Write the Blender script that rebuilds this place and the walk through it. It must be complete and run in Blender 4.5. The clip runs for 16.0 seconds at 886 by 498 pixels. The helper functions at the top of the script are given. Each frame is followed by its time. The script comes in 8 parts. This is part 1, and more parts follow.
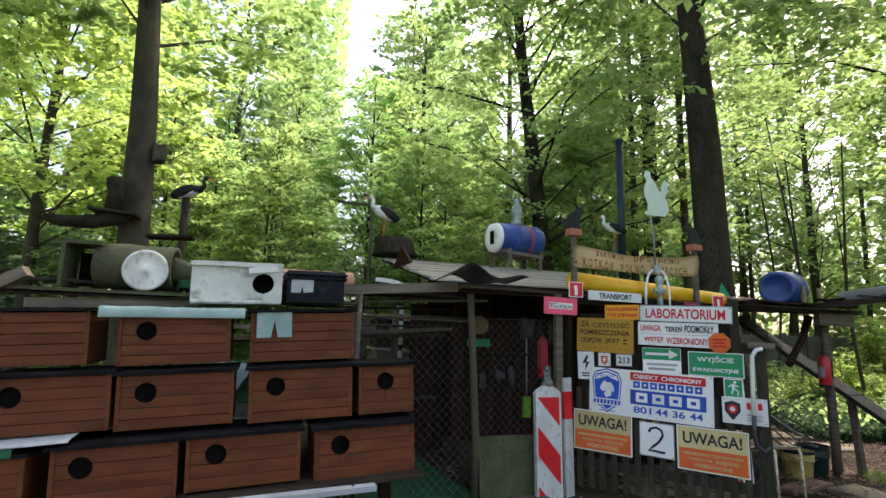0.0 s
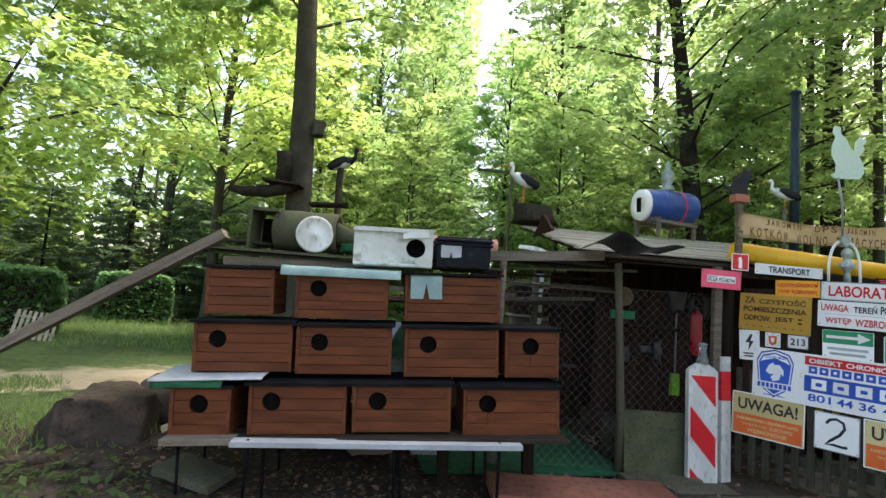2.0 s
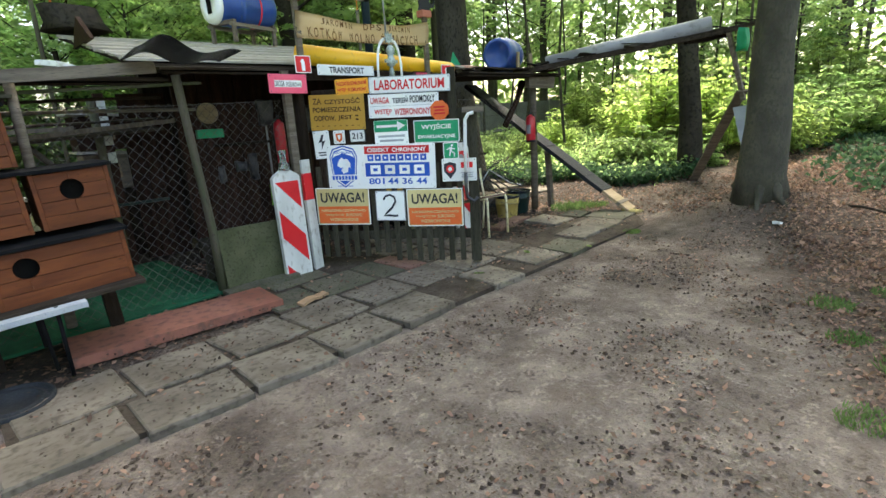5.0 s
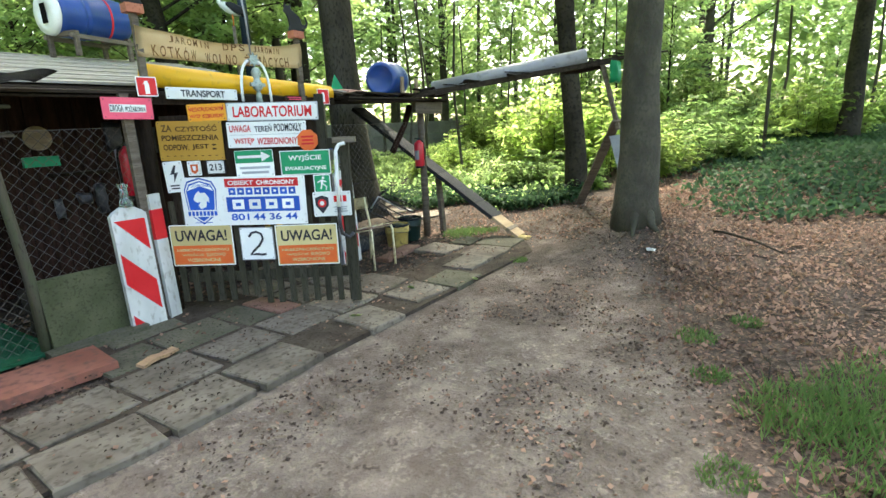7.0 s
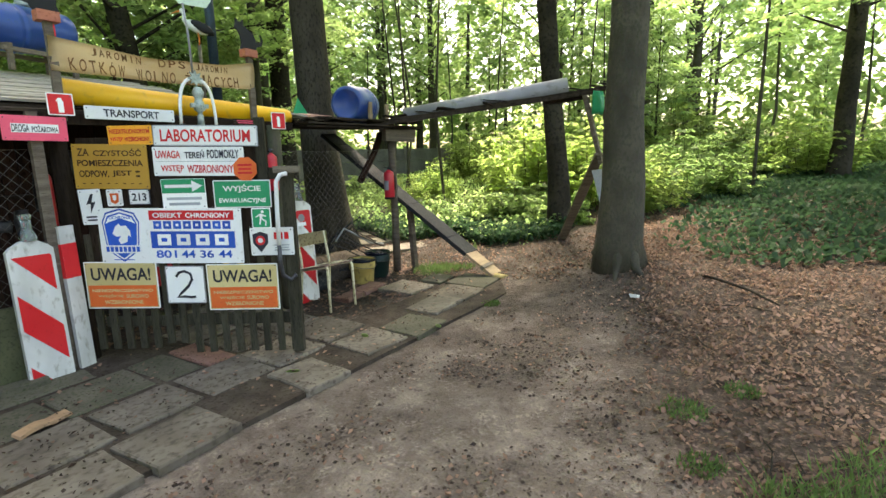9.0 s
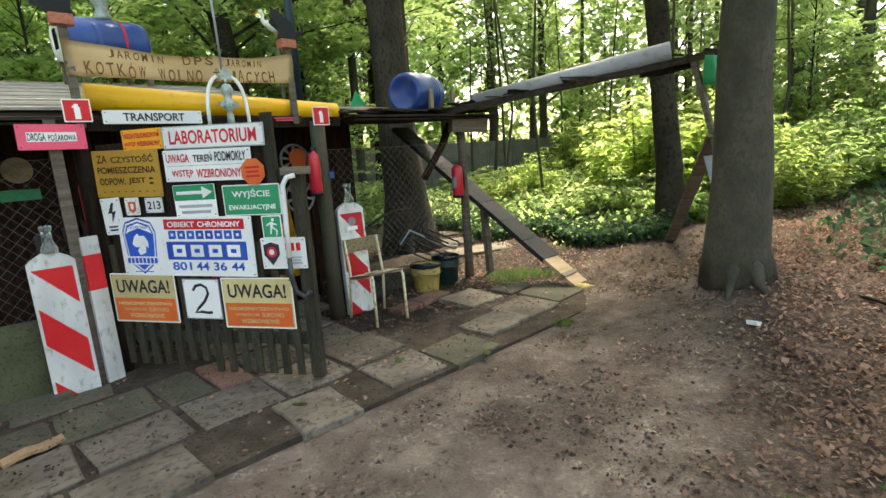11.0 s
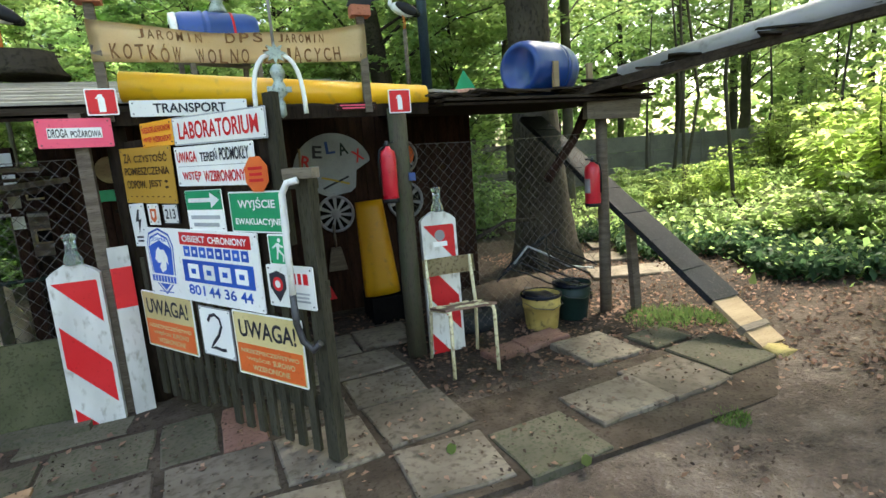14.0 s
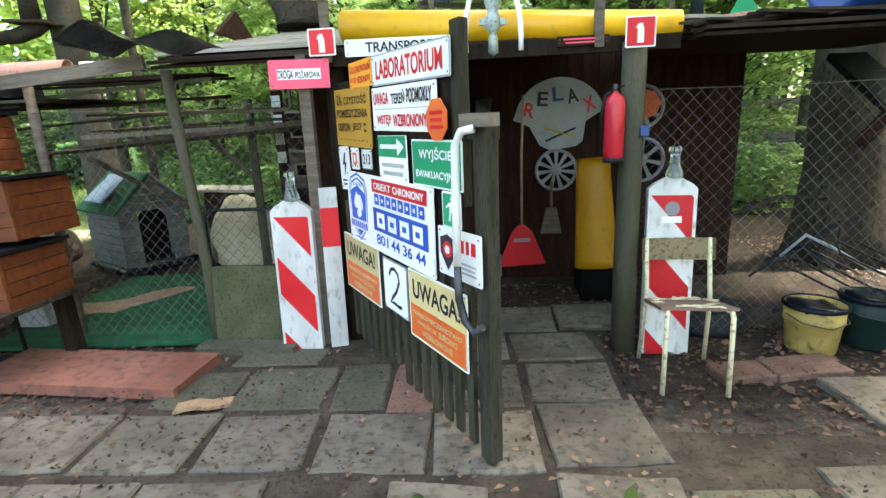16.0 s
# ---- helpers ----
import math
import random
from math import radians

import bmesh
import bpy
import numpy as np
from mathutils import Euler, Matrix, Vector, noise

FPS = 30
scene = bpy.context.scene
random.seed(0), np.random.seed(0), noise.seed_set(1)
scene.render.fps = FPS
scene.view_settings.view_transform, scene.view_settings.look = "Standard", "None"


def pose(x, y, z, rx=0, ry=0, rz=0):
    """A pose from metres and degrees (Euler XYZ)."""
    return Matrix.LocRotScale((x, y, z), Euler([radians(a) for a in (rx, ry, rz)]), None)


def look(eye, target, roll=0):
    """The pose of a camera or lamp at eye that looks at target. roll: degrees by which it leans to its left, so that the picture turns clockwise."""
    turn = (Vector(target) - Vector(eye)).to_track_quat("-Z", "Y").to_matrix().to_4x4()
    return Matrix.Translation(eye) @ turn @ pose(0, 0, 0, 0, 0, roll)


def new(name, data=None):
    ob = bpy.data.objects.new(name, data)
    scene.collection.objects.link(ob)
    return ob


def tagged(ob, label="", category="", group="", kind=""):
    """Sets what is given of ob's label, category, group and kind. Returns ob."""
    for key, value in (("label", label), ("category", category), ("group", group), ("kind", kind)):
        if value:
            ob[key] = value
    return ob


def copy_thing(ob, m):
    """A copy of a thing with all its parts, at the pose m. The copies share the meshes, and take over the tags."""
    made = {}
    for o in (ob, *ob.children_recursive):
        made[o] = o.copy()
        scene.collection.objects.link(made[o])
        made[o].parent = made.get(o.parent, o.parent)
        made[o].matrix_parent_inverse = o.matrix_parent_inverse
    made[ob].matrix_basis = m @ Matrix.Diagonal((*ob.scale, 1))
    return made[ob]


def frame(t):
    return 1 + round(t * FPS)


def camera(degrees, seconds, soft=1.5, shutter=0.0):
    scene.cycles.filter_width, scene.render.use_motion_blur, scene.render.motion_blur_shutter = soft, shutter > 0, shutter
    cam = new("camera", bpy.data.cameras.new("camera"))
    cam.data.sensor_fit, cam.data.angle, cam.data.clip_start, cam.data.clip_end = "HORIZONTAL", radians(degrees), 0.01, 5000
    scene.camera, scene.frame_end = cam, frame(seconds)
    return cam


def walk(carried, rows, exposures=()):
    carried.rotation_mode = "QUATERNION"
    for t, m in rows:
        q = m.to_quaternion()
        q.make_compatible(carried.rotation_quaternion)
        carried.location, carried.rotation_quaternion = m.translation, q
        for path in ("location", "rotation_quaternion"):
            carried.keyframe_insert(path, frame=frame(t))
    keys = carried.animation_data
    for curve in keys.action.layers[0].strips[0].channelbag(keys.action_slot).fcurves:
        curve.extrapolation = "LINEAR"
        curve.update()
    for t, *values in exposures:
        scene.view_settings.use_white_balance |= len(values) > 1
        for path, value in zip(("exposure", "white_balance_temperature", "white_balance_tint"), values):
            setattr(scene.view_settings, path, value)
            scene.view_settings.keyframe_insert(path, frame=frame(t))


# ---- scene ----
cam = camera(82.1, 16.0)
PATH = [
    (0, (0.082, -0.477, 1.565), (0.74, 1.384, 1.887), 1.7),
    (0.5, (0.042, -0.475, 1.547), (0.57, 1.439, 1.784), 2.1),
    (1, (-0.006, -0.467, 1.549), (0.296, 1.501, 1.741), 3.3),
    (1.5, (-0.063, -0.466, 1.544), (0.081, 1.52, 1.724), 4.3),
    (2, (-0.052, -0.478, 1.547), (0.12, 1.507, 1.718), 4.2),
    (2.5, (0.0, -0.508, 1.516), (0.404, 1.446, 1.658), 2.6),
    (3, (0.101, -0.535, 1.502), (0.746, 1.355, 1.615), 1.6),
    (3.5, (0.2, -0.566, 1.485), (1.033, 1.249, 1.595), 0.4),
    (4, (0.306, -0.572, 1.455), (1.359, 1.128, 1.467), -1.7),
    (4.2, (0.347, -0.574, 1.443), (1.489, 1.062, 1.307), -2.7),
    (6.3, (0.759, -0.536, 1.626), (2.203, 0.697, 1.0), -1.1),
    (6.5, (0.818, -0.578, 1.611), (2.299, 0.65, 1.067), -2.2),
    (7, (0.971, -0.581, 1.611), (2.537, 0.57, 1.139), -2.7),
    (7.5, (1.215, -0.529, 1.616), (2.837, 0.553, 1.17), -2.1),
    (8, (1.382, -0.513, 1.613), (3.012, 0.561, 1.179), -1.9),
    (8.2, (1.384, -0.512, 1.635), (3.013, 0.574, 1.223), -1.6),
    (10.3, (2.315, -0.427, 1.619), (3.791, 0.867, 1.238), -2.7),
    (10.5, (2.41, -0.439, 1.612), (3.831, 0.918, 1.239), -2.9),
    (11, (2.625, -0.441, 1.603), (3.911, 1.042, 1.22), -3.8),
    (11.5, (2.867, -0.298, 1.57), (4.13, 1.198, 1.162), -4.6),
    (12, (3.083, -0.178, 1.558), (4.328, 1.33, 1.14), -4.0),
    (12.5, (3.316, -0.109, 1.56), (4.4, 1.52, 1.145), -3.9),
    (13, (3.498, 0.04, 1.546), (4.47, 1.742, 1.149), -4.3),
    (13.5, (3.669, 0.207, 1.552), (4.575, 1.95, 1.174), -4.6),
    (14, (3.883, 0.299, 1.548), (4.6, 2.133, 1.199), -4.3),
    (14.5, (4.04, 0.386, 1.533), (4.577, 2.282, 1.187), -4.2),
    (15, (4.134, 0.581, 1.518), (4.582, 2.493, 1.139), -3.7),
    (15.5, (4.179, 0.74, 1.506), (4.419, 2.679, 1.078), -2.7),
    (16, (4.212, 0.799, 1.519), (4.018, 2.732, 1.044), -2.5),
]
walk(cam, [(t, look(eye, target, roll)) for t, eye, target, roll in PATH], [(0.0, 1.9, 6950, 16), (2.0, 2.18, 6950, 16), (4.0, 2.36, 6950, 11), (6.5, 2.98, 6800, 7), (8.0, 2.78, 7100, 8), (10.5, 2.56, 7700, 12), (12.5, 2.72, 7050, 9), (14.5, 2.74, 7000, 9), (15.5, 3.02, 6950, 10), (16.0, 3.36, 6950, 11)])


# ---- light ----
SUN_EL, SUN_AZ = 56, 62          # degrees; azimuth clockwise from +y
world = bpy.data.worlds.new("sky_world")
scene.world = world
world.use_nodes = True
wn = world.node_tree
sky = wn.nodes.new("ShaderNodeTexSky")
sky.sky_type = 'NISHITA'
sky.sun_disc = False
sky.sun_elevation = radians(SUN_EL)
sky.sun_rotation = radians(SUN_AZ)
sky.air_density, sky.dust_density, sky.ozone_density = 1.0, 4.0, 0.6
wn.links.new(sky.outputs[0], wn.nodes["Background"].inputs[0])
wn.nodes["Background"].inputs[1].default_value = 0.15
sun = new("sun", bpy.data.lights.new("sun", 'SUN'))
sun.data.energy, sun.data.angle, sun.data.color = 3.0, radians(14), (1.0, 0.95, 0.86)
sd = Vector((math.sin(radians(SUN_AZ)) * math.cos(radians(SUN_EL)), math.cos(radians(SUN_AZ)) * math.cos(radians(SUN_EL)), math.sin(radians(SUN_EL))))
sun.matrix_world = look(sd * 50, (0, 0, 0))

# ---- materials ----
rng = random.Random(7)


def mat(name, c1, c2, scale=6.0, rough=0.8, bump=0.3, metal=0.0, c3=None, stretch=(1, 1, 1), fine=60.0, spots=0.35, spec=0.25, dist=0.01, vary=(0.88, 1.1)):
    """Two tones mixed by coarse noise, a third one in fine worn spots, and relief."""
    m = bpy.data.materials.new(name)
    m.use_nodes = True
    nt = m.node_tree
    n, l = nt.nodes, nt.links
    b = n["Principled BSDF"]
    tc = n.new("ShaderNodeTexCoord")
    oi = n.new("ShaderNodeObjectInfo")
    add = n.new("ShaderNodeVectorMath")
    add.operation = 'MULTIPLY_ADD'
    add.inputs[1].default_value = (7, 11, 5)
    comb = n.new("ShaderNodeCombineXYZ")
    for i in range(3):
        l.new(oi.outputs["Random"], comb.inputs[i])
    l.new(comb.outputs[0], add.inputs[0])
    l.new(tc.outputs["Object"], add.inputs[2])
    mp = n.new("ShaderNodeMapping")
    mp.inputs["Scale"].default_value = stretch
    l.new(add.outputs[0], mp.inputs[0])
    n1 = n.new("ShaderNodeTexNoise")
    n1.inputs["Scale"].default_value, n1.inputs["Detail"].default_value = scale, 6
    n2 = n.new("ShaderNodeTexNoise")
    n2.inputs["Scale"].default_value, n2.inputs["Detail"].default_value = fine, 4
    l.new(mp.outputs[0], n1.inputs["Vector"])
    l.new(mp.outputs[0], n2.inputs["Vector"])
    r1 = n.new("ShaderNodeValToRGB")
    r1.color_ramp.elements[0].position, r1.color_ramp.elements[1].position = 0.35, 0.65
    r1.color_ramp.elements[0].color, r1.color_ramp.elements[1].color = (*c1, 1), (*c2, 1)
    l.new(n1.outputs["Fac"], r1.inputs[0])
    mix = n.new("ShaderNodeMix")
    mix.data_type = 'RGBA'
    r2 = n.new("ShaderNodeMapRange")
    r2.inputs[1].default_value, r2.inputs[2].default_value, r2.inputs[4].default_value = 0.62 - 0.25 * spots, 0.78 - 0.2 * spots, 0.85
    l.new(n2.outputs["Fac"], r2.inputs[0])
    l.new(r2.outputs[0], mix.inputs["Factor"])
    l.new(r1.outputs[0], mix.inputs["A"])
    mix.inputs["B"].default_value = (*(c3 or [0.55 * a for a in c1]), 1)
    hv = n.new("ShaderNodeHueSaturation")
    mr = n.new("ShaderNodeMapRange")
    mr.inputs[3].default_value, mr.inputs[4].default_value = vary
    l.new(oi.outputs["Random"], mr.inputs[0])
    l.new(mr.outputs[0], hv.inputs["Value"])
    l.new(mix.outputs["Result"], hv.inputs["Color"])
    l.new(hv.outputs[0], b.inputs["Base Color"])
    b.inputs["Metallic"].default_value = metal
    b.inputs["Specular IOR Level"].default_value = spec
    rr = n.new("ShaderNodeMapRange")
    rr.inputs[3].default_value, rr.inputs[4].default_value = max(0.05, rough - 0.15), min(1, rough + 0.12)
    l.new(n1.outputs["Fac"], rr.inputs[0])
    l.new(rr.outputs[0], b.inputs["Roughness"])
    if bump:
        s = n.new("ShaderNodeMath")
        s.operation = 'MULTIPLY_ADD'
        s.inputs[1].default_value = 0.4
        l.new(n2.outputs["Fac"], s.inputs[0])
        l.new(n1.outputs["Fac"], s.inputs[2])
        bp = n.new("ShaderNodeBump")
        bp.inputs["Strength"].default_value, bp.inputs["Distance"].default_value = bump, dist
        l.new(s.outputs[0], bp.inputs["Height"])
        l.new(bp.outputs[0], b.inputs["Normal"])
    return m


def leaf_mat(name, c1, c2, trans=0.5):
    """Thin leaves: diffuse and translucent, each leaf with a tone of its own."""
    m = bpy.data.materials.new(name)
    m.use_nodes = True
    nt = m.node_tree
    n, l = nt.nodes, nt.links
    for x in list(n):
        n.remove(x)
    out = n.new("ShaderNodeOutputMaterial")
    g = n.new("ShaderNodeNewGeometry")
    oi = n.new("ShaderNodeObjectInfo")
    tc = n.new("ShaderNodeTexCoord")
    nz = n.new("ShaderNodeTexNoise")
    nz.inputs["Scale"].default_value = 0.5
    l.new(tc.outputs["Object"], nz.inputs["Vector"])
    av = n.new("ShaderNodeMath")
    av.operation = 'MULTIPLY_ADD'
    av.inputs[1].default_value = 0.55
    l.new(g.outputs["Random Per Island"], av.inputs[0])
    sc = n.new("ShaderNodeMath")
    sc.operation = 'MULTIPLY_ADD'
    sc.inputs[1].default_value, sc.inputs[2].default_value = 1.6, -0.55
    l.new(nz.outputs["Fac"], sc.inputs[0])
    l.new(sc.outputs[0], av.inputs[2])
    r = n.new("ShaderNodeValToRGB")
    r.color_ramp.elements[0].color, r.color_ramp.elements[1].color = (*c1, 1), (*c2, 1)
    l.new(av.outputs[0], r.inputs[0])
    hv = n.new("ShaderNodeHueSaturation")
    mr = n.new("ShaderNodeMapRange")
    mr.inputs[3].default_value, mr.inputs[4].default_value = 0.8, 1.2
    l.new(oi.outputs["Random"], mr.inputs[0])
    l.new(mr.outputs[0], hv.inputs["Value"])
    l.new(r.outputs[0], hv.inputs["Color"])
    d = n.new("ShaderNodeBsdfDiffuse")
    t = n.new("ShaderNodeBsdfTranslucent")
    gl = n.new("ShaderNodeBsdfGlossy")
    gl.inputs["Roughness"].default_value = 0.5
    gl.inputs["Color"].default_value = (0.5, 0.5, 0.5, 1)
    br = n.new("ShaderNodeHueSaturation")
    br.inputs["Value"].default_value, br.inputs["Saturation"].default_value = 3.0, 0.95
    l.new(hv.outputs[0], br.inputs["Color"])
    l.new(hv.outputs[0], d.inputs[0])
    l.new(br.outputs[0], t.inputs[0])
    mx = n.new("ShaderNodeMixShader")
    mx.inputs[0].default_value = trans
    l.new(d.outputs[0], mx.inputs[1])
    l.new(t.outputs[0], mx.inputs[2])
    m2 = n.new("ShaderNodeMixShader")
    m2.inputs[0].default_value = 0.018
    l.new(mx.outputs[0], m2.inputs[1])
    l.new(gl.outputs[0], m2.inputs[2])
    l.new(m2.outputs[0], out.inputs[0])
    return m


M = {
    "board": mat("stained_board", (0.088, 0.0225, 0.007), (0.15, 0.042, 0.0125), 3, 0.6, 0.25, stretch=(1, 6, 6), fine=30, spots=0.1, c3=(0.038, 0.0125, 0.006)),
    "felt": mat("roofing_felt", (0.006, 0.006, 0.007), (0.014, 0.014, 0.015), 5, 0.9, 0.4, fine=200, spec=0.06),
    # near-black; on plates set in hollows it stands for the inner shade
    "dark": mat("black_and_hollow_shade", (0.004, 0.004, 0.004), (0.008, 0.007, 0.006), 5, 0.95, 0.2, spec=0.06),
    "oldwood": mat("weathered_wood", (0.1, 0.078, 0.058), (0.17, 0.138, 0.105), 3, 0.85, 0.5, stretch=(1, 1, 9), fine=25, c3=(0.05, 0.04, 0.03)),
    "oldwood_x": mat("weathered_wood_long", (0.13, 0.105, 0.08), (0.21, 0.175, 0.135), 3, 0.85, 0.5, stretch=(0.7, 9, 9), fine=25, c3=(0.065, 0.055, 0.042)),
    # this wood and the next are darkened to deepen the shed's inner shade
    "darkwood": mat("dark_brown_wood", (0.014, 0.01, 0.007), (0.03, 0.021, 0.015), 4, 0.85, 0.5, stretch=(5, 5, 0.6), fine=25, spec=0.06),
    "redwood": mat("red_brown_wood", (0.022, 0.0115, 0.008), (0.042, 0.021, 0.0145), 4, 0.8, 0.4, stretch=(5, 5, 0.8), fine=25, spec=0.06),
    "palewood": mat("pale_plank", (0.25, 0.178, 0.103), (0.35, 0.26, 0.16), 3, 0.75, 0.3, stretch=(1, 6, 6), fine=30, spots=0.15),
    "mossy": mat("mossy_wood", (0.07, 0.062, 0.043), (0.07, 0.088, 0.036), 5, 0.95, 0.6, fine=40),
    "greenpost": mat("algae_wood", (0.085, 0.07, 0.05), (0.07, 0.075, 0.042), 4, 0.9, 0.5, stretch=(4, 4, 0.7), fine=30),
    "gatewood": mat("dark_green_paling", (0.033, 0.03, 0.021), (0.062, 0.057, 0.041), 4, 0.85, 0.4, stretch=(4, 4, 0.6), fine=30, spec=0.06),
    "bark": mat("beech_bark", (0.04, 0.034, 0.025), (0.08, 0.069, 0.05), 4.0, 0.95, 0.9, stretch=(1, 1, 0.7), fine=34, spots=0.6, c3=(0.042, 0.044, 0.028), dist=0.03),
    # slightly darker than the beech bark above
    "yardbark": mat("yard_trunk_bark", (0.036, 0.03, 0.024), (0.07, 0.06, 0.046), 3, 0.9, 0.9, stretch=(1, 1, 0.5), fine=30, spots=0.5, dist=0.03, spec=0.1),
    "barkdark": mat("dark_bark", (0.026, 0.022, 0.017), (0.05, 0.043, 0.032), 2.5, 0.95, 0.9, fine=18, spots=0.5, dist=0.03, spec=0.06),
    "concrete": mat("paving_concrete", (0.098, 0.082, 0.062), (0.172, 0.147, 0.115), 3.4, 0.92, 0.6, fine=22, spots=0.5, c3=(0.06, 0.048, 0.036), vary=(0.7, 1.12)),
    "concrete_moss": mat("mossy_concrete", (0.066, 0.062, 0.042), (0.105, 0.096, 0.068), 4, 0.95, 0.5, fine=45, spots=0.5, c3=(0.04, 0.047, 0.02)),
    "redslab": mat("red_concrete", (0.15, 0.08, 0.058), (0.21, 0.12, 0.092), 4, 0.9, 0.4, fine=50),
    "mossplate": mat("mossy_plate", (0.058, 0.064, 0.03), (0.088, 0.09, 0.048), 5, 0.95, 0.5, fine=60),
    "stone": mat("grey_stone", (0.026, 0.02, 0.016), (0.06, 0.046, 0.037), 2.5, 0.95, 0.8, fine=25, spots=0.5, c3=(0.024, 0.018, 0.014), dist=0.03),
    "redmat": mat("faded_red_rubber", (0.19, 0.068, 0.045), (0.28, 0.118, 0.084), 2.2, 0.8, 0.25, fine=16, spots=0.5, c3=(0.12, 0.06, 0.046)),
    "white": mat("white_paint", (0.72, 0.73, 0.72), (0.82, 0.82, 0.80), 3, 0.45, 0.08, fine=50, spots=0.0, c3=(0.5, 0.49, 0.45)),
    "whitedirty": mat("soiled_white_paint", (0.50, 0.50, 0.47), (0.70, 0.70, 0.67), 4, 0.55, 0.15, fine=22, spots=0.3, c3=(0.30, 0.28, 0.23), stretch=(1, 1, 0.5)),
    "yellowdirty": mat("soiled_yellow", (0.30, 0.215, 0.06), (0.44, 0.325, 0.10), 6, 0.6, 0.1, fine=18, spots=0.4, c3=(0.12, 0.09, 0.035)),
    "card": mat("tan_bark", (0.24, 0.15, 0.085), (0.33, 0.21, 0.12), 8, 0.9, 0.3, fine=40),
    "stainedfoam": mat("stained_foam", (0.55, 0.57, 0.52), (0.7, 0.72, 0.67), 5, 0.85, 0.3, fine=11, spots=0.5, c3=(0.3, 0.32, 0.25)),
    "netwire": mat("weathered_wire", (0.085, 0.078, 0.072), (0.14, 0.132, 0.124), 8, 0.7, 0.1, spec=0.1, spots=0.4, c3=(0.14, 0.09, 0.06)),
    "carpet": mat("dirty_pink_carpet", (0.3, 0.18, 0.125), (0.42, 0.28, 0.2), 5, 0.95, 0.7, fine=90, spots=0.5, c3=(0.2, 0.12, 0.08)),
    "bareseat": mat("bare_plywood", (0.17, 0.105, 0.08), (0.25, 0.16, 0.125), 9, 0.8, 0.4, stretch=(1, 5, 1), spots=0.4, c3=(0.1, 0.06, 0.045)),
    "foam": mat("white_foam", (0.74, 0.74, 0.71), (0.82, 0.82, 0.79), 4, 0.85, 0.2, fine=14, spots=0.25, c3=(0.45, 0.43, 0.36)),
    "red": mat("red_paint", (0.55, 0.015, 0.02), (0.62, 0.025, 0.03), 3, 0.4, 0.06, fine=40, spots=0.0),
    "red_ext": mat("extinguisher_red", (0.45, 0.012, 0.025), (0.52, 0.02, 0.035), 2, 0.3, 0.03, spots=0.0, spec=0.5),
    "pink": mat("pink_red_plate", (0.75, 0.08, 0.15), (0.8, 0.11, 0.18), 3, 0.45, 0.05, spots=0.0),
    "black": mat("black_paint", (0.006, 0.006, 0.007), (0.011, 0.011, 0.012), 3, 0.5, 0.05, spots=0.0),
    "ink": mat("sign_ink", (0.02, 0.02, 0.03), (0.03, 0.03, 0.04), 3, 0.5, 0.0, spots=0.0),
    "ochre": mat("ochre_plate", (0.36, 0.195, 0.026), (0.43, 0.24, 0.038), 2, 0.55, 0.08, spots=0.1, c3=(0.3, 0.18, 0.04)),
    "ochreink": mat("brown_letter", (0.06, 0.032, 0.01), (0.085, 0.045, 0.013), 3, 0.6, 0.0, spots=0.0),
    "tan": mat("tan_plate", (0.52, 0.42, 0.19), (0.60, 0.50, 0.25), 3, 0.5, 0.05, spots=0.05),
    "orange": mat("orange_plate", (0.6, 0.105, 0.024), (0.68, 0.14, 0.034), 3, 0.45, 0.05, spots=0.0),
    "amber": mat("amber_plate", (0.80, 0.33, 0.02), (0.85, 0.40, 0.04), 3, 0.45, 0.05, spots=0.0),
    "blue": mat("sign_blue", (0.012, 0.07, 0.40), (0.02, 0.10, 0.48), 3, 0.4, 0.04, spots=0.0),
    "green": mat("sign_green", (0.01, 0.26, 0.11), (0.015, 0.31, 0.14), 3, 0.4, 0.05, spots=0.0),
    "barrel": mat("blue_plastic", (0.006, 0.04, 0.19), (0.011, 0.058, 0.26), 3, 0.35, 0.06, fine=30, spots=0.1, c3=(0.02, 0.06, 0.18), spec=0.5),
    "yellow": mat("yellow_pipe", (0.80, 0.40, 0.01), (0.86, 0.48, 0.015), 1.5, 0.4, 0.05, fine=12, spots=0.15, c3=(0.6, 0.33, 0.04), spec=0.5),
    "yellowdull": mat("dull_yellow", (0.42, 0.28, 0.035), (0.5, 0.35, 0.055), 3, 0.5, 0.08, fine=20, spots=0.2, c3=(0.25, 0.18, 0.05)),
    "cream": mat("chipped_cream_paint", (0.66, 0.6, 0.37), (0.75, 0.69, 0.46), 5, 0.55, 0.2, fine=35, spots=0.45, c3=(0.26, 0.17, 0.09)),
    "greypipe": mat("grey_pipe", (0.23, 0.222, 0.232), (0.32, 0.31, 0.322), 2, 0.55, 0.08, fine=12, spots=0.3, c3=(0.2, 0.19, 0.19)),
    "steel": mat("galvanised_wire", (0.085, 0.08, 0.074), (0.15, 0.145, 0.135), 6, 0.5, 0.0, metal=0.6, spots=0.2),
    "irondark": mat("dark_iron", (0.05, 0.05, 0.055), (0.09, 0.09, 0.095), 6, 0.5, 0.1, metal=0.6),
    "stovepipe": mat("blue_black_flue", (0.03, 0.05, 0.075), (0.05, 0.08, 0.11), 2, 0.5, 0.05, metal=0.3),
    "cloth": mat("tan_banner_cloth", (0.62, 0.48, 0.285), (0.72, 0.575, 0.36), 3, 0.95, 0.25, fine=120, spots=0.1, c3=(0.5, 0.36, 0.2)),
    "clothink": mat("brown_hand_letter", (0.15, 0.075, 0.03), (0.2, 0.1, 0.04), 6, 0.9, 0.0, spots=0.0),
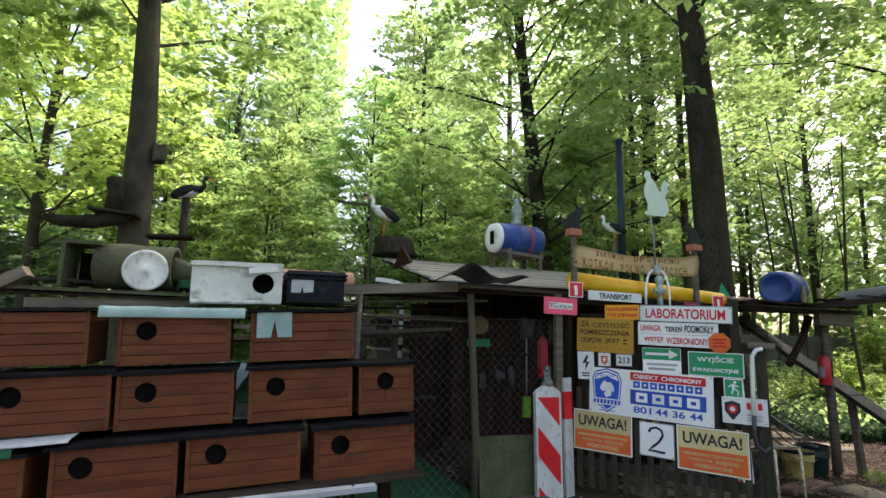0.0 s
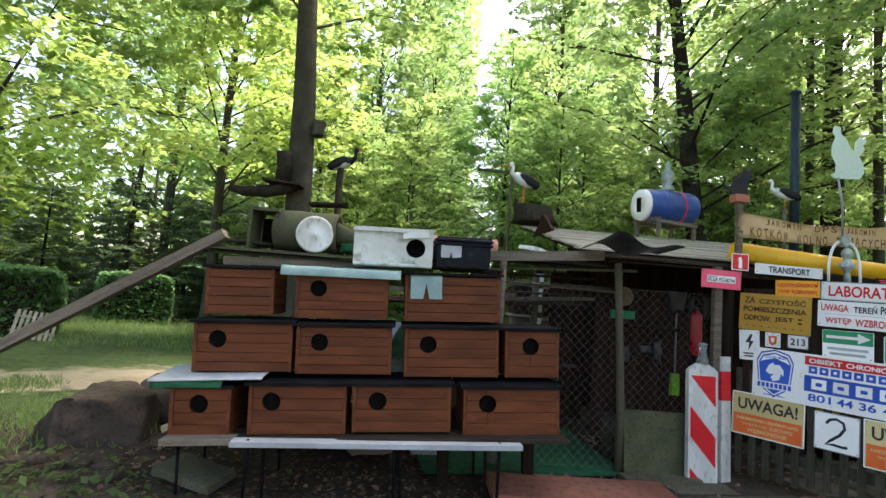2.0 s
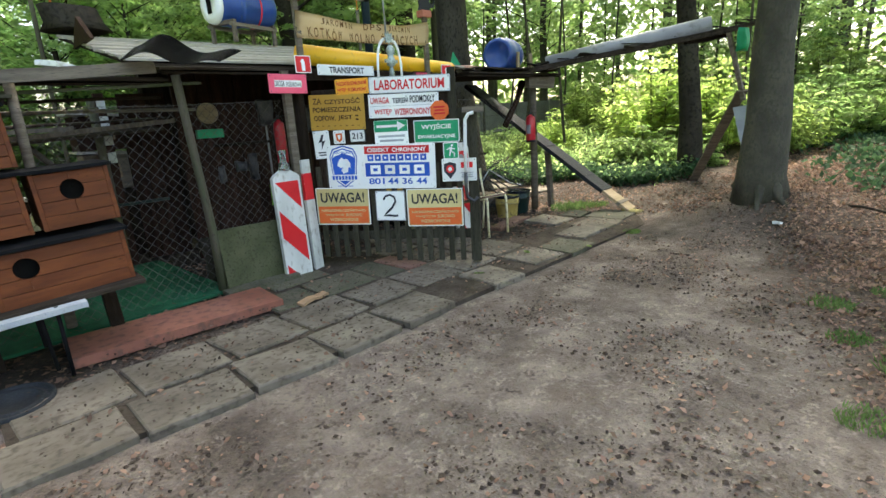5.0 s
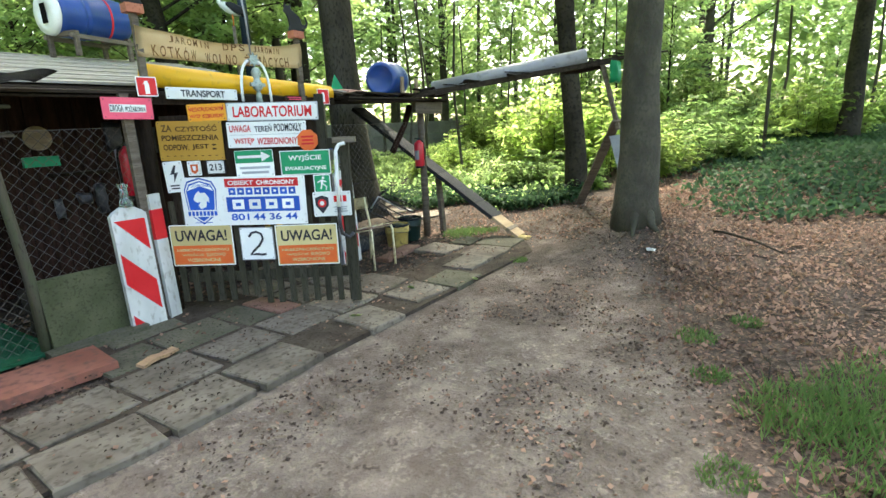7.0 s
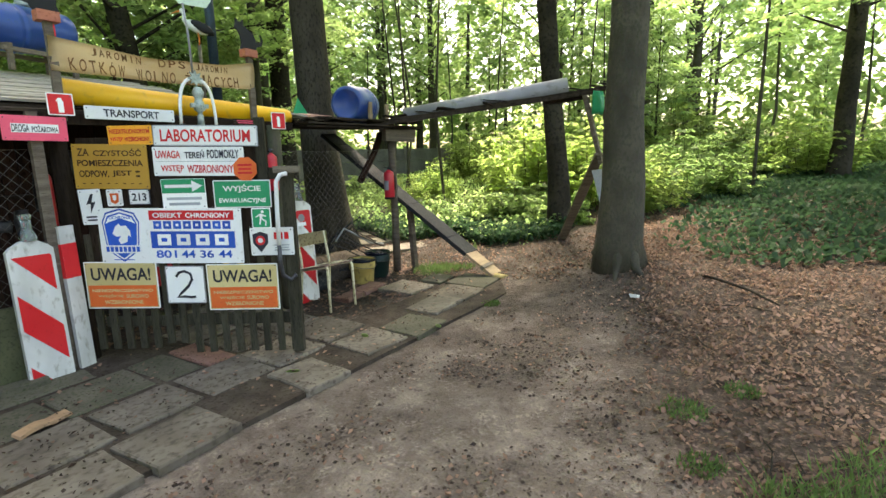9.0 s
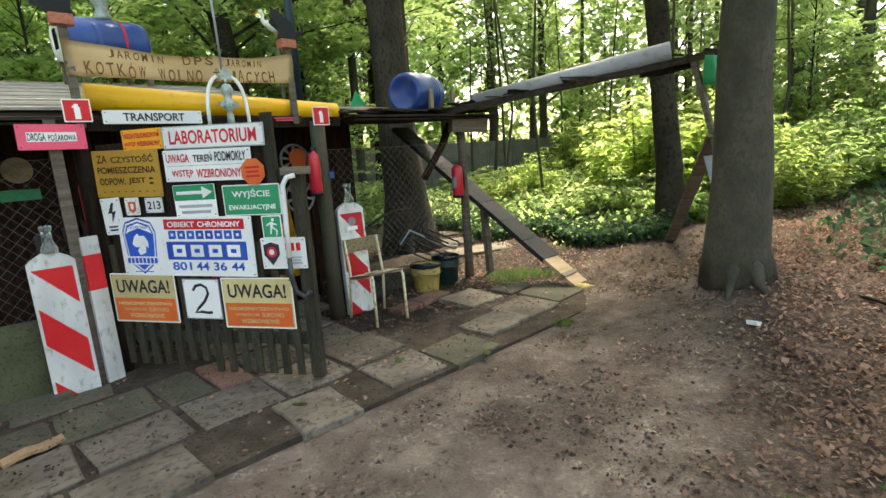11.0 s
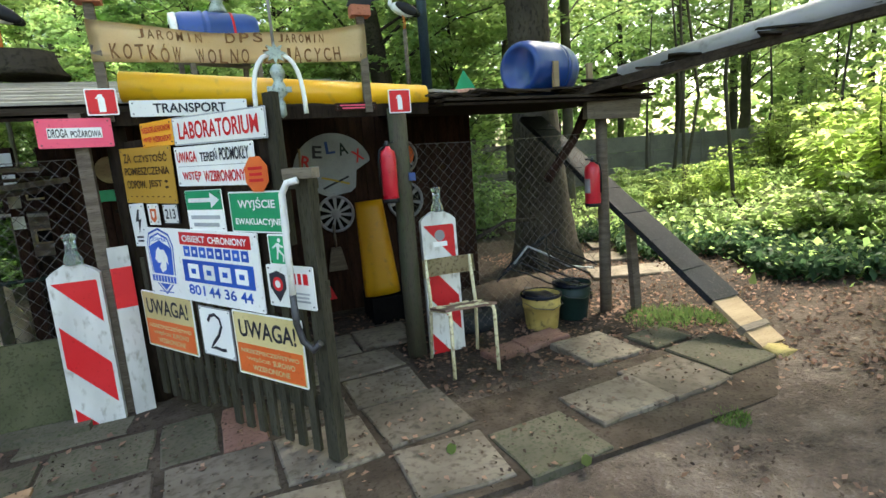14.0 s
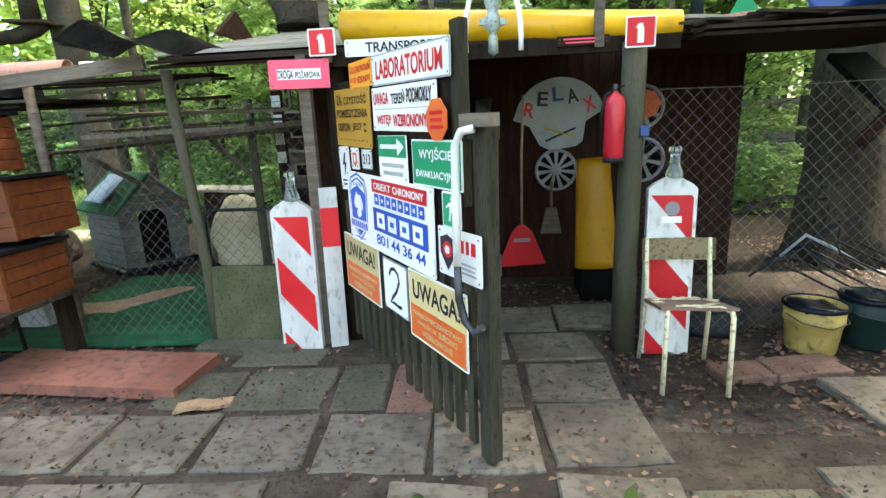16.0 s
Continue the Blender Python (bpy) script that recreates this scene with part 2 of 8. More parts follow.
    "tealfelt": mat("faded_teal_felt", (0.20, 0.30, 0.29), (0.28, 0.39, 0.37), 4, 0.95, 0.4, fine=120, spots=0.2),
    "greyfelt": mat("faded_grey_felt", (0.30, 0.32, 0.34), (0.40, 0.42, 0.44), 4, 0.9, 0.3, fine=120, spots=0.2),
    "turf": mat("green_turf_mat", (0.01, 0.075, 0.035), (0.02, 0.13, 0.06), 7, 1.0, 0.9, fine=220, spots=0.4, c3=(0.03, 0.08, 0.035), dist=0.02),
    "rubber": mat("black_rubber", (0.011, 0.0125, 0.014), (0.021, 0.0235, 0.027), 4, 0.8, 0.6, fine=80, spots=0.3, c3=(0.05, 0.052, 0.055), spec=0.2),
    "darkplastic": mat("dark_plastic", (0.003, 0.0045, 0.009), (0.007, 0.009, 0.017), 3, 0.3, 0.15, fine=9, spots=0.15, c3=(0.02, 0.022, 0.028), spec=0.12),
    "wetblack": mat("dark_moulded_plastic", (0.03, 0.033, 0.037), (0.06, 0.065, 0.07), 3, 0.25, 0.05, spots=0.2, c3=(0.08, 0.08, 0.08), spec=0.5),
    "paleblue": mat("faded_blue_sheet", (0.2, 0.28, 0.42), (0.28, 0.36, 0.5), 4, 0.6, 0.1, spots=0.2),
    "greenplastic": mat("dark_green_plastic", (0.008, 0.022, 0.018), (0.013, 0.032, 0.026), 3, 0.5, 0.05),
    "roofboard": mat("grey_roof_board", (0.30, 0.27, 0.225), (0.42, 0.385, 0.33), 2.5, 0.9, 0.5, stretch=(0.6, 6, 6), fine=25, c3=(0.17, 0.15, 0.12)),
    "darkboard": mat("dark_old_board", (0.025, 0.019, 0.014), (0.055, 0.042, 0.032), 3, 0.9, 0.5, stretch=(0.8, 6, 6), fine=25, spec=0.06),
    "siding": mat("grey_siding", (0.105, 0.12, 0.122), (0.155, 0.17, 0.17), 3, 0.7, 0.3, fine=18, spots=0.5, c3=(0.09, 0.1, 0.07)),
    "tarp": mat("cream_tarpaulin", (0.52, 0.44, 0.29), (0.62, 0.54, 0.38), 3, 0.6, 0.3, fine=20, spots=0.2),
    "bronze": mat("green_bronze", (0.22, 0.27, 0.25), (0.40, 0.45, 0.42), 12, 0.5, 0.3, metal=0.4),
    "palegreen": mat("pale_green_enamel", (0.50, 0.62, 0.50), (0.58, 0.69, 0.57), 3, 0.6, 0.08, spots=0.2, c3=(0.38, 0.45, 0.36)),
    "orangebill": mat("orange_plastic", (0.62, 0.17, 0.04), (0.7, 0.22, 0.05), 3, 0.5, 0.05),
    "limegreen": mat("lime_plastic", (0.18, 0.42, 0.03), (0.22, 0.5, 0.04), 3, 0.5, 0.05),
    "brick": mat("red_brick", (0.34, 0.115, 0.07), (0.42, 0.16, 0.10), 8, 0.9, 0.5),
    "terracotta": mat("pale_terracotta", (0.5, 0.26, 0.2), (0.58, 0.33, 0.26), 3, 0.8, 0.2),
    "straw": mat("straw", (0.3, 0.24, 0.09), (0.38, 0.3, 0.12), 10, 0.95, 0.3),
    "farwall": mat("concrete_fence_panel", (0.12, 0.115, 0.098), (0.18, 0.17, 0.148), 2, 0.95, 0.3),
    "soil": mat("joint_soil", (0.04, 0.031, 0.024), (0.075, 0.061, 0.047), 5, 0.98, 0.8, fine=40, spots=0.4, c3=(0.024, 0.018, 0.014), dist=0.02, spec=0.06),
    "leaf": leaf_mat("beech_leaf", (0.06, 0.112, 0.038), (0.165, 0.235, 0.08), 0.68),
    "leafbright": leaf_mat("sunny_leaf", (0.06, 0.106, 0.034), (0.16, 0.212, 0.068), 0.66),
    "leafyellow": leaf_mat("yellow_green_leaf", (0.088, 0.13, 0.03), (0.19, 0.245, 0.062), 0.66),
    "leafdark": leaf_mat("needle_green", (0.075, 0.115, 0.062), (0.14, 0.2, 0.1), 0.4),
    "ivy": leaf_mat("ivy_leaf", (0.045, 0.105, 0.042), (0.115, 0.215, 0.082), 0.25),
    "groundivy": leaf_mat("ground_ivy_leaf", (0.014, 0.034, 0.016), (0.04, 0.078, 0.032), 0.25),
    "grass": leaf_mat("grass_blade", (0.035, 0.07, 0.018), (0.085, 0.135, 0.04), 0.4),
    "lawn": leaf_mat("lawn_blade", (0.065, 0.115, 0.034), (0.15, 0.21, 0.072), 0.45),
    "deadleaf": leaf_mat("dead_leaf", (0.018, 0.012, 0.009), (0.3, 0.186, 0.133), 0.15),
    "chip": leaf_mat("bark_chip", (0.022, 0.016, 0.012), (0.085, 0.06, 0.045), 0.02),
}


def glass_mat():
    m = bpy.data.materials.new("bottle_glass")
    m.use_nodes = True
    b = m.node_tree.nodes["Principled BSDF"]
    b.inputs["Base Color"].default_value = (0.75, 0.85, 0.8, 1)
    b.inputs["Roughness"].default_value = 0.08
    b.inputs["Transmission Weight"].default_value = 0.9
    b.inputs["IOR"].default_value = 1.45
    return m


M["glass"] = glass_mat()


# ---- mesh helpers ----
def mesh_ob(name, bm, material):
    me = bpy.data.meshes.new(name)
    bm.to_mesh(me)
    bm.free()
    me.materials.append(M[material] if isinstance(material, str) else material)
    return new(name, me)


def part(name, bm, material, parent, label=""):
    ob = mesh_ob(name, bm, material)
    ob.parent = parent
    if label:
        ob["label"] = label
    return ob


def thing(name, m, label, category, group="", kind=""):
    """An Empty at the thing's base, for its parts."""
    ob = new(name)
    ob.empty_display_size = 0.1
    ob.matrix_world = m
    return tagged(ob, label, category, group, kind)


def solo(name, bm, material, m, label, category, group="", kind=""):
    ob = mesh_ob(name, bm, material)
    ob.matrix_world = m
    return tagged(ob, label, category, group, kind)


def smooth(bm):
    for f in bm.faces:
        f.smooth = True
    return bm


def box(size, at=(0, 0, 0), rot=(0, 0, 0), bevel=0.004, bm=None, seg=1):
    bm = bm or bmesh.new()
    g = bmesh.ops.create_cube(bm, size=1, matrix=pose(*at, *rot) @ Matrix.Diagonal((*size, 1)))
    if bevel:
        es = {e for v in g["verts"] for e in v.link_edges}
        bmesh.ops.bevel(bm, geom=list(es), offset=min(bevel, 0.45 * min(size)), segments=seg, affect='EDGES', clamp_overlap=True)
    return bm


def rough_box(size, at=(0, 0, 0), rot=(0, 0, 0), amount=0.01, cuts=3, bevel=0.008, seed=0, bm=None):
    """A box with worn, uneven faces and edges."""
    b2 = bmesh.new()
    bmesh.ops.create_cube(b2, size=1, matrix=Matrix.Diagonal((*size, 1)))
    bmesh.ops.subdivide_edges(b2, edges=b2.edges[:], cuts=cuts, use_grid_fill=True)
    for v in b2.verts:
        w = noise.noise_vector(v.co * (1.4 / max(0.15, min(sorted(size)[1], 1))) + Vector((seed * 3.1, seed, 7)))
        v.co += w * amount
    b2.transform(pose(*at, *rot))
    if bm is None:
        return b2
    me = bpy.data.meshes.new("tmp")
    b2.to_mesh(me)
    b2.free()
    bm.from_mesh(me)
    bpy.data.meshes.remove(me)
    return bm


def cyl(r1, r2, h, m=None, seg=20, bm=None, caps=True):
    """A cone stump from z = 0 to h."""
    bm = bm or bmesh.new()
    g = bmesh.ops.create_cone(bm, cap_ends=caps, segments=seg, radius1=r1, radius2=r2, depth=h, matrix=(m or Matrix()) @ Matrix.Translation((0, 0, h / 2)))
    for f in {f for v in g["verts"] for f in v.link_faces}:
        f.smooth = len(f.verts) == 4
    return bm


def lathe(profile, seg=28, m=None, bm=None, caps=True):
    """Turn (radius, z) pairs about the z axis."""
    bm = bm or bmesh.new()
    rings = []
    for r, z in profile:
        rings.append([bm.verts.new((r * math.cos(2 * math.pi * i / seg), r * math.sin(2 * math.pi * i / seg), z)) for i in range(seg)])
    for a, b in zip(rings, rings[1:]):
        for i in range(seg):
            f = bm.faces.new((a[i], a[(i + 1) % seg], b[(i + 1) % seg], b[i]))
            f.smooth = True
    for ring, flip in ((rings[0], True), (rings[-1], False)):
        if caps and profile[0 if flip else -1][0] > 1e-4:
            bm.faces.new(ring[::-1] if flip else ring)
    if m:
        bm.transform(m)
    return bm


def tube(points, radii, seg=8, bm=None, wobble=0.0, caps=True):
    """A tapering tube along points."""
    bm = bm or bmesh.new()
    pts = [Vector(p) for p in points]
    if not hasattr(radii, "__len__"):
        radii = [radii] * len(pts)
    rings = []
    for i, p in enumerate(pts):
        d = (pts[min(i + 1, len(pts) - 1)] - pts[max(i - 1, 0)]).normalized()
        u = d.cross(Vector((0.13, 0.97, 0.21))).normalized()
        w = d.cross(u)
        ring = []
        for k in range(seg):
            a = 2 * math.pi * k / seg
            o = (u * math.cos(a) + w * math.sin(a)) * radii[i]
            if wobble:
                o *= 1 + wobble * noise.noise((p + o) * 2.3)
            ring.append(bm.verts.new(p + o))
        rings.append(ring)
    for a, b in zip(rings, rings[1:]):
        for k in range(seg):
            f = bm.faces.new((a[k], a[(k + 1) % seg], b[(k + 1) % seg], b[k]))
            f.smooth = True
    if caps:
        bm.faces.new(rings[0][::-1])
        bm.faces.new(rings[-1])
    return bm


def plate(outline, thick, m=None, bm=None):
    """A flat plate from an outline of (x, z), its front at y = -thick / 2."""
    bm = bm or bmesh.new()
    a = [bm.verts.new((x, -thick / 2, z)) for x, z in outline]
    b = [bm.verts.new((x, thick / 2, z)) for x, z in outline]
    bm.faces.new(a)
    bm.faces.new(b[::-1])
    for i in range(len(a)):
        j = (i + 1) % len(a)
        bm.faces.new((a[j], a[i], b[i], b[j]))
    bmesh.ops.recalc_face_normals(bm, faces=bm.faces[:])
    if m:
        bm.transform(m)
    return bm


def disc(r, n=24, cx=0, cz=0):
    return [(cx + r * math.cos(2 * math.pi * i / n), cz + r * math.sin(2 * math.pi * i / n)) for i in range(n)]


def rect(w, h, cx=0, cz=0, r=0.0):
    if not r:
        return [(cx - w / 2, cz - h / 2), (cx + w / 2, cz - h / 2), (cx + w / 2, cz + h / 2), (cx - w / 2, cz + h / 2)]
    o = []
    for sx, sz, a0 in ((1, -1, -90), (1, 1, 0), (-1, 1, 90), (-1, -1, 180)):
        for k in range(4):
            a = radians(a0 + 30 * k)
            o.append((cx + sx * (w / 2 - r) + r * math.cos(a), cz + sz * (h / 2 - r) + r * math.sin(a)))
    return o


def quads(name, centres, us, vs, material):
    """One mesh of many small folded leaves: centres and half axes, n x 3."""
    n = len(centres)
    c, u, v = (np.asarray(a, dtype=np.float32) for a in (centres, us, vs))
    co = np.empty((n, 4, 3), np.float32)
    nn = np.cross(u, v)
    nn /= np.linalg.norm(nn, axis=1, keepdims=True) + 1e-9
    lift = nn * (0.25 * np.linalg.norm(v, axis=1, keepdims=True))
    co[:, 0], co[:, 1], co[:, 2], co[:, 3] = c - u, c - v + lift - 0.15 * u, c + u, c + v + lift - 0.15 * u
    me = bpy.data.meshes.new(name)
    me.vertices.add(4 * n)
    me.vertices.foreach_set("co", co.ravel())
    me.loops.add(4 * n)
    me.loops.foreach_set("vertex_index", np.arange(4 * n, dtype=np.int32))
    me.polygons.add(n)
    me.polygons.foreach_set("loop_start", np.arange(0, 4 * n, 4, dtype=np.int32))
    me.update(calc_edges=True)
    me.materials.append(M[material])
    return me


def word_mesh(body, w, h, material, parent, x=0, z=0, y=-0.0062, name="lettering", slant=0.0, bold=0.022):
    cu = bpy.data.curves.new("txt", 'FONT')
    cu.body = body
    cu.align_x, cu.align_y = 'CENTER', 'CENTER'
    cu.offset = bold
    tmp = bpy.data.objects.new("txt", cu)
    scene.collection.objects.link(tmp)
    me = bpy.data.meshes.new_from_object(tmp)
    bpy.data.objects.remove(tmp)
    bpy.data.curves.remove(cu)
    co = np.array([v.co[:] for v in me.vertices])
    lo, hi = co.min(0), co.max(0)
    sx, sz = w / (hi[0] - lo[0]), h / (hi[1] - lo[1])
    for vv in me.vertices:
        px, pz = (vv.co.x - (lo[0] + hi[0]) / 2) * sx, (vv.co.y - (lo[1] + hi[1]) / 2) * sz
        vv.co = (x + px + slant * pz, y, z + pz)
    me.name = name
    me.materials.append(M[material])
    ob = new(name, me)
    ob.parent = parent
    return ob


def text_mesh(body, w, h, material, parent, x=0, z=0, y=-0.0062, name="lettering", slant=0.0, bold=0.022):
    """A line of print, each word a part of its own."""
    words = body.split(" ")
    unit = w / (sum(len(k) for k in words) + 0.7 * (len(words) - 1))
    at = x - w / 2
    for k in words:
        ob = word_mesh(k, len(k) * unit, h, material, parent, at + len(k) * unit / 2, z, y, name, slant, bold)
        at += (len(k) + 0.7) * unit
    return ob


def patch(outline, material, parent, name="panel", y=-0.003, label=""):
    """A thin printed or raised area on a sign, 1 mm thick."""
    bm = plate(outline, 0.001)
    bm.transform(Matrix.Translation((0, y, 0)))
    return part(name, bm, material, parent, label)


def bars(x, z, w, h, rows, material, parent, y=-0.0052):
    """Unreadable lines of print as bars."""
    for i in range(rows):
        ww = w * (1 - 0.12 * (i % 2))
        patch(rect(ww, 0.5 * h / rows, x, z + h / 2 - (i + 0.5) * h / rows), material, parent, "print_line", y)


def sign_board(name, w, h, m, base, label, edge=None, thick=0.006):
    """A sign plate on screws; its parts are laid on the front at -y."""
    t = thing(name, m, label, "sign")
    if edge:
        part("edge", plate(rect(w, h, r=0.008), thick), edge, t)
        patch(rect(w - 0.016, h - 0.016, r=0.006), base, t, "panel", -thick / 2 - 0.0006)
    else:
        part("panel", plate(rect(w, h, r=0.008), thick), base, t)
    for sx in (-1, 1):
        for sz in (-1, 1):
            bm = cyl(0.005, 0.004, 0.003, pose(sx * (w / 2 - 0.018), -thick / 2, sz * (h / 2 - 0.018), 90, 0, 0), 8)
            part("screw", bm, "irondark", t)
    return t


# ---- ground ----
def ground_z(x, y):
    d = x - 5.9 - 0.45 * max(y, -3)
    rise = 0.11 * (math.log1p(math.exp(min(6 * d, 60))) / 6 if d < 8 else d)
    rise = 1.8 * math.tanh(rise / 1.8)
    rise += 0.25 * math.exp(-((x - 7.55) ** 2 + (y - 1.15) ** 2) / 0.8)
    flat = 1.0 if (0.6 < x < 7.6 and 2.1 < y < 6.5) else 0.0
    bumpy = 0.03 * noise.noise(Vector((x * 0.7, y * 0.7, 0))) + 0.014 * noise.noise(Vector((x * 2.6, y * 2.6, 3))) + 0.006 * noise.noise(Vector((x * 7, y * 7, 5)))
    return rise + (bumpy * (0.25 if flat else 1.0)) - 0.035


def axis(lo, hi, step, far):
    a = list(np.arange(lo, hi + 1e-6, step))
    s, p, left, right = step, 0, [], []
    while p < far:
        s *= 1.35
        p += s
        left.append(lo - p)
        right.append(hi + p)
    return left[::-1] + a + right


def ground_material():
    m = bpy.data.materials.new("forest_ground")
    m.use_nodes = True
    nt = m.node_tree
    n, l = nt.nodes, nt.links
    b = n["Principled BSDF"]
    tc = n.new("ShaderNodeTexCoord")
    sep = n.new("ShaderNodeSeparateXYZ")
    l.new(tc.outputs["Object"], sep.inputs[0])

    def tex(scale, detail=6):
        t = n.new("ShaderNodeTexNoise")
        t.inputs["Scale"].default_value, t.inputs["Detail"].default_value = scale, detail
        l.new(tc.outputs["Object"], t.inputs["Vector"])
        return t.outputs["Fac"]

    def ramp(fac, a, b2, p0=0.35, p1=0.65):
        r = n.new("ShaderNodeValToRGB")
        r.color_ramp.elements[0].position, r.color_ramp.elements[1].position = p0, p1
        r.color_ramp.elements[0].color, r.color_ramp.elements[1].color = (*a, 1), (*b2, 1)
        l.new(fac, r.inputs[0])
        return r.outputs[0]

    def calc(op, a, b2, c=None):
        k = n.new("ShaderNodeMath")
        k.operation = op
        for i, v in enumerate((a, b2, c)):
            if v is None:
                continue
            if isinstance(v, (int, float)):
                k.inputs[i].default_value = v
            else:
                l.new(v, k.inputs[i])
        return k.outputs[0]

    def soft(v, lo, hi):
        k = n.new("ShaderNodeMapRange")
        k.interpolation_type = 'SMOOTHSTEP'
        k.inputs[1].default_value, k.inputs[2].default_value = lo, hi
        l.new(v, k.inputs[0])
        return k.outputs[0]

    def mixc(f, a, b2):
        k = n.new("ShaderNodeMix")
        k.data_type = 'RGBA'
        l.new(f, k.inputs["Factor"])
        l.new(a, k.inputs["A"])
        l.new(b2, k.inputs["B"])
        return k.outputs["Result"]

    X, Y = sep.outputs[0], sep.outputs[1]
    mid, small = tex(3.5), tex(38)
    soil = mixc(soft(small, 0.42, 0.66), ramp(mid, (0.125, 0.098, 0.08), (0.2, 0.163, 0.136)), ramp(tex(9), (0.055, 0.041, 0.033), (0.29, 0.243, 0.205), 0.3, 0.7))
    # darker towards the ramp, with moist patches
    tone_mask = calc('MULTIPLY_ADD', soft(X, 2.6, 6.0), -0.22, calc('MULTIPLY_ADD', tex(0.9), 0.5, tex(2.0)))
    soil_tone = ramp(tone_mask, (0.52, 0.49, 0.47), (1.02, 1.0, 0.97), 0.5, 0.82)
    mul = n.new("ShaderNodeMix")
    mul.data_type, mul.blend_type = 'RGBA', 'MULTIPLY'
    mul.inputs["Factor"].default_value = 1.0
    l.new(soil, mul.inputs["A"])
    l.new(soil_tone, mul.inputs["B"])
    soil = mul.outputs["Result"]
    litter = mixc(soft(small, 0.45, 0.6), ramp(mid, (0.038, 0.027, 0.02), (0.085, 0.058, 0.044)), ramp(tex(18), (0.026, 0.018, 0.013), (0.19, 0.13, 0.098)))
    shaded_soil = mixc(soft(small, 0.45, 0.62), ramp(mid, (0.018, 0.014, 0.011), (0.045, 0.034, 0.026)), ramp(tex(18), (0.012, 0.009, 0.007), (0.085, 0.06, 0.044)))
    green = mixc(soft(small, 0.4, 0.65), ramp(mid, (0.042, 0.075, 0.024), (0.085, 0.13, 0.042)), ramp(tex(12), (0.038, 0.05, 0.022), (0.11, 0.155, 0.056)))
    sand = mixc(soft(small, 0.5, 0.7), ramp(mid, (0.42, 0.34, 0.25), (0.52, 0.44, 0.33)), ramp(tex(10), (0.33, 0.26, 0.19), (0.5, 0.42, 0.32)))
    jit = calc('MULTIPLY_ADD', mid, 1.6, -0.8)
    # leaf litter to the side of the path, and in the wood beyond it
    e1 = calc('ADD', calc('MULTIPLY_ADD', X, 0.42, -1.85), jit)
    lit = soft(calc('SUBTRACT', e1, Y), -0.25, 0.5)
    col = mixc(lit, soil, litter)
    # more leaves lie on the slope beyond the ramp
    col = mixc(calc('MULTIPLY', soft(calc('ADD', X, jit), 7.4, 9.2), 0.5), col, litter)
    # soil and leaves with shade coloured in, under the tables and round the shed
    col = mixc(calc('MULTIPLY', soft(calc('MULTIPLY_ADD', jit, 0.4, Y), 2.9, 3.6), 0.92), col, shaded_soil)
    # green undergrowth floor further off
    e2 = calc('ADD', calc('MULTIPLY_ADD', X, 0.25, -4.2), jit)
    col = mixc(soft(calc('SUBTRACT', e2, Y), -0.3, 1.2), col, green)
    col = mixc(soft(calc('ADD', X, calc('MULTIPLY', jit, 2)), 12.5, 15.0), col, green)
    # lawn and the sandy track on the other side
    e3 = calc('ADD', calc('MULTIPLY_ADD', X, -0.55, Y), jit)
    g3 = calc('MULTIPLY', soft(e3, 7.2, 8.2), soft(calc('MULTIPLY', X, -1), 1.6, 2.6))
    col = mixc(g3, col, green)
    s3 = calc('MULTIPLY', calc('MULTIPLY', soft(e3, 8.6, 9.0), calc('SUBTRACT', 1, soft(e3, 10.3, 11.0))), soft(calc('MULTIPLY', X, -1), 2.0, 2.8))
    col = mixc(s3, col, sand)
    weeds = calc('MULTIPLY', soft(tex(1.7), 0.6, 0.75), soft(calc('MULTIPLY', X, -1), 1.8, 2.6))
    col = mixc(weeds, col, green)
    far = soft(calc('ABSOLUTE', Y, None), 9.0, 14.0)
    col = mixc(calc('MULTIPLY', far, 0.75), col, green)
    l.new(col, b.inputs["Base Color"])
    b.inputs["Roughness"].default_value = 0.95
    b.inputs["Specular IOR Level"].default_value = 0.2
    bp = n.new("ShaderNodeBump")
    bp.inputs["Strength"].default_value, bp.inputs["Distance"].default_value = 1.0, 0.05
    l.new(calc('MULTIPLY_ADD', small, 0.5, calc('MULTIPLY_ADD', tex(110), 0.25, mid)), bp.inputs["Height"])
    l.new(bp.outputs[0], b.inputs["Normal"])
    return m


def build_ground():
    xs, ys = axis(-6, 13, 0.12, 420), axis(-4, 10, 0.12, 420)
    vs = [(x, y, ground_z(x, y)) for y in ys for x in xs]
    k = len(xs)
    fs = [(j * k + i, j * k + i + 1, (j + 1) * k + i + 1, (j + 1) * k + i) for j in range(len(ys) - 1) for i in range(k - 1)]
    me = bpy.data.meshes.new("ground")
    me.from_pydata(vs, [], fs)
    me.polygons.foreach_set("use_smooth", [True] * len(fs))
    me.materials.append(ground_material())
    tagged(new("ground", me), "trodden bare soil with leaf litter and weeds", "ground", kind="structure")


build_ground()


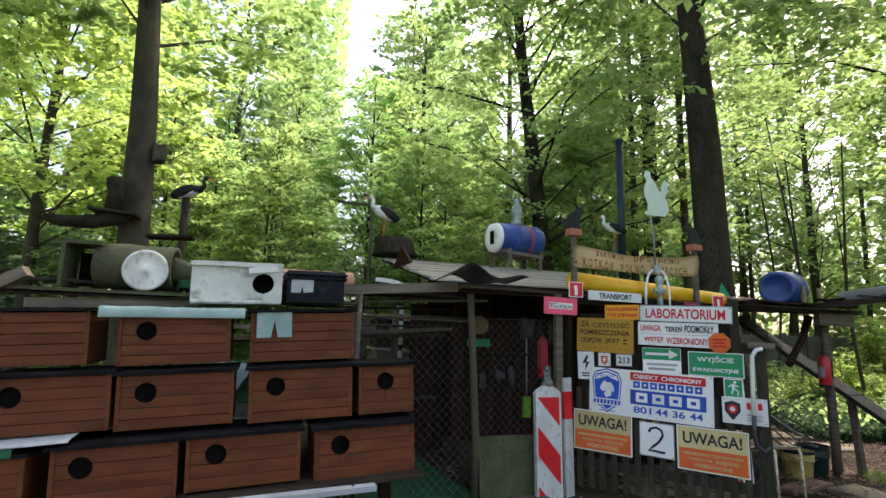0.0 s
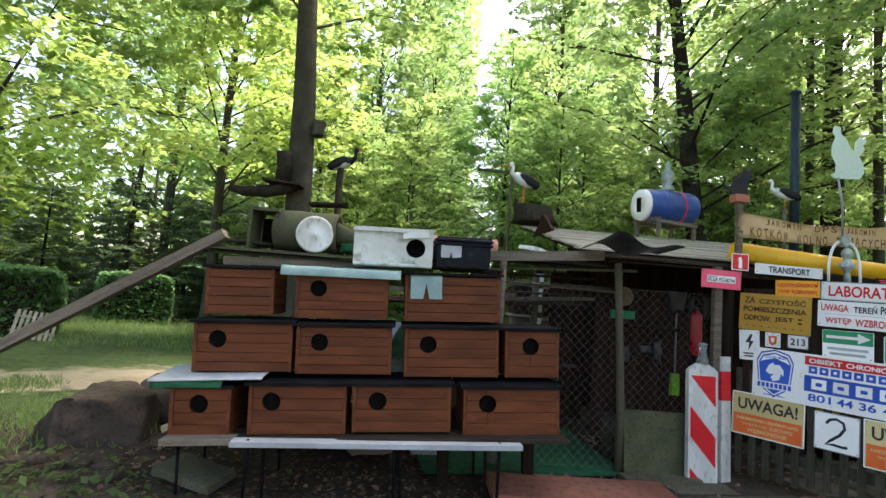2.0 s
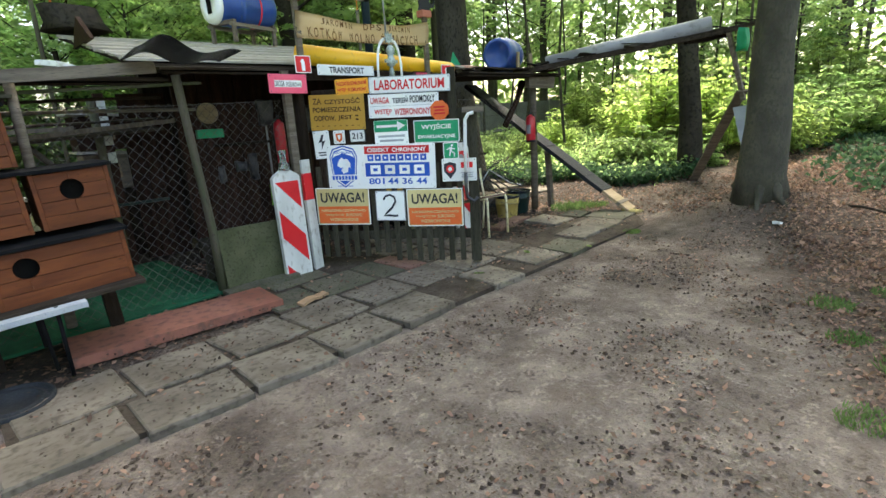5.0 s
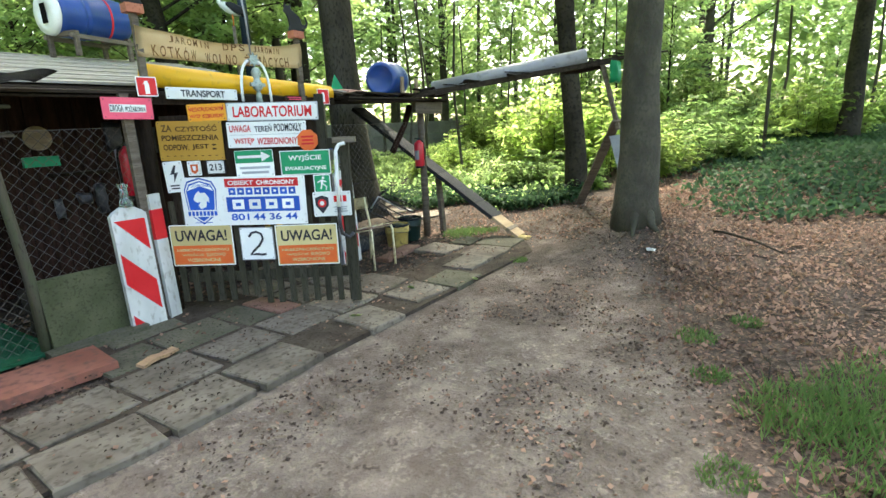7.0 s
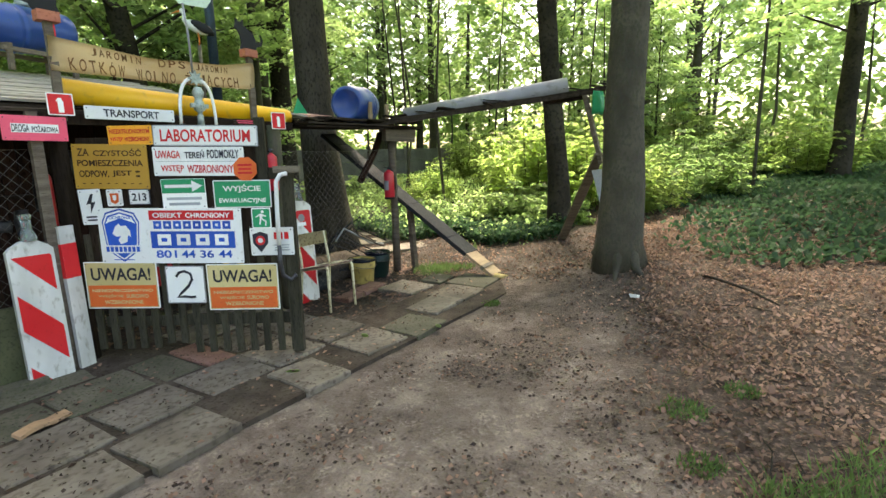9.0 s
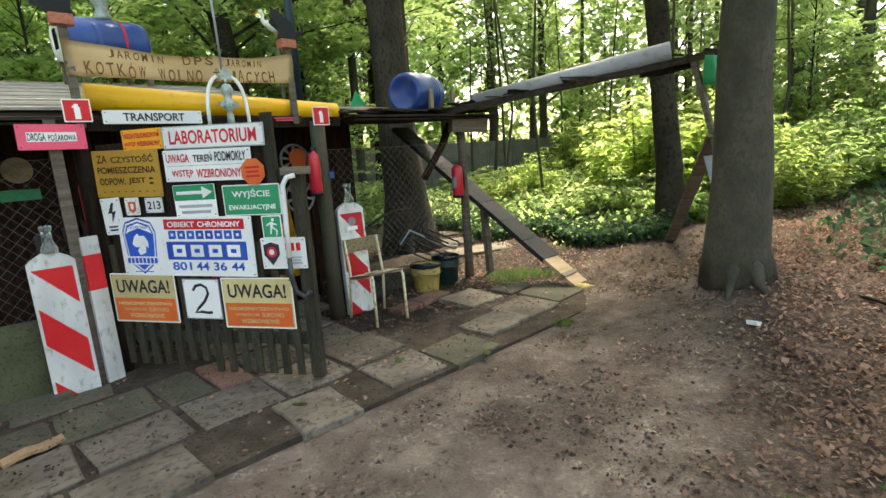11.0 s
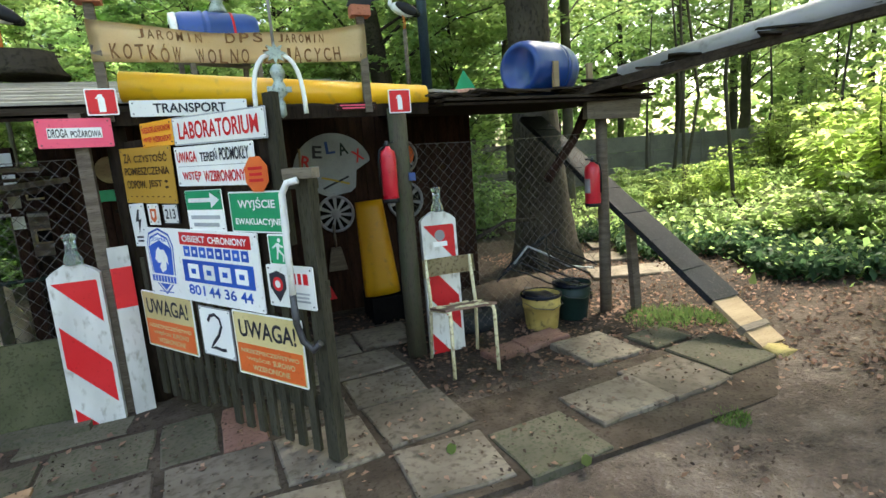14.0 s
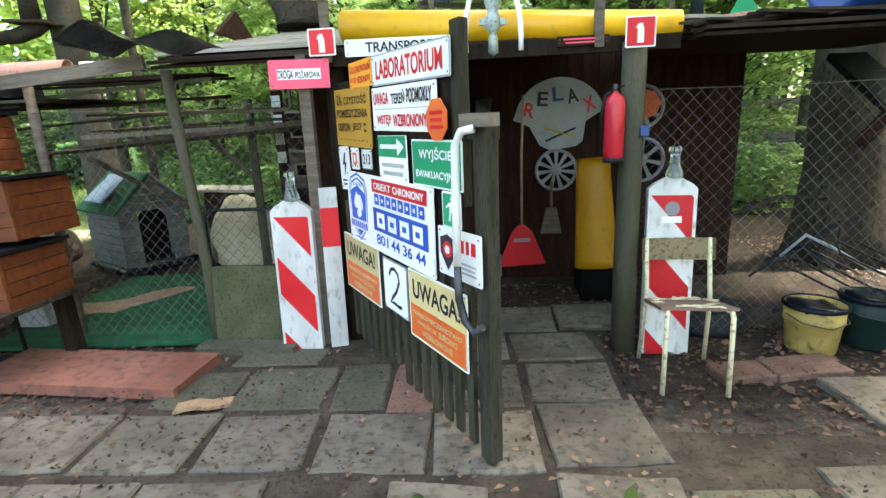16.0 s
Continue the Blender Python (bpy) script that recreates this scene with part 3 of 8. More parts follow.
# ---- the shed: walls, roofs, posts ----
def plank_wall(name, x0, x1, y, z0, z1, material, label, step=0.14, rz=0, at=None):
    """A wall of upright boards, each a piece of its own."""
    t = thing(name, pose(*(at or (0, 0, 0)), 0, 0, rz), label, "wall", kind="structure")
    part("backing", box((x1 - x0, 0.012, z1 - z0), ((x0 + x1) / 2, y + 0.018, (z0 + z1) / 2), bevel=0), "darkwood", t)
    n = int((x1 - x0) / step)
    w = (x1 - x0) / n
    shared = {}
    for i in range(n):
        kind = i % 3
        if kind not in shared:
            bm = rough_box((w - 0.008, 0.02, z1 - z0), (0, 0, (z1 - z0) / 2), amount=0.004, cuts=2, seed=kind)
            me = bpy.data.meshes.new("plank")
            bm.to_mesh(me)
            bm.free()
            me.materials.append(M[material])
            shared[kind] = me
        ob = new("plank", shared[kind])
        ob.parent = t
        ob.location = (x0 + (i + 0.5) * w, y - 0.004 * (i % 2), z0)
    return t


# the board colours of these walls hold part of the interior shade
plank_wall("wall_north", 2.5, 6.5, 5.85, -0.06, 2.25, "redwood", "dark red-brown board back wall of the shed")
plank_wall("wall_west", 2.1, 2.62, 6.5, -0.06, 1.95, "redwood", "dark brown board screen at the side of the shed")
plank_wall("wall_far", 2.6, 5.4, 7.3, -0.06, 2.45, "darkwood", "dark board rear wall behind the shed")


def boards_roof(name, x0, x1, y0, z0, y1, z1, material, label, width=0.19):
    """A sloping roof of boards lapped like shingles, running along x."""
    t = thing(name, pose(0, 0, 0), label, "roof", kind="structure")
    ln = math.hypot(y1 - y0, z1 - z0)
    a = math.degrees(math.atan2(z1 - z0, y1 - y0))
    n = max(2, round(ln / width))
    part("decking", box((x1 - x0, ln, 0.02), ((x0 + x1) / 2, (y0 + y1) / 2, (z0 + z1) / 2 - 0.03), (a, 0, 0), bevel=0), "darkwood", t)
    for i in range(n):
        f = (i + 0.5) / n
        cut = rng.uniform(-0.06, 0.06)
        bm = rough_box((x1 - x0 + cut, ln / n + 0.03, 0.022), (0, 0, 0), amount=0.008, cuts=3, seed=i)
        ob = part("board", bm, material, t)
        ob.matrix_local = pose((x0 + x1) / 2 + cut, y0 + f * (y1 - y0), z0 + f * (z1 - z0) + 0.006 * (i % 2), a - 3, 0, rng.uniform(-0.3, 0.3))
    return t


boards_roof("roof_shed", 1.8, 5.2, 4.55, 2.1, 7.2, 2.66, "roofboard", "grey weathered board roof of the shed")
boards_roof("roof_porch", 1.95, 5.45, 4.22, 2.0, 4.95, 2.13, "darkboard", "dark old boards over the shed entrance")
boards_roof("roof_east", 5.42, 7.45, 3.98, 1.98, 6.05, 2.08, "darkboard", "dark rough boards roofing the side bay")
boards_roof("roof_west", -1.8, 0.9, 4.25, 1.80, 5.6, 1.86, "mossy", "mossy boards roofing the cat shelves")
boards_roof("roof_link", 0.85, 2.0, 4.35, 1.92, 5.3, 2.02, "darkboard", "low dark board roof beside the shed")


def post(x, y, z0, z1, w, material, label, lean=(0, 0), rd=True):
    h = z1 - z0
    if rd:
        bm = tube([(0, 0, 0), (0, 0, h * 0.33), (lean[0] * 0.5, lean[1] * 0.5, h * 0.66), (lean[0], lean[1], h)], [w * 0.54, w * 0.5, w * 0.48, w * 0.46], 12, wobble=0.25)
    else:
        bm = rough_box((w, w * 0.8, h), (lean[0] / 2, lean[1] / 2, h / 2), (math.degrees(-lean[1] / h), math.degrees(lean[0] / h), 0), 0.004, 3)
    return solo("post", bm, material, pose(x, y, z0), label, "post")


post(2.13, 4.22, -0.05, 1.95, 0.075, "greenpost", "thin algae-green wooden post carrying the shed roof", (-0.08, 0.0))
post(3.02, 4.17, -0.05, 1.99, 0.075, "oldwood", "grey wooden post with a red notice nailed on", rd=False)
post(3.19, 4.27, -0.05, 2.0, 0.13, "darkwood", "thick dark post at the gate hinge", rd=True)
post(5.08, 4.12, -0.05, 1.95, 0.148, "greenpost", "thick mossy round post beside the shed entrance")
post(7.05, 4.17, -0.05, 1.93, 0.105, "oldwood", "round weathered post under the side roof", (-0.02, 0))
post(7.32, 4.05, -0.05, 0.86, 0.08, "oldwood", "short leaning post propping the cat ramp", (-0.06, 0.02), rd=False)
post(0.95, 4.3, -0.05, 1.92, 0.07, "oldwood", "grey wooden post beside the cat houses")
post(1.90, 6.4, -0.05, 1.95, 0.1, "redwood", "red-brown post with small paper stickers", rd=False)
for i, z in enumerate((1.84, 1.64, 1.44, 1.24)):
    solo("sticker", plate(rect(0.1, 0.12), 0.002), "foam", pose(1.90, 6.355, z, 0, 0, 0), "small pale paper sticker on a post", "sticker", "stickers on the post")
solo("beam", rough_box((0.5, 0.1, 0.16), amount=0.008), "oldwood_x", pose(7.06, 4.06, 1.87, 0, 2, -12), "thick cross beam on the round post", "beam")
solo("brace", tube([(0, 0, 0), (0.33, 0.03, 0.36), (0.5, 0.05, 0.62)], 0.045, 8, wobble=0.3), "redwood", pose(6.52, 4.3, 1.28), "red-brown diagonal brace under the side roof", "brace")
solo("fascia", rough_box((2.3, 0.05, 0.085), amount=0.005, cuts=5), "darkwood", pose(4.2, 4.16, 1.945), "dark beam over the shed entrance", "beam")
solo("eave_plank", rough_box((1.15, 0.03, 0.09), amount=0.006, cuts=4), "oldwood_x", pose(1.33, 4.22, 1.965, 0, -4.5, 0), "grey plank along the low roof edge", "plank")
solo("eave_plank", rough_box((1.75, 0.03, 0.075), amount=0.005, cuts=4), "oldwood_x", pose(-0.75, 4.3, 1.74, 0, -3, 0), "grey plank along the mossy roof edge", "plank")
solo("shelf_board", rough_box((0.5, 0.35, 0.02), amount=0.004), "oldwood_x", pose(2.35, 6.75, 0.86), "grey shelf board inside the wire enclosure", "shelf")


# ---- wire netting ----
def netting(name, x0, x1, y, z0, z1, label, cell=0.085):
    t = thing(name, pose(0, 0, 0), label, "fence")
    bm = bmesh.new()
    h, k = z1 - z0, cell * 1.05
    r = 0.0015

    def wire(xa, za, xb, zb, dy):
        d = Vector((xb - xa, 0, zb - za)).normalized()
        nrm = Vector((-d.z, 0, d.x)) * r
        vs = []
        for px, pz in ((xa, za), (xb, zb)):
            sag = 0.012 * math.sin(px * 5) * math.sin(pz * 3)
            for o in (nrm, Vector((0, r * 1.5, 0)), -nrm):
                vs.append(bm.verts.new(Vector((px, y + dy + sag, pz)) + o))
        for i in range(3):
            bm.faces.new((vs[i], vs[(i + 1) % 3], vs[3 + (i + 1) % 3], vs[3 + i]))

    s = x0 - h * cell / k
    while s < x1:
        for sign in (1, -1):
            # a straight run across the panel, clipped to its sides
            slope = k / cell
            a, b2 = s, s + h / slope
            za, zb = z0, z1
            if sign < 0:
                a, b2 = b2, a
            lo, hi = (a, za), (b2, zb)
            pts = []
            for px, pz in (lo, hi):
                if px < x0:
                    pz = lo[1] + (x0 - lo[0]) * (hi[1] - lo[1]) / (hi[0] - lo[0])
                    px = x0
                if px > x1:
                    pz = lo[1] + (x1 - lo[0]) * (hi[1] - lo[1]) / (hi[0] - lo[0])
                    px = x1
                pts.append((px, pz))
            if abs(pts[0][0] - pts[1][0]) > 0.02:
                m = 4
                for j in range(m):
                    f, g = j / m, (j + 1) / m
                    wire(pts[0][0] + f * (pts[1][0] - pts[0][0]), pts[0][1] + f * (pts[1][1] - pts[0][1]),
                         pts[0][0] + g * (pts[1][0] - pts[0][0]), pts[0][1] + g * (pts[1][1] - pts[0][1]), 0.0015 * sign)
        s += cell
    part("wire_mesh", bm, "netwire", t)
    part("tension_wire", tube([(x0, y, z1), ((x0 + x1) / 2, y, z1 - 0.015), (x1, y, z1)], 0.002, 5), "netwire", t)
    return t


netting("wire_fence", 0.95, 3.0, 4.27, 0.03, 1.72, "rusty-grey diamond wire netting between posts")
netting("wire_fence", 5.13, 7.03, 4.27, 0.03, 1.68, "grey diamond wire netting beside the entrance")
netting("wire_fence", 0.0, 0.9, 4.3, 0.03, 1.72, "grey diamond wire netting behind the cat houses")


# ---- cat houses ----
SLOPE = 0.05


def cat_house(x0, x1, y, z0, z1, depth, hole, label, boards=4, lid=0.022):
    w, h = x1 - x0, z1 - z0
    cx = (x0 + x1) / 2
    t = thing("cat_house", pose(cx, y, z0, 0, -math.degrees(SLOPE), 0), label, "cat house", "stack of wooden cat houses")
    bh = (h - 0.02) / boards
    seg = 20
    hz = h * 0.64
    hx = hole * w if hole is not None else None
    R = min(0.068, h * 0.19)
    # the front and its boards, with the round hole cut through
    for i in range(boards):
        za, zb = i * bh + 0.002, (i + 1) * bh - 0.002
        bm = bmesh.new()
        if hx is None or zb < hz - R or za > hz + R:
            box((w - 0.05, 0.02, zb - za), (0, 0.01, (za + zb) / 2), bevel=0.003, bm=bm)
        else:
            lx, rx = [], []
            arc = [hz + R * math.sin(radians(a)) for a in range(-90, 91, 9)]
            for zz in [za] + [a for a in arc if za < a < zb] + [zb]:
                o = math.sqrt(max(R * R - (zz - hz) ** 2, 0))
                lx.append((hx - o, zz))
                rx.append((hx + o, zz))
            for pts, side in ((lx, -w / 2 + 0.025), (rx, w / 2 - 0.025)):
                poly = [(side, za)] + pts + [(side, zb)]
                poly = poly if side < 0 else poly[::-1]
                plate(poly, 0.02, Matrix.Translation((0, 0.01, 0)), bm)
        part("front_board", bm, "board", t)
    for s in (-1, 1):
        part("corner_post", box((0.028, 0.03, h - 0.015), (s * (w / 2 - 0.014), 0.012, (h - 0.015) / 2), bevel=0.003), "board", t)
        for i in range(boards):
            part("side_board", box((0.018, depth - 0.03, bh - 0.004), (s * (w / 2 - 0.011), depth / 2 + 0.012, (i + 0.5) * bh), bevel=0.003), "board", t)
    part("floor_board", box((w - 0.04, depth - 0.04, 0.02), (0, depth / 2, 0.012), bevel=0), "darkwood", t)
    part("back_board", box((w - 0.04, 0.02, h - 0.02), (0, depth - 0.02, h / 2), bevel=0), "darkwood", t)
    part("roof_felt", rough_box((w + 0.05, depth + 0.06, lid), (0, depth / 2 - 0.004, h - 0.002), amount=0.004, cuts=4, seed=cx), "felt", t, "black roofing felt")
    if hx is not None:
        bm = plate(disc(R * 1.05, 20, hx, hz), 0.006, Matrix.Translation((0, 0.05, 0)))
        part("flap", bm, "dark", t, "black rubber flap")
    return t


LB = "reddish-brown stained wooden cat house with round entrance"
cat_house(-1.605, -1.175, 3.46, 0.375, 0.741, 0.5, -0.03, "small stained wooden cat house under green felt", 4)
cat_house(-1.052, -0.338, 3.46, 0.425, 0.797, 0.5, -0.27, LB)
cat_house(-0.294, 0.448, 3.46, 0.478, 0.836, 0.5, -0.25, LB)
cat_house(0.544, 1.297, 3.46, 0.497, 0.863, 0.5, -0.25, LB)
cat_house(-1.543, -0.803, 3.60, 0.835, 1.219, 0.5, -0.26, LB, 5)
cat_house(-0.775, -0.035, 3.60, 0.858, 1.241, 0.5, -0.26, LB, 5)
cat_house(0.064, 0.82, 3.60, 0.886, 1.280, 0.5, -0.25, LB, 5)
cat_house(0.871, 1.315, 3.60, 0.919, 1.306, 0.5, -0.02, "small reddish-brown stained wooden cat house", 4)
cat_house(-1.552, -1.018, 3.76, 1.255, 1.642, 0.5, None, "stained wooden cat house showing its closed side", 5)
cat_house(-0.846, -0.098, 3.76, 1.273, 1.658, 0.5, -0.26, "stained wooden cat house under a teal felt sheet", 5)
cat_house(0.038, 0.839, 3.76, 1.312, 1.705, 0.5, None, "stained wooden cat house with a felt door flap", 5)

# the table under them
tb = thing("trestle_table", pose(0, 3.7, 0, 0, -math.degrees(SLOPE), 0), "long plank table on thin iron legs", "table")
for i in range(5):
    part("top_plank", rough_box((3.0, 0.17, 0.03), (-0.15, -0.28 + 0.18 * i, 0.44), amount=0.004, cuts=4, seed=i), "darkboard", tb)
for x in (-1.5, -0.9, 0.05, 0.1, 0.74):
    for y in (-0.25, 0.3):
        part("leg", cyl(0.012, 0.012, 0.42, pose(x, y, -0.02), 8), "felt", tb)
part("post_leg", rough_box((0.09, 0.09, 0.44), (0.45, 0.1, 0.2), amount=0.005), "darkwood", tb)
part("post_leg", rough_box((0.09, 0.09, 0.44), (1.2, 0.25, 0.2), amount=0.005), "darkwood", tb)
solo("white_plank", rough_box((2.07, 0.12, 0.035), amount=0.002, cuts=3), "greyfelt", pose(-0.075, 3.31, 0.43, 0, -1.9, 0), "white plastic plank along the table edge", "plank")
solo("brown_plank", rough_box((1.42, 0.1, 0.03), amount=0.003, cuts=3), "darkboard", pose(0.39, 3.40, 0.462, 0, -2.9, 0), "narrow brown plank under the cat houses", "plank")
solo("brown_plank", rough_box((0.5, 0.14, 0.04), amount=0.003, cuts=3), "oldwood_x", pose(-1.36, 3.4, 0.375, 0, -2.9, 0), "short grey plank at the table end", "plank")
solo("bench_support", tube([(0, 0, 0), (0, 0, 0.42)], 0.012, 8), "felt", pose(-1.0, 3.31, 0.0), "thin iron table leg", "leg")
solo("bench_support", tube([(0, 0, 0), (0, 0, 0.48)], 0.012, 8), "felt", pose(0.8, 3.31, 0.0), "thin iron table leg", "leg")


def drape(w, d, front, material, m, label, wave=0.015, seed=0):
    """A felt sheet lying on a box and hanging over its front."""
    bm = bmesh.new()
    nx, ny = 16, 12
    grid = []
    total = d + front
    for j in range(ny + 1):
        row = []
        s = total * j / ny
        for i in range(nx + 1):
            x = -w / 2 + w * i / nx
            wv = wave * noise.noise(Vector((x * 5 + seed, s * 5, seed)))
            if s < d:
                p = (x, d - s, wv * 0.5)
            else:
                p = (x, -0.2 * (s - d) - wv, -(s - d) + 0.01)
            row.append(bm.verts.new(p))
        grid.append(row)
    for j in range(ny):
        for i in range(nx):
            bm.faces.new((grid[j][i], grid[j][i + 1], grid[j + 1][i + 1], grid[j + 1][i])).smooth = True
    r = bmesh.ops.extrude_face_region(bm, geom=bm.faces[:])
    for v in r["geom"]:
        if isinstance(v, bmesh.types.BMVert):
            v.co += Vector((0, -0.002, 0.004))
    bmesh.ops.recalc_face_normals(bm, faces=bm.faces[:])
    return solo("felt_sheet", bm, material, m, label, "felt sheet")


drape(0.96, 0.5, 0.085, "tealfelt", pose(-0.50, 3.72, 1.685, 0, -1.5, 0), "faded teal felt sheet over a cat house", seed=1)
drape(0.80, 0.55, 0.02, "greyfelt", pose(-1.37, 3.41, 0.80, 3, -4, 0), "grey felt sheet over the lowest cat house", seed=3)
drape(0.5, 0.5, 0.06, "turf", pose(-1.50, 3.42, 0.778, 0, -3, 0), "green felt sheet over the lowest cat house", seed=4)


def flap_felt(m, w, h, material, label):
    bm = plate([(-w / 2, 0), (-w / 2, -h), (-w * 0.1, -h), (0, -h * 0.35), (w * 0.1, -h), (w / 2, -h), (w / 2, 0)], 0.006)
    return solo("door_flap", bm, material, m, label, "flap")


flap_felt(pose(0.195, 3.742, 1.685, 0, -3, 0), 0.26, 0.20, "tealfelt", "slit teal felt flap over the entrance")

# foam box and dark box on top
fb = thing("foam_box", pose(-0.095, 3.83, 1.755, 0, -1.5, 0), "grey-stained white polystyrene box with a round entrance", "box")
w, h, d = 0.67, 0.285, 0.42
R, hx, hz = 0.082, 0.19, 0.145
bm = bmesh.new()
m = 14
zs = [hz - R + 2 * R * j / m for j in range(m + 1)]
left = [(hx - math.sqrt(max(R * R - (z - hz) ** 2, 0)), z) for z in zs]
right = [(hx + math.sqrt(max(R * R - (z - hz) ** 2, 0)), z) for z in zs]
plate([(-w / 2, 0), (hx, 0)] + left + [(hx, h), (-w / 2, h)], 0.04, Matrix.Translation((0, 0.02, 0)), bm)
plate(([(w / 2, 0), (hx, 0)] + right + [(hx, h), (w / 2, h)])[::-1], 0.04, Matrix.Translation((0, 0.02, 0)), bm)
part("front", bm, "stainedfoam", fb)
for s in (-1, 1):
    part("side", box((0.04, d - 0.04, h), (s * (w / 2 - 0.02), d / 2 + 0.02, h / 2), bevel=0.012), "stainedfoam", fb)
part("back", box((w - 0.08, 0.04, h), (0, d, h / 2)), "stainedfoam", fb)
part("lid", rough_box((w + 0.012, d + 0.02, 0.035), (0, d / 2 + 0.008, h + 0.006), amount=0.004, cuts=4), "stainedfoam", fb)
part("base", box((w, d, 0.03), (0, d / 2, -0.005), bevel=0.01), "stainedfoam", fb)
part("torn_patch", rough_box((0.24, 0.012, 0.045), (0.2, -0.004, h - 0.03), (0, -6, 0), amount=0.006), "stainedfoam", fb)
# black board behind the hole in place of the shade inside
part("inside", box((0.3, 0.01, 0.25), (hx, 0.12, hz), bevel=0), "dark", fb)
db = thing("storage_box", pose(0.51, 3.84, 1.775, 0, -1, 0), "glossy dark blue plastic storage box with felt flap", "box")
part("tub", rough_box((0.46, 0.4, 0.2), (0, 0.2, 0.1), amount=0.004, cuts=3), "darkplastic", db)
part("lid", box((0.51, 0.45, 0.055), (0, 0.2, 0.23), bevel=0.02, seg=3), "darkplastic", db)
part("rim", box((0.5, 0.44, 0.025), (0, 0.2, 0.195), bevel=0.006), "darkplastic", db)
part("flap", plate([(-0.2, 0.19), (-0.2, 0.075), (-0.125, 0.075), (-0.115, 0.13), (-0.1, 0.075), (-0.025, 0.085), (-0.025, 0.19)], 0.006, Matrix.Translation((0, -0.006, 0))), "greyfelt", db, "grey felt flap")
solo("dark_tarp", rough_box((0.75, 0.5, 0.1), amount=0.05, cuts=5), "felt", pose(0.2, 4.6, 1.91), "folded black tarp behind the foam box", "tarp")


# ---- gate and its signs ----
GA = -54.27
GATE = pose(3.25, 4.10, 0, 0, 0, GA)
gt = thing("garden_gate", GATE, "dark green wooden paling gate standing open", "gate")
for z in (0.32, 0.95, 1.5):
    part("rail", rough_box((1.62, 0.03, 0.09), (0.82, 0.045, z), amount=0.004), "gatewood", gt)
for i in range(15):
    u = -0.03 + i * 0.113
    zb = 0.09 if i < 5 else (0.13 if i < 7 else 0.045)
    part("paling", rough_box((0.055, 0.022, 1.05 - zb), (u, 0.02, (1.05 + zb) / 2), amount=0.003, seed=i), "gatewood", gt)
part("panel_board", box((1.42, 0.016, 1.0), (0.7, 0.022, 1.30), bevel=0.002), "darkwood", gt)
part("upright", rough_box((0.075, 0.04, 0.75), (1.4, 0.03, 1.55), amount=0.003), "gatewood", gt)
part("end_post", rough_box((0.085, 0.06, 1.5), (1.585, 0.02, 0.79), amount=0.006, cuts=4), "gatewood", gt)
part("top_block", rough_box((0.2, 0.05, 0.05), (1.6, -0.02, 1.53), amount=0.003), "oldwood_x", gt)
hd = part("handle", tube([(1.6, -0.04, 1.5), (1.56, -0.075, 1.49), (1.53, -0.085, 1.44), (1.52, -0.085, 1.2), (1.515, -0.085, 0.95)], 0.017, 10), "white", gt, "white bent tube handle with chain")
part("chain", tube([(1.515, -0.085, 0.95), (1.51, -0.08, 0.8), (1.52, -0.06, 0.7), (1.58, -0.05, 0.66), (1.62, -0.04, 0.7)], 0.014, 8, wobble=0.9), "irondark", hd)


def on_gate(u0, u1, z0, z1, y=-0.008, tilt=0.0):
    return u1 - u0, z1 - z0, GATE @ pose((u0 + u1) / 2, y, (z0 + z1) / 2, 0, tilt, 0)


w, h, m = on_gate(0.60, 1.395, 1.72, 1.875, tilt=1.5)
s = sign_board("notice_sign", w, h, m, "white", "white metal laboratory notice in tall red letters", edge="greyfelt")
text_mesh("LABORATORIUM", w * 0.86, h * 0.6, "red", s)
w, h, m = on_gate(0.58, 1.275, 1.495, 1.715, y=-0.01, tilt=1.2)
s = sign_board("notice_sign", w, h, m, "white", "white wet-ground warning notice in red and black")
text_mesh("UWAGA", w * 0.27, h * 0.27, "red", s, -w * 0.33, h * 0.24)
text_mesh("TEREŃ PODMOKŁY", w * 0.60, h * 0.3, "ink", s, w * 0.15, h * 0.255)
text_mesh("WSTĘP WZBRONIONY", w * 0.80, h * 0.27, "red", s, -w * 0.02, -h * 0.26)
patch(rect(w * 0.94, 0.003, 0, 0), "greyfelt", s, "fold_line")
w, h, m = on_gate(1.19, 1.37, 1.45, 1.63, y=-0.018)
s = thing("stop_sign", m, "small orange octagonal notice on the gate", "sign")
part("panel", plate(disc(0.095, 8), 0.004, pose(0, 0, 0, 0, 22.5, 0)), "orange", s)
bars(0, 0, 0.11, 0.09, 3, "red", s)
w, h, m = on_gate(-0.035, 0.535, 1.41, 1.75, tilt=1.5)
s = sign_board("notice_sign", w, h, m, "ochre", "ochre metal cleanliness notice with brown lettering")
text_mesh("ZA CZYSTOŚĆ", w * 0.86, h * 0.17, "ochreink", s, 0, h * 0.32)
text_mesh("POMIESZCZENIA", w * 0.88, h * 0.14, "ochreink", s, 0, h * 0.08)
text_mesh("ODPOW. JEST :", w * 0.82, h * 0.15, "ochreink", s, -w * 0.02, -h * 0.16)
for i in range(8):
    patch(rect(0.022, 0.006, -w * 0.38 + i * w * 0.108, -h * 0.38), "ochreink", s, "dash", -0.004)
w, h, m = on_gate(0.26, 0.595, 1.74, 1.885)
s = sign_board("notice_sign", w, h, m, "amber", "orange no-entry notice with red printing")
text_mesh("NIEZATRUDNIONYM", w * 0.9, h * 0.24, "red", s, 0, h * 0.2)
text_mesh("WSTĘP WZBRONIONY", w * 0.9, h * 0.24, "red", s, 0, -h * 0.2)
w, h, m = on_gate(-0.03, 0.14, 1.135, 1.41, tilt=-2)
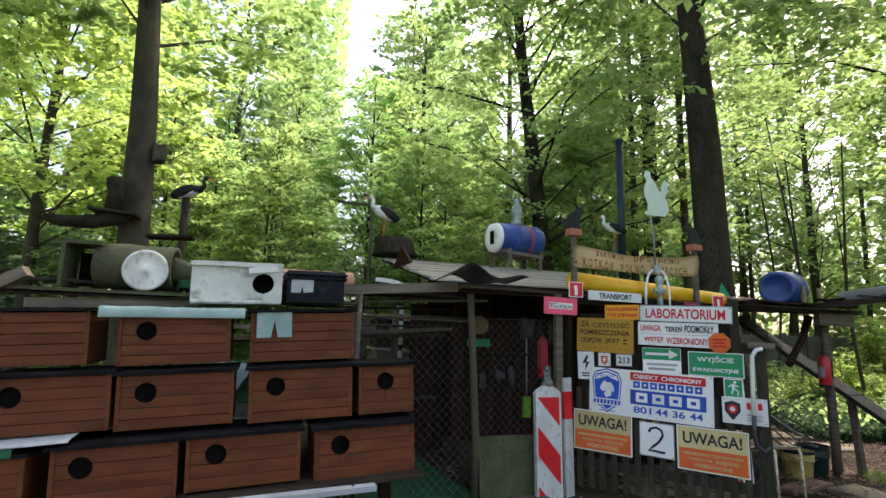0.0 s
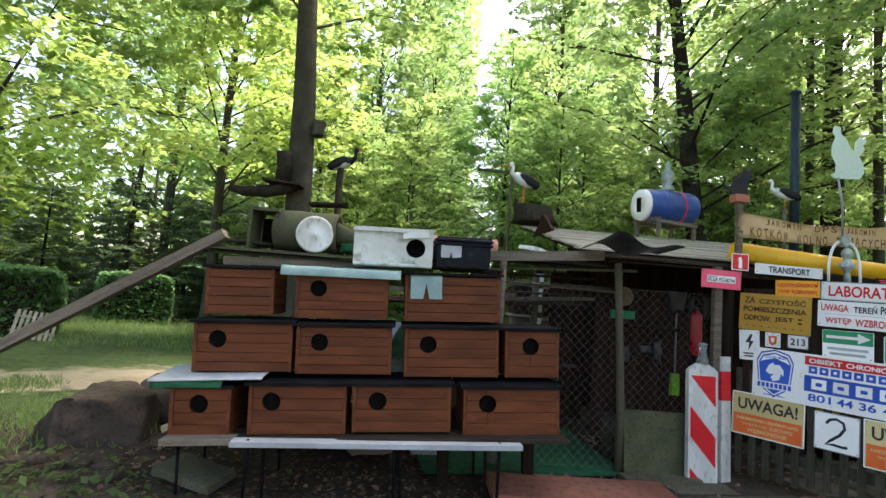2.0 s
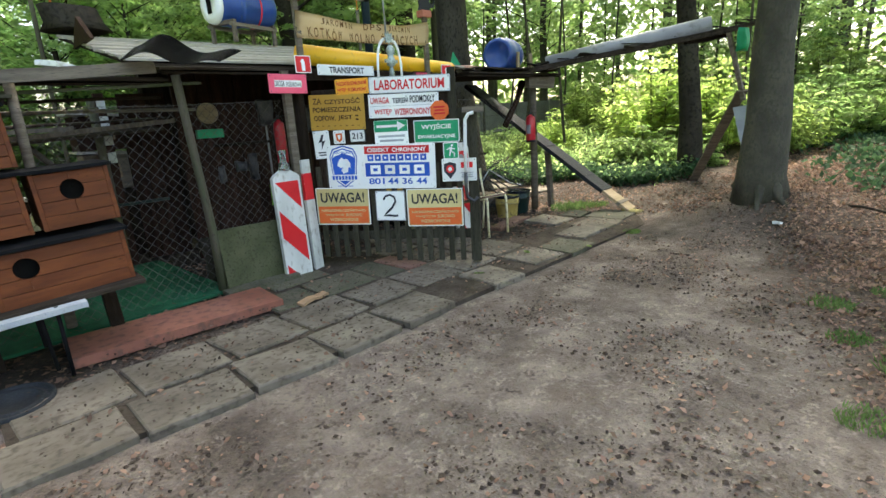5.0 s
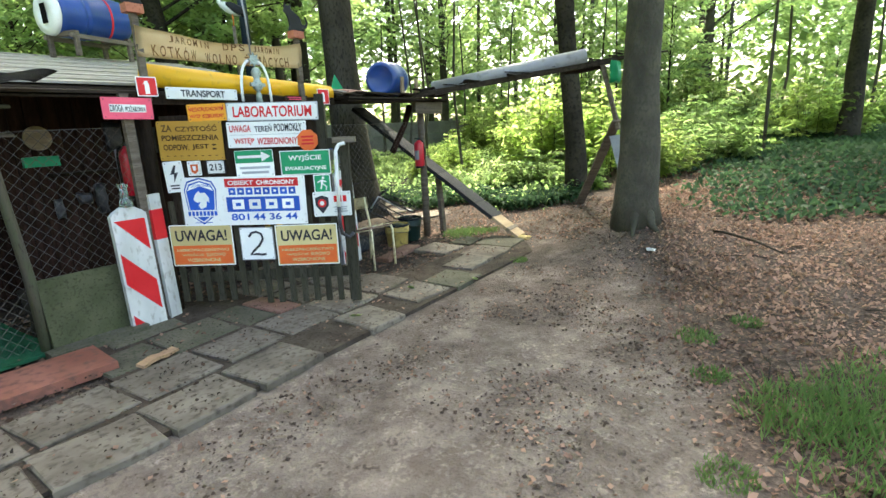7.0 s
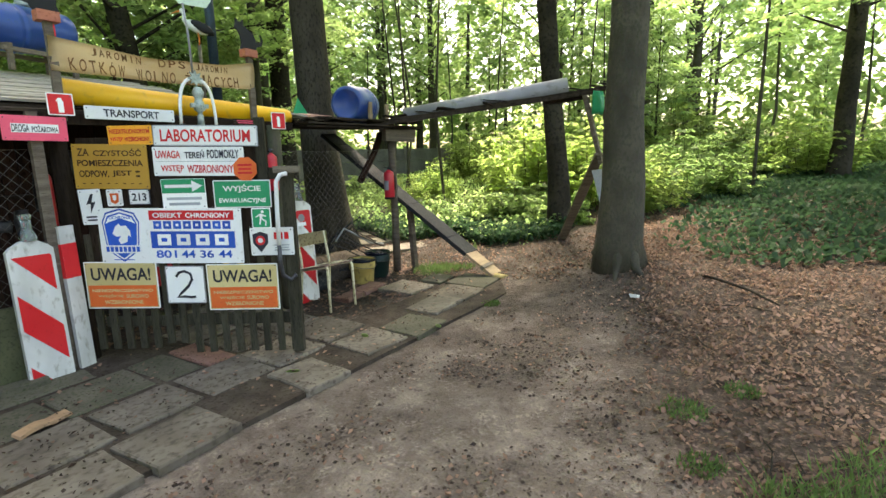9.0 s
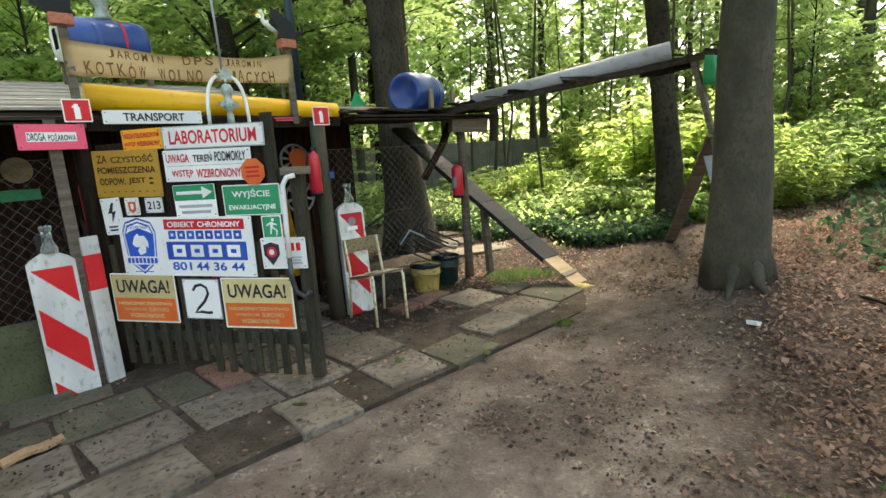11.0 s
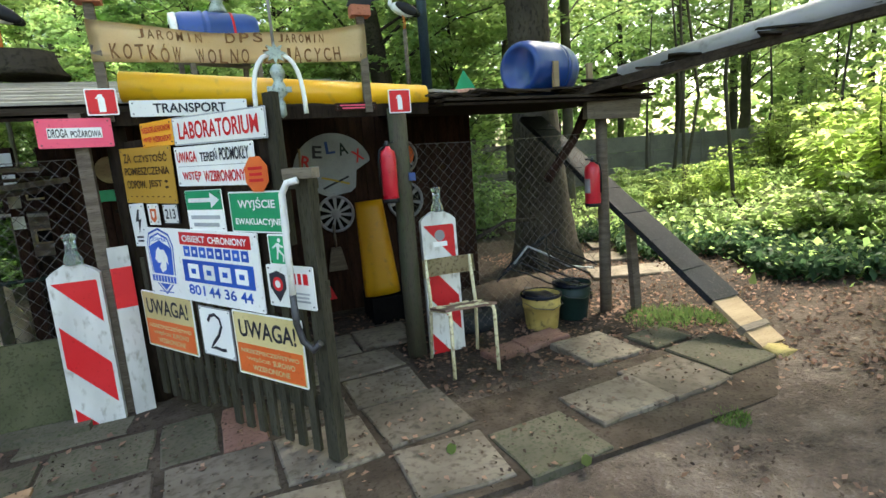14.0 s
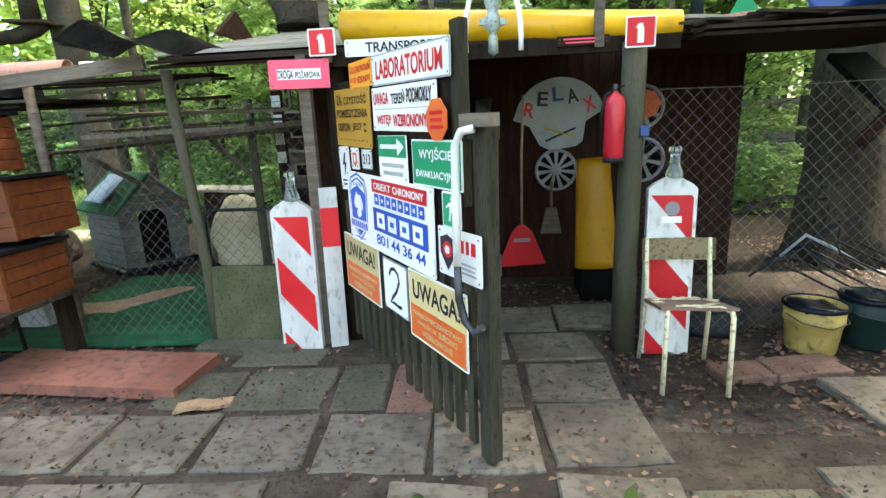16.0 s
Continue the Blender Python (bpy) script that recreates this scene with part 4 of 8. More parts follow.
s = sign_board("hazard_sign", w, h, m, "white", "white high-voltage plate with a lightning bolt", edge=None)
patch([(0.01, 0.1), (-0.035, 0.02), (0.0, 0.025), (-0.01, -0.05), (0.04, 0.04), (0.008, 0.035), (0.03, 0.1)], "ink", s, "bolt", -0.004)
bars(0, -0.09, 0.1, 0.05, 2, "ink", s)
w, h, m = on_gate(0.185, 0.305, 1.275, 1.405)
s = sign_board("emblem_sign", w, h, m, "foam", "small pale plate with an orange shield emblem")
patch([(-0.035, 0.035), (-0.03, -0.03), (0, -0.05), (0.03, -0.03), (0.035, 0.035)], "orange", s, "shield", -0.004)
patch([(-0.015, 0.02), (-0.012, -0.012), (0, -0.025), (0.012, -0.012), (0.015, 0.02)], "foam", s, "device", -0.005)
w, h, m = on_gate(0.355, 0.52, 1.28, 1.405)
s = sign_board("number_sign", w, h, m, "white", "small white house number plate", edge="ink")
text_mesh("213", w * 0.68, h * 0.48, "ink", s)
w, h, m = on_gate(0.615, 0.955, 1.24, 1.475)
s = sign_board("arrow_sign", w, h, m, "white", "white plate with a green direction arrow panel")
patch(rect(w * 0.98, h * 0.46, 0, h * 0.26), "green", s, "green_panel", -0.0038)
patch([(-w * .42, h * .21), (w * .2, h * .21), (w * .2, h * .07), (w * .44, h * .26), (w * .2, h * .44), (w * .2, h * .31), (-w * .42, h * .31)], "white", s, "arrow", -0.005)
bars(0, -h * 0.24, w * 0.8, h * 0.36, 2, "greyfelt", s)
w, h, m = on_gate(1.015, 1.46, 1.24, 1.455, tilt=0.5)
s = sign_board("exit_sign", w, h, m, "green", "green emergency exit plate with white letters", edge="white")
text_mesh("WYJŚCIE", w * 0.66, h * 0.32, "white", s, 0, h * 0.2)
text_mesh("EWAKUACYJNE", w * 0.82, h * 0.2, "white", s, 0, -h * 0.25)
w, h, m = on_gate(1.295, 1.445, 1.075, 1.235, y=-0.014)
s = sign_board("running_figure_sign", w, h, m, "green", "small green exit plate with a white running figure", edge="white")
patch(disc(0.012, 10, 0.012, 0.05), "white", s, "head", -0.004)
for pts in ([(-0.012, 0.035), (0.012, 0.035), (0.008, -0.01), (-0.012, -0.008)], [(-0.012, 0.034), (-0.045, 0.012), (-0.04, 0.004), (-0.01, 0.02)], [(0.01, 0.03), (0.04, 0.02), (0.038, 0.01), (0.01, 0.016)],
            [(-0.012, -0.008), (-0.02, -0.05), (-0.008, -0.05), (0.0, -0.01)], [(0.0, -0.008), (0.03, -0.03), (0.024, -0.062), (0.034, -0.062), (0.042, -0.026), (0.01, 0.0)]):
    patch(pts, "white", s, "limb", -0.004)
w, h, m = on_gate(0.09, 1.21, 0.81, 1.25, y=-0.014, tilt=1.3)
s = sign_board("security_sign", w, h, m, "white", "large white and blue security company plate")
shield = [(-0.13, 0.10), (-0.115, -0.06), (-0.10, -0.11), (0.0, -0.185), (0.10, -0.11), (0.115, -0.06), (0.13, 0.10), (0.10, 0.165), (0.0, 0.195), (-0.10, 0.165)]
for k, colour, nm in ((1.12, "blue", "shield"), (1.05, "white", "shield_line"), (0.97, "blue", "shield_field")):
    patch([(-0.385 + k * x, k * z) for x, z in shield], colour, s, nm, -0.004 - 0.001 * (1.12 - k) / 0.07)
patch([(-0.5, 0.098), (-0.475, 0.148), (-0.385, 0.178), (-0.295, 0.148), (-0.27, 0.098), (-0.30, 0.113), (-0.385, 0.14), (-0.47, 0.113)], "white", s, "shield_band", -0.0068)
text_mesh("OCHRONA", 0.17, 0.026, "blue", s, -0.385, 0.146, -0.0075)
patch([(-0.455, 0.02), (-0.43, 0.075), (-0.40, 0.10), (-0.385, 0.08), (-0.345, 0.085), (-0.315, 0.04), (-0.315, -0.01), (-0.335, 0.01), (-0.345, -0.045), (-0.395, -0.065), (-0.415, -0.03), (-0.39, 0.0), (-0.425, -0.005)], "white", s, "bird_device", -0.0068)
patch(rect(0.30, 0.062, -0.385, -0.105), "white", s, "name_strip", -0.0075)
for k in range(8):
    patch(rect(0.024, 0.04, -0.385 + 0.034 * (k - 3.5), -0.105), "blue", s, "letter_block", -0.0085)
patch(rect(0.66, 0.075, 0.17, 0.165), "red", s, "red_band", -0.004)
text_mesh("OBIEKT CHRONIONY", 0.6, 0.04, "white", s, 0.17, 0.165, -0.006)
for k in range(8):
    patch(rect(0.062, 0.062, -0.1 + 0.0772 * k, 0.088), "blue", s, "letter_block", -0.004)
    patch(rect(0.022, 0.02, -0.1 + 0.0772 * k, 0.088), "white", s, "letter_gap", -0.005)
patch(rect(0.66, 0.135, 0.17, -0.03), "blue", s, "blue_panel", -0.004)
for k in range(4):
    patch(rect(0.105, 0.088, -0.055 + 0.15 * k, -0.03), "white", s, "letter_block", -0.005)
    patch(rect(0.045, 0.03, -0.055 + 0.15 * k, -0.03), "blue", s, "letter_gap", -0.006)
text_mesh("801 44 36 44", 0.6, 0.062, "blue", s, 0.17, -0.145, -0.005)
bars(-0.385, -0.19, 0.16, 0.012, 1, "blue", s)
w, h, m = on_gate(1.275, 1.615, 0.86, 1.08, y=-0.03)
s = sign_board("security_sign", w, h, m, "white", "white alarm plate with a dark round crest")
patch([(-0.15, 0.06), (-0.15, -0.01), (-0.09, -0.085), (-0.03, -0.01), (-0.03, 0.06), (-0.09, 0.08)], "ink", s, "crest", -0.005)
patch(disc(0.038, 16, -0.09, 0.01), "red", s, "crest_disc", -0.006)
patch(disc(0.02, 16, -0.09, 0.01), "white", s, "crest_centre", -0.007)
patch(rect(0.115, 0.055, 0.075, 0.045), "red", s, "name_bar", -0.005)
patch(rect(0.012, 0.06, 0.055, 0.045), "white", s, "gap", -0.006)
patch(rect(0.012, 0.06, 0.093, 0.045), "white", s, "gap", -0.006)
bars(0.075, -0.05, 0.12, 0.06, 3, "greyfelt", s, -0.005)


def warning(u0, u1, z0, z1, tilt):
    w, h, m = on_gate(u0, u1, z0, z1, tilt=tilt)
    s = sign_board("warning_sign", w, h, m, "tan", "tan and orange entry warning plate", edge="white")
    text_mesh("UWAGA!", w * 0.82, h * 0.27, "ink", s, 0, h * 0.24)
    patch(rect(w * 0.94, h * 0.46, 0, -h * 0.23), "orange", s, "orange_panel", -0.0045)
    text_mesh("NIEBEZPIECZEŃSTWO", w * 0.84, h * 0.085, "tan", s, 0, -h * 0.10, -0.006)
    text_mesh("WEJŚCIE SUROWO", w * 0.70, h * 0.085, "tan", s, 0, -h * 0.23, -0.006)
    text_mesh("WZBRONIONE", w * 0.54, h * 0.085, "tan", s, 0, -h * 0.36, -0.006)


warning(-0.08, 0.495, 0.445, 0.83, 1.0)
warning(0.89, 1.46, 0.41, 0.79, 0.5)
w, h, m = on_gate(0.56, 0.87, 0.475, 0.785, tilt=1)
s = sign_board("number_sign", w, h, m, "white", "square white plate with a hand-painted number", edge="greypipe")
bm = tube([(-0.07, 0, 0.065), (-0.045, 0, 0.1), (0, 0, 0.112), (0.045, 0, 0.09), (0.055, 0, 0.045), (0.02, 0, -0.015), (-0.035, 0, -0.065), (-0.07, 0, -0.105), (-0.02, 0, -0.098), (0.04, 0, -0.105), (0.075, 0, -0.1)], 0.011, 6)
bm.transform(Matrix.Translation((0, -0.005, 0)) @ Matrix.Diagonal((1, 0.12, 1, 1)))
part("numeral", bm, "ink", s)


def on_front(x0, x1, z0, z1, y=4.11, tilt=0.0):
    return x1 - x0, z1 - z0, pose((x0 + x1) / 2, y, (z0 + z1) / 2, 0, tilt, 0)


def fire_sign(x0, x1, z0, z1, y):
    w, h, m = on_front(x0, x1, z0, z1, y)
    s = sign_board("fire_equipment_sign", w, h, m, "red", "small square red plate with a white extinguisher", edge="white")
    patch([(-0.018, -0.06), (0.018, -0.06), (0.018, 0.02), (0.01, 0.032), (0.01, 0.045), (-0.012, 0.045), (-0.03, 0.02), (-0.024, 0.018), (-0.012, 0.032), (-0.018, 0.02)], "white", s, "pictogram", -0.0045)


fire_sign(3.10, 3.27, 1.965, 2.125, 4.08)
fire_sign(5.0, 5.17, 1.905, 2.075, 4.03)
w, h, m = on_front(2.815, 3.21, 1.78, 1.955, 4.10, 1)
s = sign_board("notice_sign", w, h, m, "pink", "pink-red fire road notice on a post")
patch(rect(w * 0.72, h * 0.36), "white", s, "label_strip", -0.004)
text_mesh("DROGA POŻAROWA", w * 0.7, h * 0.3, "black", s, 0, 0, -0.005)
w, h, m = on_front(3.33, 4.02, 1.945, 2.045, 4.07, 0.5)
s = sign_board("notice_sign", w, h, m, "white", "long white transport notice under the pipe")
text_mesh("TRANSPORT", w * 0.62, h * 0.6, "ink", s)
w, h, m = on_front(4.62, 4.93, 1.945, 2.0, 4.12, 0)
s = sign_board("notice_sign", w, h, m, "redwood", "small dark red plate with faded print")
bars(0, 0, w * 0.75, h * 0.7, 2, "pink", s)


# ---- pipe, banner and figures over the entrance ----
def hollow_pipe(length, r, wall=0.008, seg=32):
    return lathe([(r - wall, 0.002), (r, 0.0), (r, length), (r - wall, length - 0.002), (r - wall, 0.004)], seg)


def along(a, b):
    """A pose at a whose z axis points to b."""
    a, b = Vector(a), Vector(b)
    return Matrix.Translation(a) @ (b - a).to_track_quat("Z", "Y").to_matrix().to_4x4()


solo("yellow_pipe", hollow_pipe(2.1, 0.098), "yellow", along((3.27, 4.29, 2.165), (5.36, 4.25, 2.035)), "thick yellow plastic gas pipe over the entrance", "pipe")
for x, zt in ((3.20, 2.63), (4.87, 2.60)):
    solo("banner_post", rough_box((0.055, 0.04, zt - 1.93), (0, 0, (zt - 1.93) / 2), amount=0.003), "oldwood", pose(x, 4.13, 1.93), "grey wooden stake holding the cloth banner", "post")
bn = thing("banner", pose(4.03, 4.10, 2.29), "tan cloth banner with hand-painted brown letters", "banner")
bm = bmesh.new()
nx, nz = 30, 5
grid = []


def sag(x):
    return -0.075 * (1 - (x / 0.86) ** 2) + 0.01 * math.sin(9 * x)


for j in range(nz + 1):
    grid.append([bm.verts.new((-0.86 + 1.72 * i / nx, 0.012 * math.sin(14 * i / nx + j), 0.25 * j / nz * (1 - 0.06 * (1 - abs(2 * i / nx - 1))) + sag(-0.86 + 1.72 * i / nx) * (0.25 + 0.75 * j / nz) * 0.8)) for i in range(nx + 1)])
for j in range(nz):
    for i in range(nx):
        bm.faces.new((grid[j][i], grid[j][i + 1], grid[j + 1][i + 1], grid[j + 1][i])).smooth = True
bmesh.ops.solidify(bm, geom=bm.faces[:], thickness=0.003)
part("cloth", bm, "cloth", bn)


def banner_text(body, x0, x1, z, h):
    n = len(body)
    for i, ch in enumerate(body):
        if ch == " ":
            continue
        x = x0 + (x1 - x0) * (i + 0.5) / n
        ob = word_mesh(ch, (x1 - x0) / n * (0.2 if ch == "I" else 0.7), h * (1.25 if ch in "ÓŻĄ" else 1.0), "clothink", bn, 0, 0, 0, "letter", bold=0.012)
        ob.matrix_local = pose(x, -0.022, z + sag(x) * 0.55, 0, rng.uniform(-5, 5), 0)


banner_text("KOTKÓW WOLNO ŻYJĄCYCH", -0.76, 0.67, 0.068, 0.09)
banner_text("JAROMIN", -0.60, -0.22, 0.178, 0.055)
banner_text("DPS", -0.1, 0.16, 0.182, 0.062)
banner_text("JAROMIN", 0.24, 0.56, 0.178, 0.055)


def cat_cutout(m, flip):
    o = [(-0.09, 0), (0.08, 0), (0.10, 0.04), (0.155, 0.05), (0.175, 0.11), (0.15, 0.165), (0.16, 0.10), (0.13, 0.075), (0.095, 0.085), (0.07, 0.15), (0.0, 0.20), (-0.035, 0.215), (-0.035, 0.275), (-0.06, 0.25), (-0.09, 0.25), (-0.115, 0.28), (-0.12, 0.225), (-0.135, 0.19), (-0.10, 0.165), (-0.08, 0.12), (-0.07, 0.05)]
    o = [(flip * x, z) for x, z in o]
    solo("cat_figure", plate(o if flip > 0 else o[::-1], 0.018), "black", m, "black sitting cat cut-out on a red block", "cat figure", "black cat cut-outs")


for x, zt, f in ((3.20, 2.63, -1), (4.87, 2.60, 1)):
    solo("brick", rough_box((0.14, 0.10, 0.07), (0, 0, 0.035), amount=0.004), "brick", pose(x, 4.13, zt), "red brick block on a banner stake", "brick", "red blocks on the stakes")
    cat_cutout(pose(x, 4.13, zt + 0.07), f)

# skull ornament under an arch of pale straps
sk = thing("arch_ornament", pose(4.24, 4.06, 1.93), "pale metal arch with star and small figure", "ornament")
for s in (-1, 1):
    pts = [(s * (0.165 - 0.165 * (k / 8) ** 2.6), 0, 0.40 * math.sin(k / 8 * math.pi / 2)) for k in range(9)]
    bm = tube(pts, 0.016, 6)
    bm.transform(Matrix.Diagonal((1, 0.35, 1, 1)))
    part("strap", bm, "white", sk)
star = []
for k in range(16):
    a, r = 2 * math.pi * k / 16, (0.075 if k % 2 == 0 else 0.038)
    star.append((r * math.cos(a), 0.40 + r * math.sin(a)))
part("star", plate(star, 0.012, Matrix.Translation((0, -0.015, 0))), "bronze", sk)
part("figure", smooth(lathe([(0.0, -0.03), (0.03, -0.01), (0.028, 0.07), (0.018, 0.1), (0.05, 0.13), (0.042, 0.19), (0.03, 0.215), (0.045, 0.25), (0.05, 0.28), (0.03, 0.32), (0.0, 0.33)], 14, Matrix.Translation((0, -0.03, 0)))), "bronze", sk)
part("arm_bar", rough_box((0.16, 0.03, 0.035), (0, -0.03, 0.16), amount=0.006), "bronze", sk)
part("rod", tube([(0, 0.02, 0.40), (0, 0.03, 0.8), (0.02, 0.1, 1.05)], 0.010, 8), "greypipe", sk, "pale upright rod")
sq = [(-0.10, 0), (-0.13, 0.03), (-0.09, 0.05), (-0.085, 0.12), (-0.12, 0.20), (-0.12, 0.28), (-0.09, 0.36), (-0.115, 0.40), (-0.10, 0.46), (-0.05, 0.45), (-0.045, 0.39), (0.0, 0.34), (0.03, 0.27), (0.06, 0.24), (0.07, 0.32), (0.11, 0.37), (0.16, 0.33), (0.13, 0.30), (0.145, 0.26), (0.10, 0.20), (0.13, 0.14), (0.14, 0.06), (0.10, 0.0)]
solo("cat_vane", plate([(1.18 * x, 1.18 * z) for x, z in sq], 0.01), "palegreen", pose(4.36, 4.17, 2.98, 0, 0, -10), "pale green sheet-metal squirrel on a rod", "vane")


def barrel(m, label, length=0.86, r=0.245, opened=False):
    t = thing("plastic_barrel", m, label, "barrel")
    pr = [(r * 0.80, 0.0), (r * 0.86, 0.004), (r * 0.93, 0.03), (r * 0.985, 0.10), (r, 0.20)]
    for c in (0.60, 0.68):
        pr += [(r, length * c - 0.03), (r * 1.045, length * c - 0.012), (r * 1.045, length * c + 0.012), (r, length * c + 0.03)]
    pr += [(r * 0.985, length - 0.1), (r * 0.92, length - 0.04), (r * 0.78, length - 0.015), (r * 0.76, length)]
    if not opened:
        pr = [(0.0, 0.03), (r * 0.66, 0.03), (r * 0.70, 0.0)] + pr
    part("shell", lathe(pr, 36), "barrel", t)
    part("lid", lathe([(0.0, length - 0.02), (r * 0.70, length - 0.02), (r * 0.72, length + 0.02), (r * 0.68, length + 0.025), (0.0, length + 0.01)], 32), "barrel" if not opened else "white", t)
    if opened:
        part("collar", lathe([(r * 0.8, length + 0.026), (r * 0.9, length - 0.03), (r * 0.95, length - 0.03), (r * 0.9, length + 0.03), (r * 0.3, length + 0.035), (r * 0.3, length + 0.028)], 32), "white", t, "white plastic lid rim")
        # black plate on the lid, drawn as a shaded hole
        part("opening", box((r * 0.42, r * 0.85, 0.01), (0, 0, length + 0.038), bevel=0.02), "dark", t)
        part("strap", lathe([(r * 1.01, length * 0.3), (r * 1.03, length * 0.3 + 0.005), (r * 1.03, length * 0.3 + 0.02), (r * 1.01, length * 0.3 + 0.025)], 32), "red", t)
    else:
        part("neck", cyl(0.045, 0.045, 0.05, pose(0.10, 0, length), 16), "barrel", t)
        part("neck", cyl(0.035, 0.035, 0.05, pose(-0.10, 0, length), 16), "barrel", t)
    return t


barrel(along((6.16, 4.12, 2.235), (6.71, 4.34, 2.245)), "dented blue plastic barrel lying on the side roof", 0.64, 0.225)
for p in ((6.42, 3.97), (6.82, 4.05)):
    solo("chock", rough_box((0.05, 0.03, 0.2), (0, 0, 0.1), amount=0.003), "palewood", pose(p[0], p[1], 2.06), "short wooden stake wedging the barrel", "stake")
barrel(along((4.33, 6.84, 3.08), (3.47, 6.72, 3.06)), "blue plastic barrel cat den with white lid", 0.86, 0.25, True)
cr = thing("barrel_cradle", pose(3.9, 6.78, 2.64, 0, 0, 20), "small wooden cradle under the roof barrel", "cradle")
for x in (-0.36, 0.36):
    part("cross_bar", rough_box((0.05, 0.45, 0.05), (x, 0, 0.2), amount=0.003), "oldwood", cr)
    for y in (-0.2, 0.2):
        part("leg", rough_box((0.05, 0.04, 0.26), (x, y, 0.08), amount=0.003), "oldwood", cr)
for y in (-0.2, 0.2):
    part("side_rail", rough_box((0.84, 0.04, 0.045), (0, y, 0.17), amount=0.003), "oldwood_x", cr)
solo("stovepipe", cyl(0.075, 0.075, 3.2, None, 20), "stovepipe", pose(6.71, 7.67, 2.3), "dark blue-grey metal stove flue pipe", "flue")
solo("flue_cap", cyl(0.09, 0.075, 0.05, None, 20), "stovepipe", pose(6.71, 7.67, 5.5), "dark metal rim of the stove flue", "flue")


def stork(m, wing, label, legs=0.45, tail=1):
    """One plain mesh: body, neck, head, bill and legs."""
    bm = bmesh.new()
    bmesh.ops.create_uvsphere(bm, u_segments=18, v_segments=12, radius=1, matrix=pose(0, 0, legs + 0.16, 0, 24, 0) @ Matrix.Diagonal((0.27, 0.12, 0.125, 1)))
    tube([(-0.18, 0, legs + 0.22), (-0.27, 0, legs + 0.32), (-0.25, 0, legs + 0.42), (-0.28, 0, legs + 0.48)], [0.075, 0.045, 0.035, 0.04], 10, bm)
    bmesh.ops.create_uvsphere(bm, u_segments=12, v_segments=8, radius=0.05, matrix=pose(-0.29, 0, legs + 0.49))
    nb = len(bm.faces)
    tube([(-0.32, 0, legs + 0.49), (-0.42, 0, legs + 0.46), (-0.52, 0, legs + 0.42)], [0.02, 0.014, 0.003], 8, bm)
    for y in (-0.04, 0.04):
        tube([(0, y, legs + 0.1), (0.01, y, legs * 0.5), (0, y, 0)], 0.012, 6, bm)
    nl = len(bm.faces)
    for s in (-1, 1):
        bmesh.ops.create_uvsphere(bm, u_segments=14, v_segments=8, radius=1, matrix=pose(0.11, s * 0.085, legs + 0.145, 0, 30, s * -4) @ Matrix.Diagonal((0.26, 0.045, 0.10, 1)))
    bm.faces.ensure_lookup_table()
    for i, f in enumerate(bm.faces):
        f.material_index = 0 if i < nb else (1 if i < nl else 2)
        f.smooth = True
    ob = solo("stork_figure", bm, "white", m, label, "stork figure", "stork figures")
    ob.data.materials.append(M["orangebill"])
    ob.data.materials.append(M[wing])
    return ob


solo("stump", tube([(0, 0, 0), (0, 0, 0.1), (0, 0, 0.26)], [0.36, 0.31, 0.33], 18, wobble=0.45), "barkdark", pose(1.98, 7.2, 2.72), "short weathered log stump on the shed roof", "stump")
stork(pose(1.80, 7.2, 2.97) @ Matrix.Scale(0.73, 4), "black", "white stork figure with dark wings on a stump", 0.4)
stork(pose(6.35, 7.45, 3.36, 0, 0, -39) @ Matrix.Scale(0.7, 4), "black", "white stork figure with black wings near the flue", 0.22)
bs = stork(pose(-1.17, 8.6, 3.56, 0, 0, 180) @ Matrix.Scale(0.8, 4), "white", "black stork figure with white belly on a pole", 0.04)
bs.data.materials[0], bs.data.materials[2] = M["black"], M["black"]
bs.data.materials.append(M["whitedirty"])
for f in bs.data.polygons:
    if f.material_index == 0 and f.center.z < 0.19:
        f.material_index = 3
solo("pole", tube([(0, 0, 0), (0.02, 0, 1.6), (0, 0, 3.62)], 0.06, 8, wobble=0.3), "barkdark", pose(-1.2, 8.6, 0), "thin dark pole carrying a bird figure", "pole")
pp = thing("perch", pose(1.64, 7.45, 0), "thin mossy perch pole with a cross arm", "perch")
part("pole", tube([(0, 0, 0), (0, 0, 2.0), (0.02, 0, 3.55)], 0.025, 8), "greenpost", pp)
part("cross_arm", rough_box((0.60, 0.04, 0.04), (-0.24, 0, 3.55), amount=0.004), "greenpost", pp)
solo("figure_pole", tube([(0, 0, 0), (0, 0, 1.12)], 0.03, 8), "oldwood", pose(6.35, 7.45, 2.25), "short stake under a stork figure", "pole")
solo("weather_figure", lathe([(0.0, 0), (0.1, 0.0), (0.1, 0.03), (0.06, 0.12), (0.1, 0.2), (0.08, 0.3), (0.03, 0.36), (0.05, 0.42), (0.0, 0.48)], 16), "bronze", pose(3.95, 6.85, 3.33), "weathered grey garden figure on the barrel", "figure")

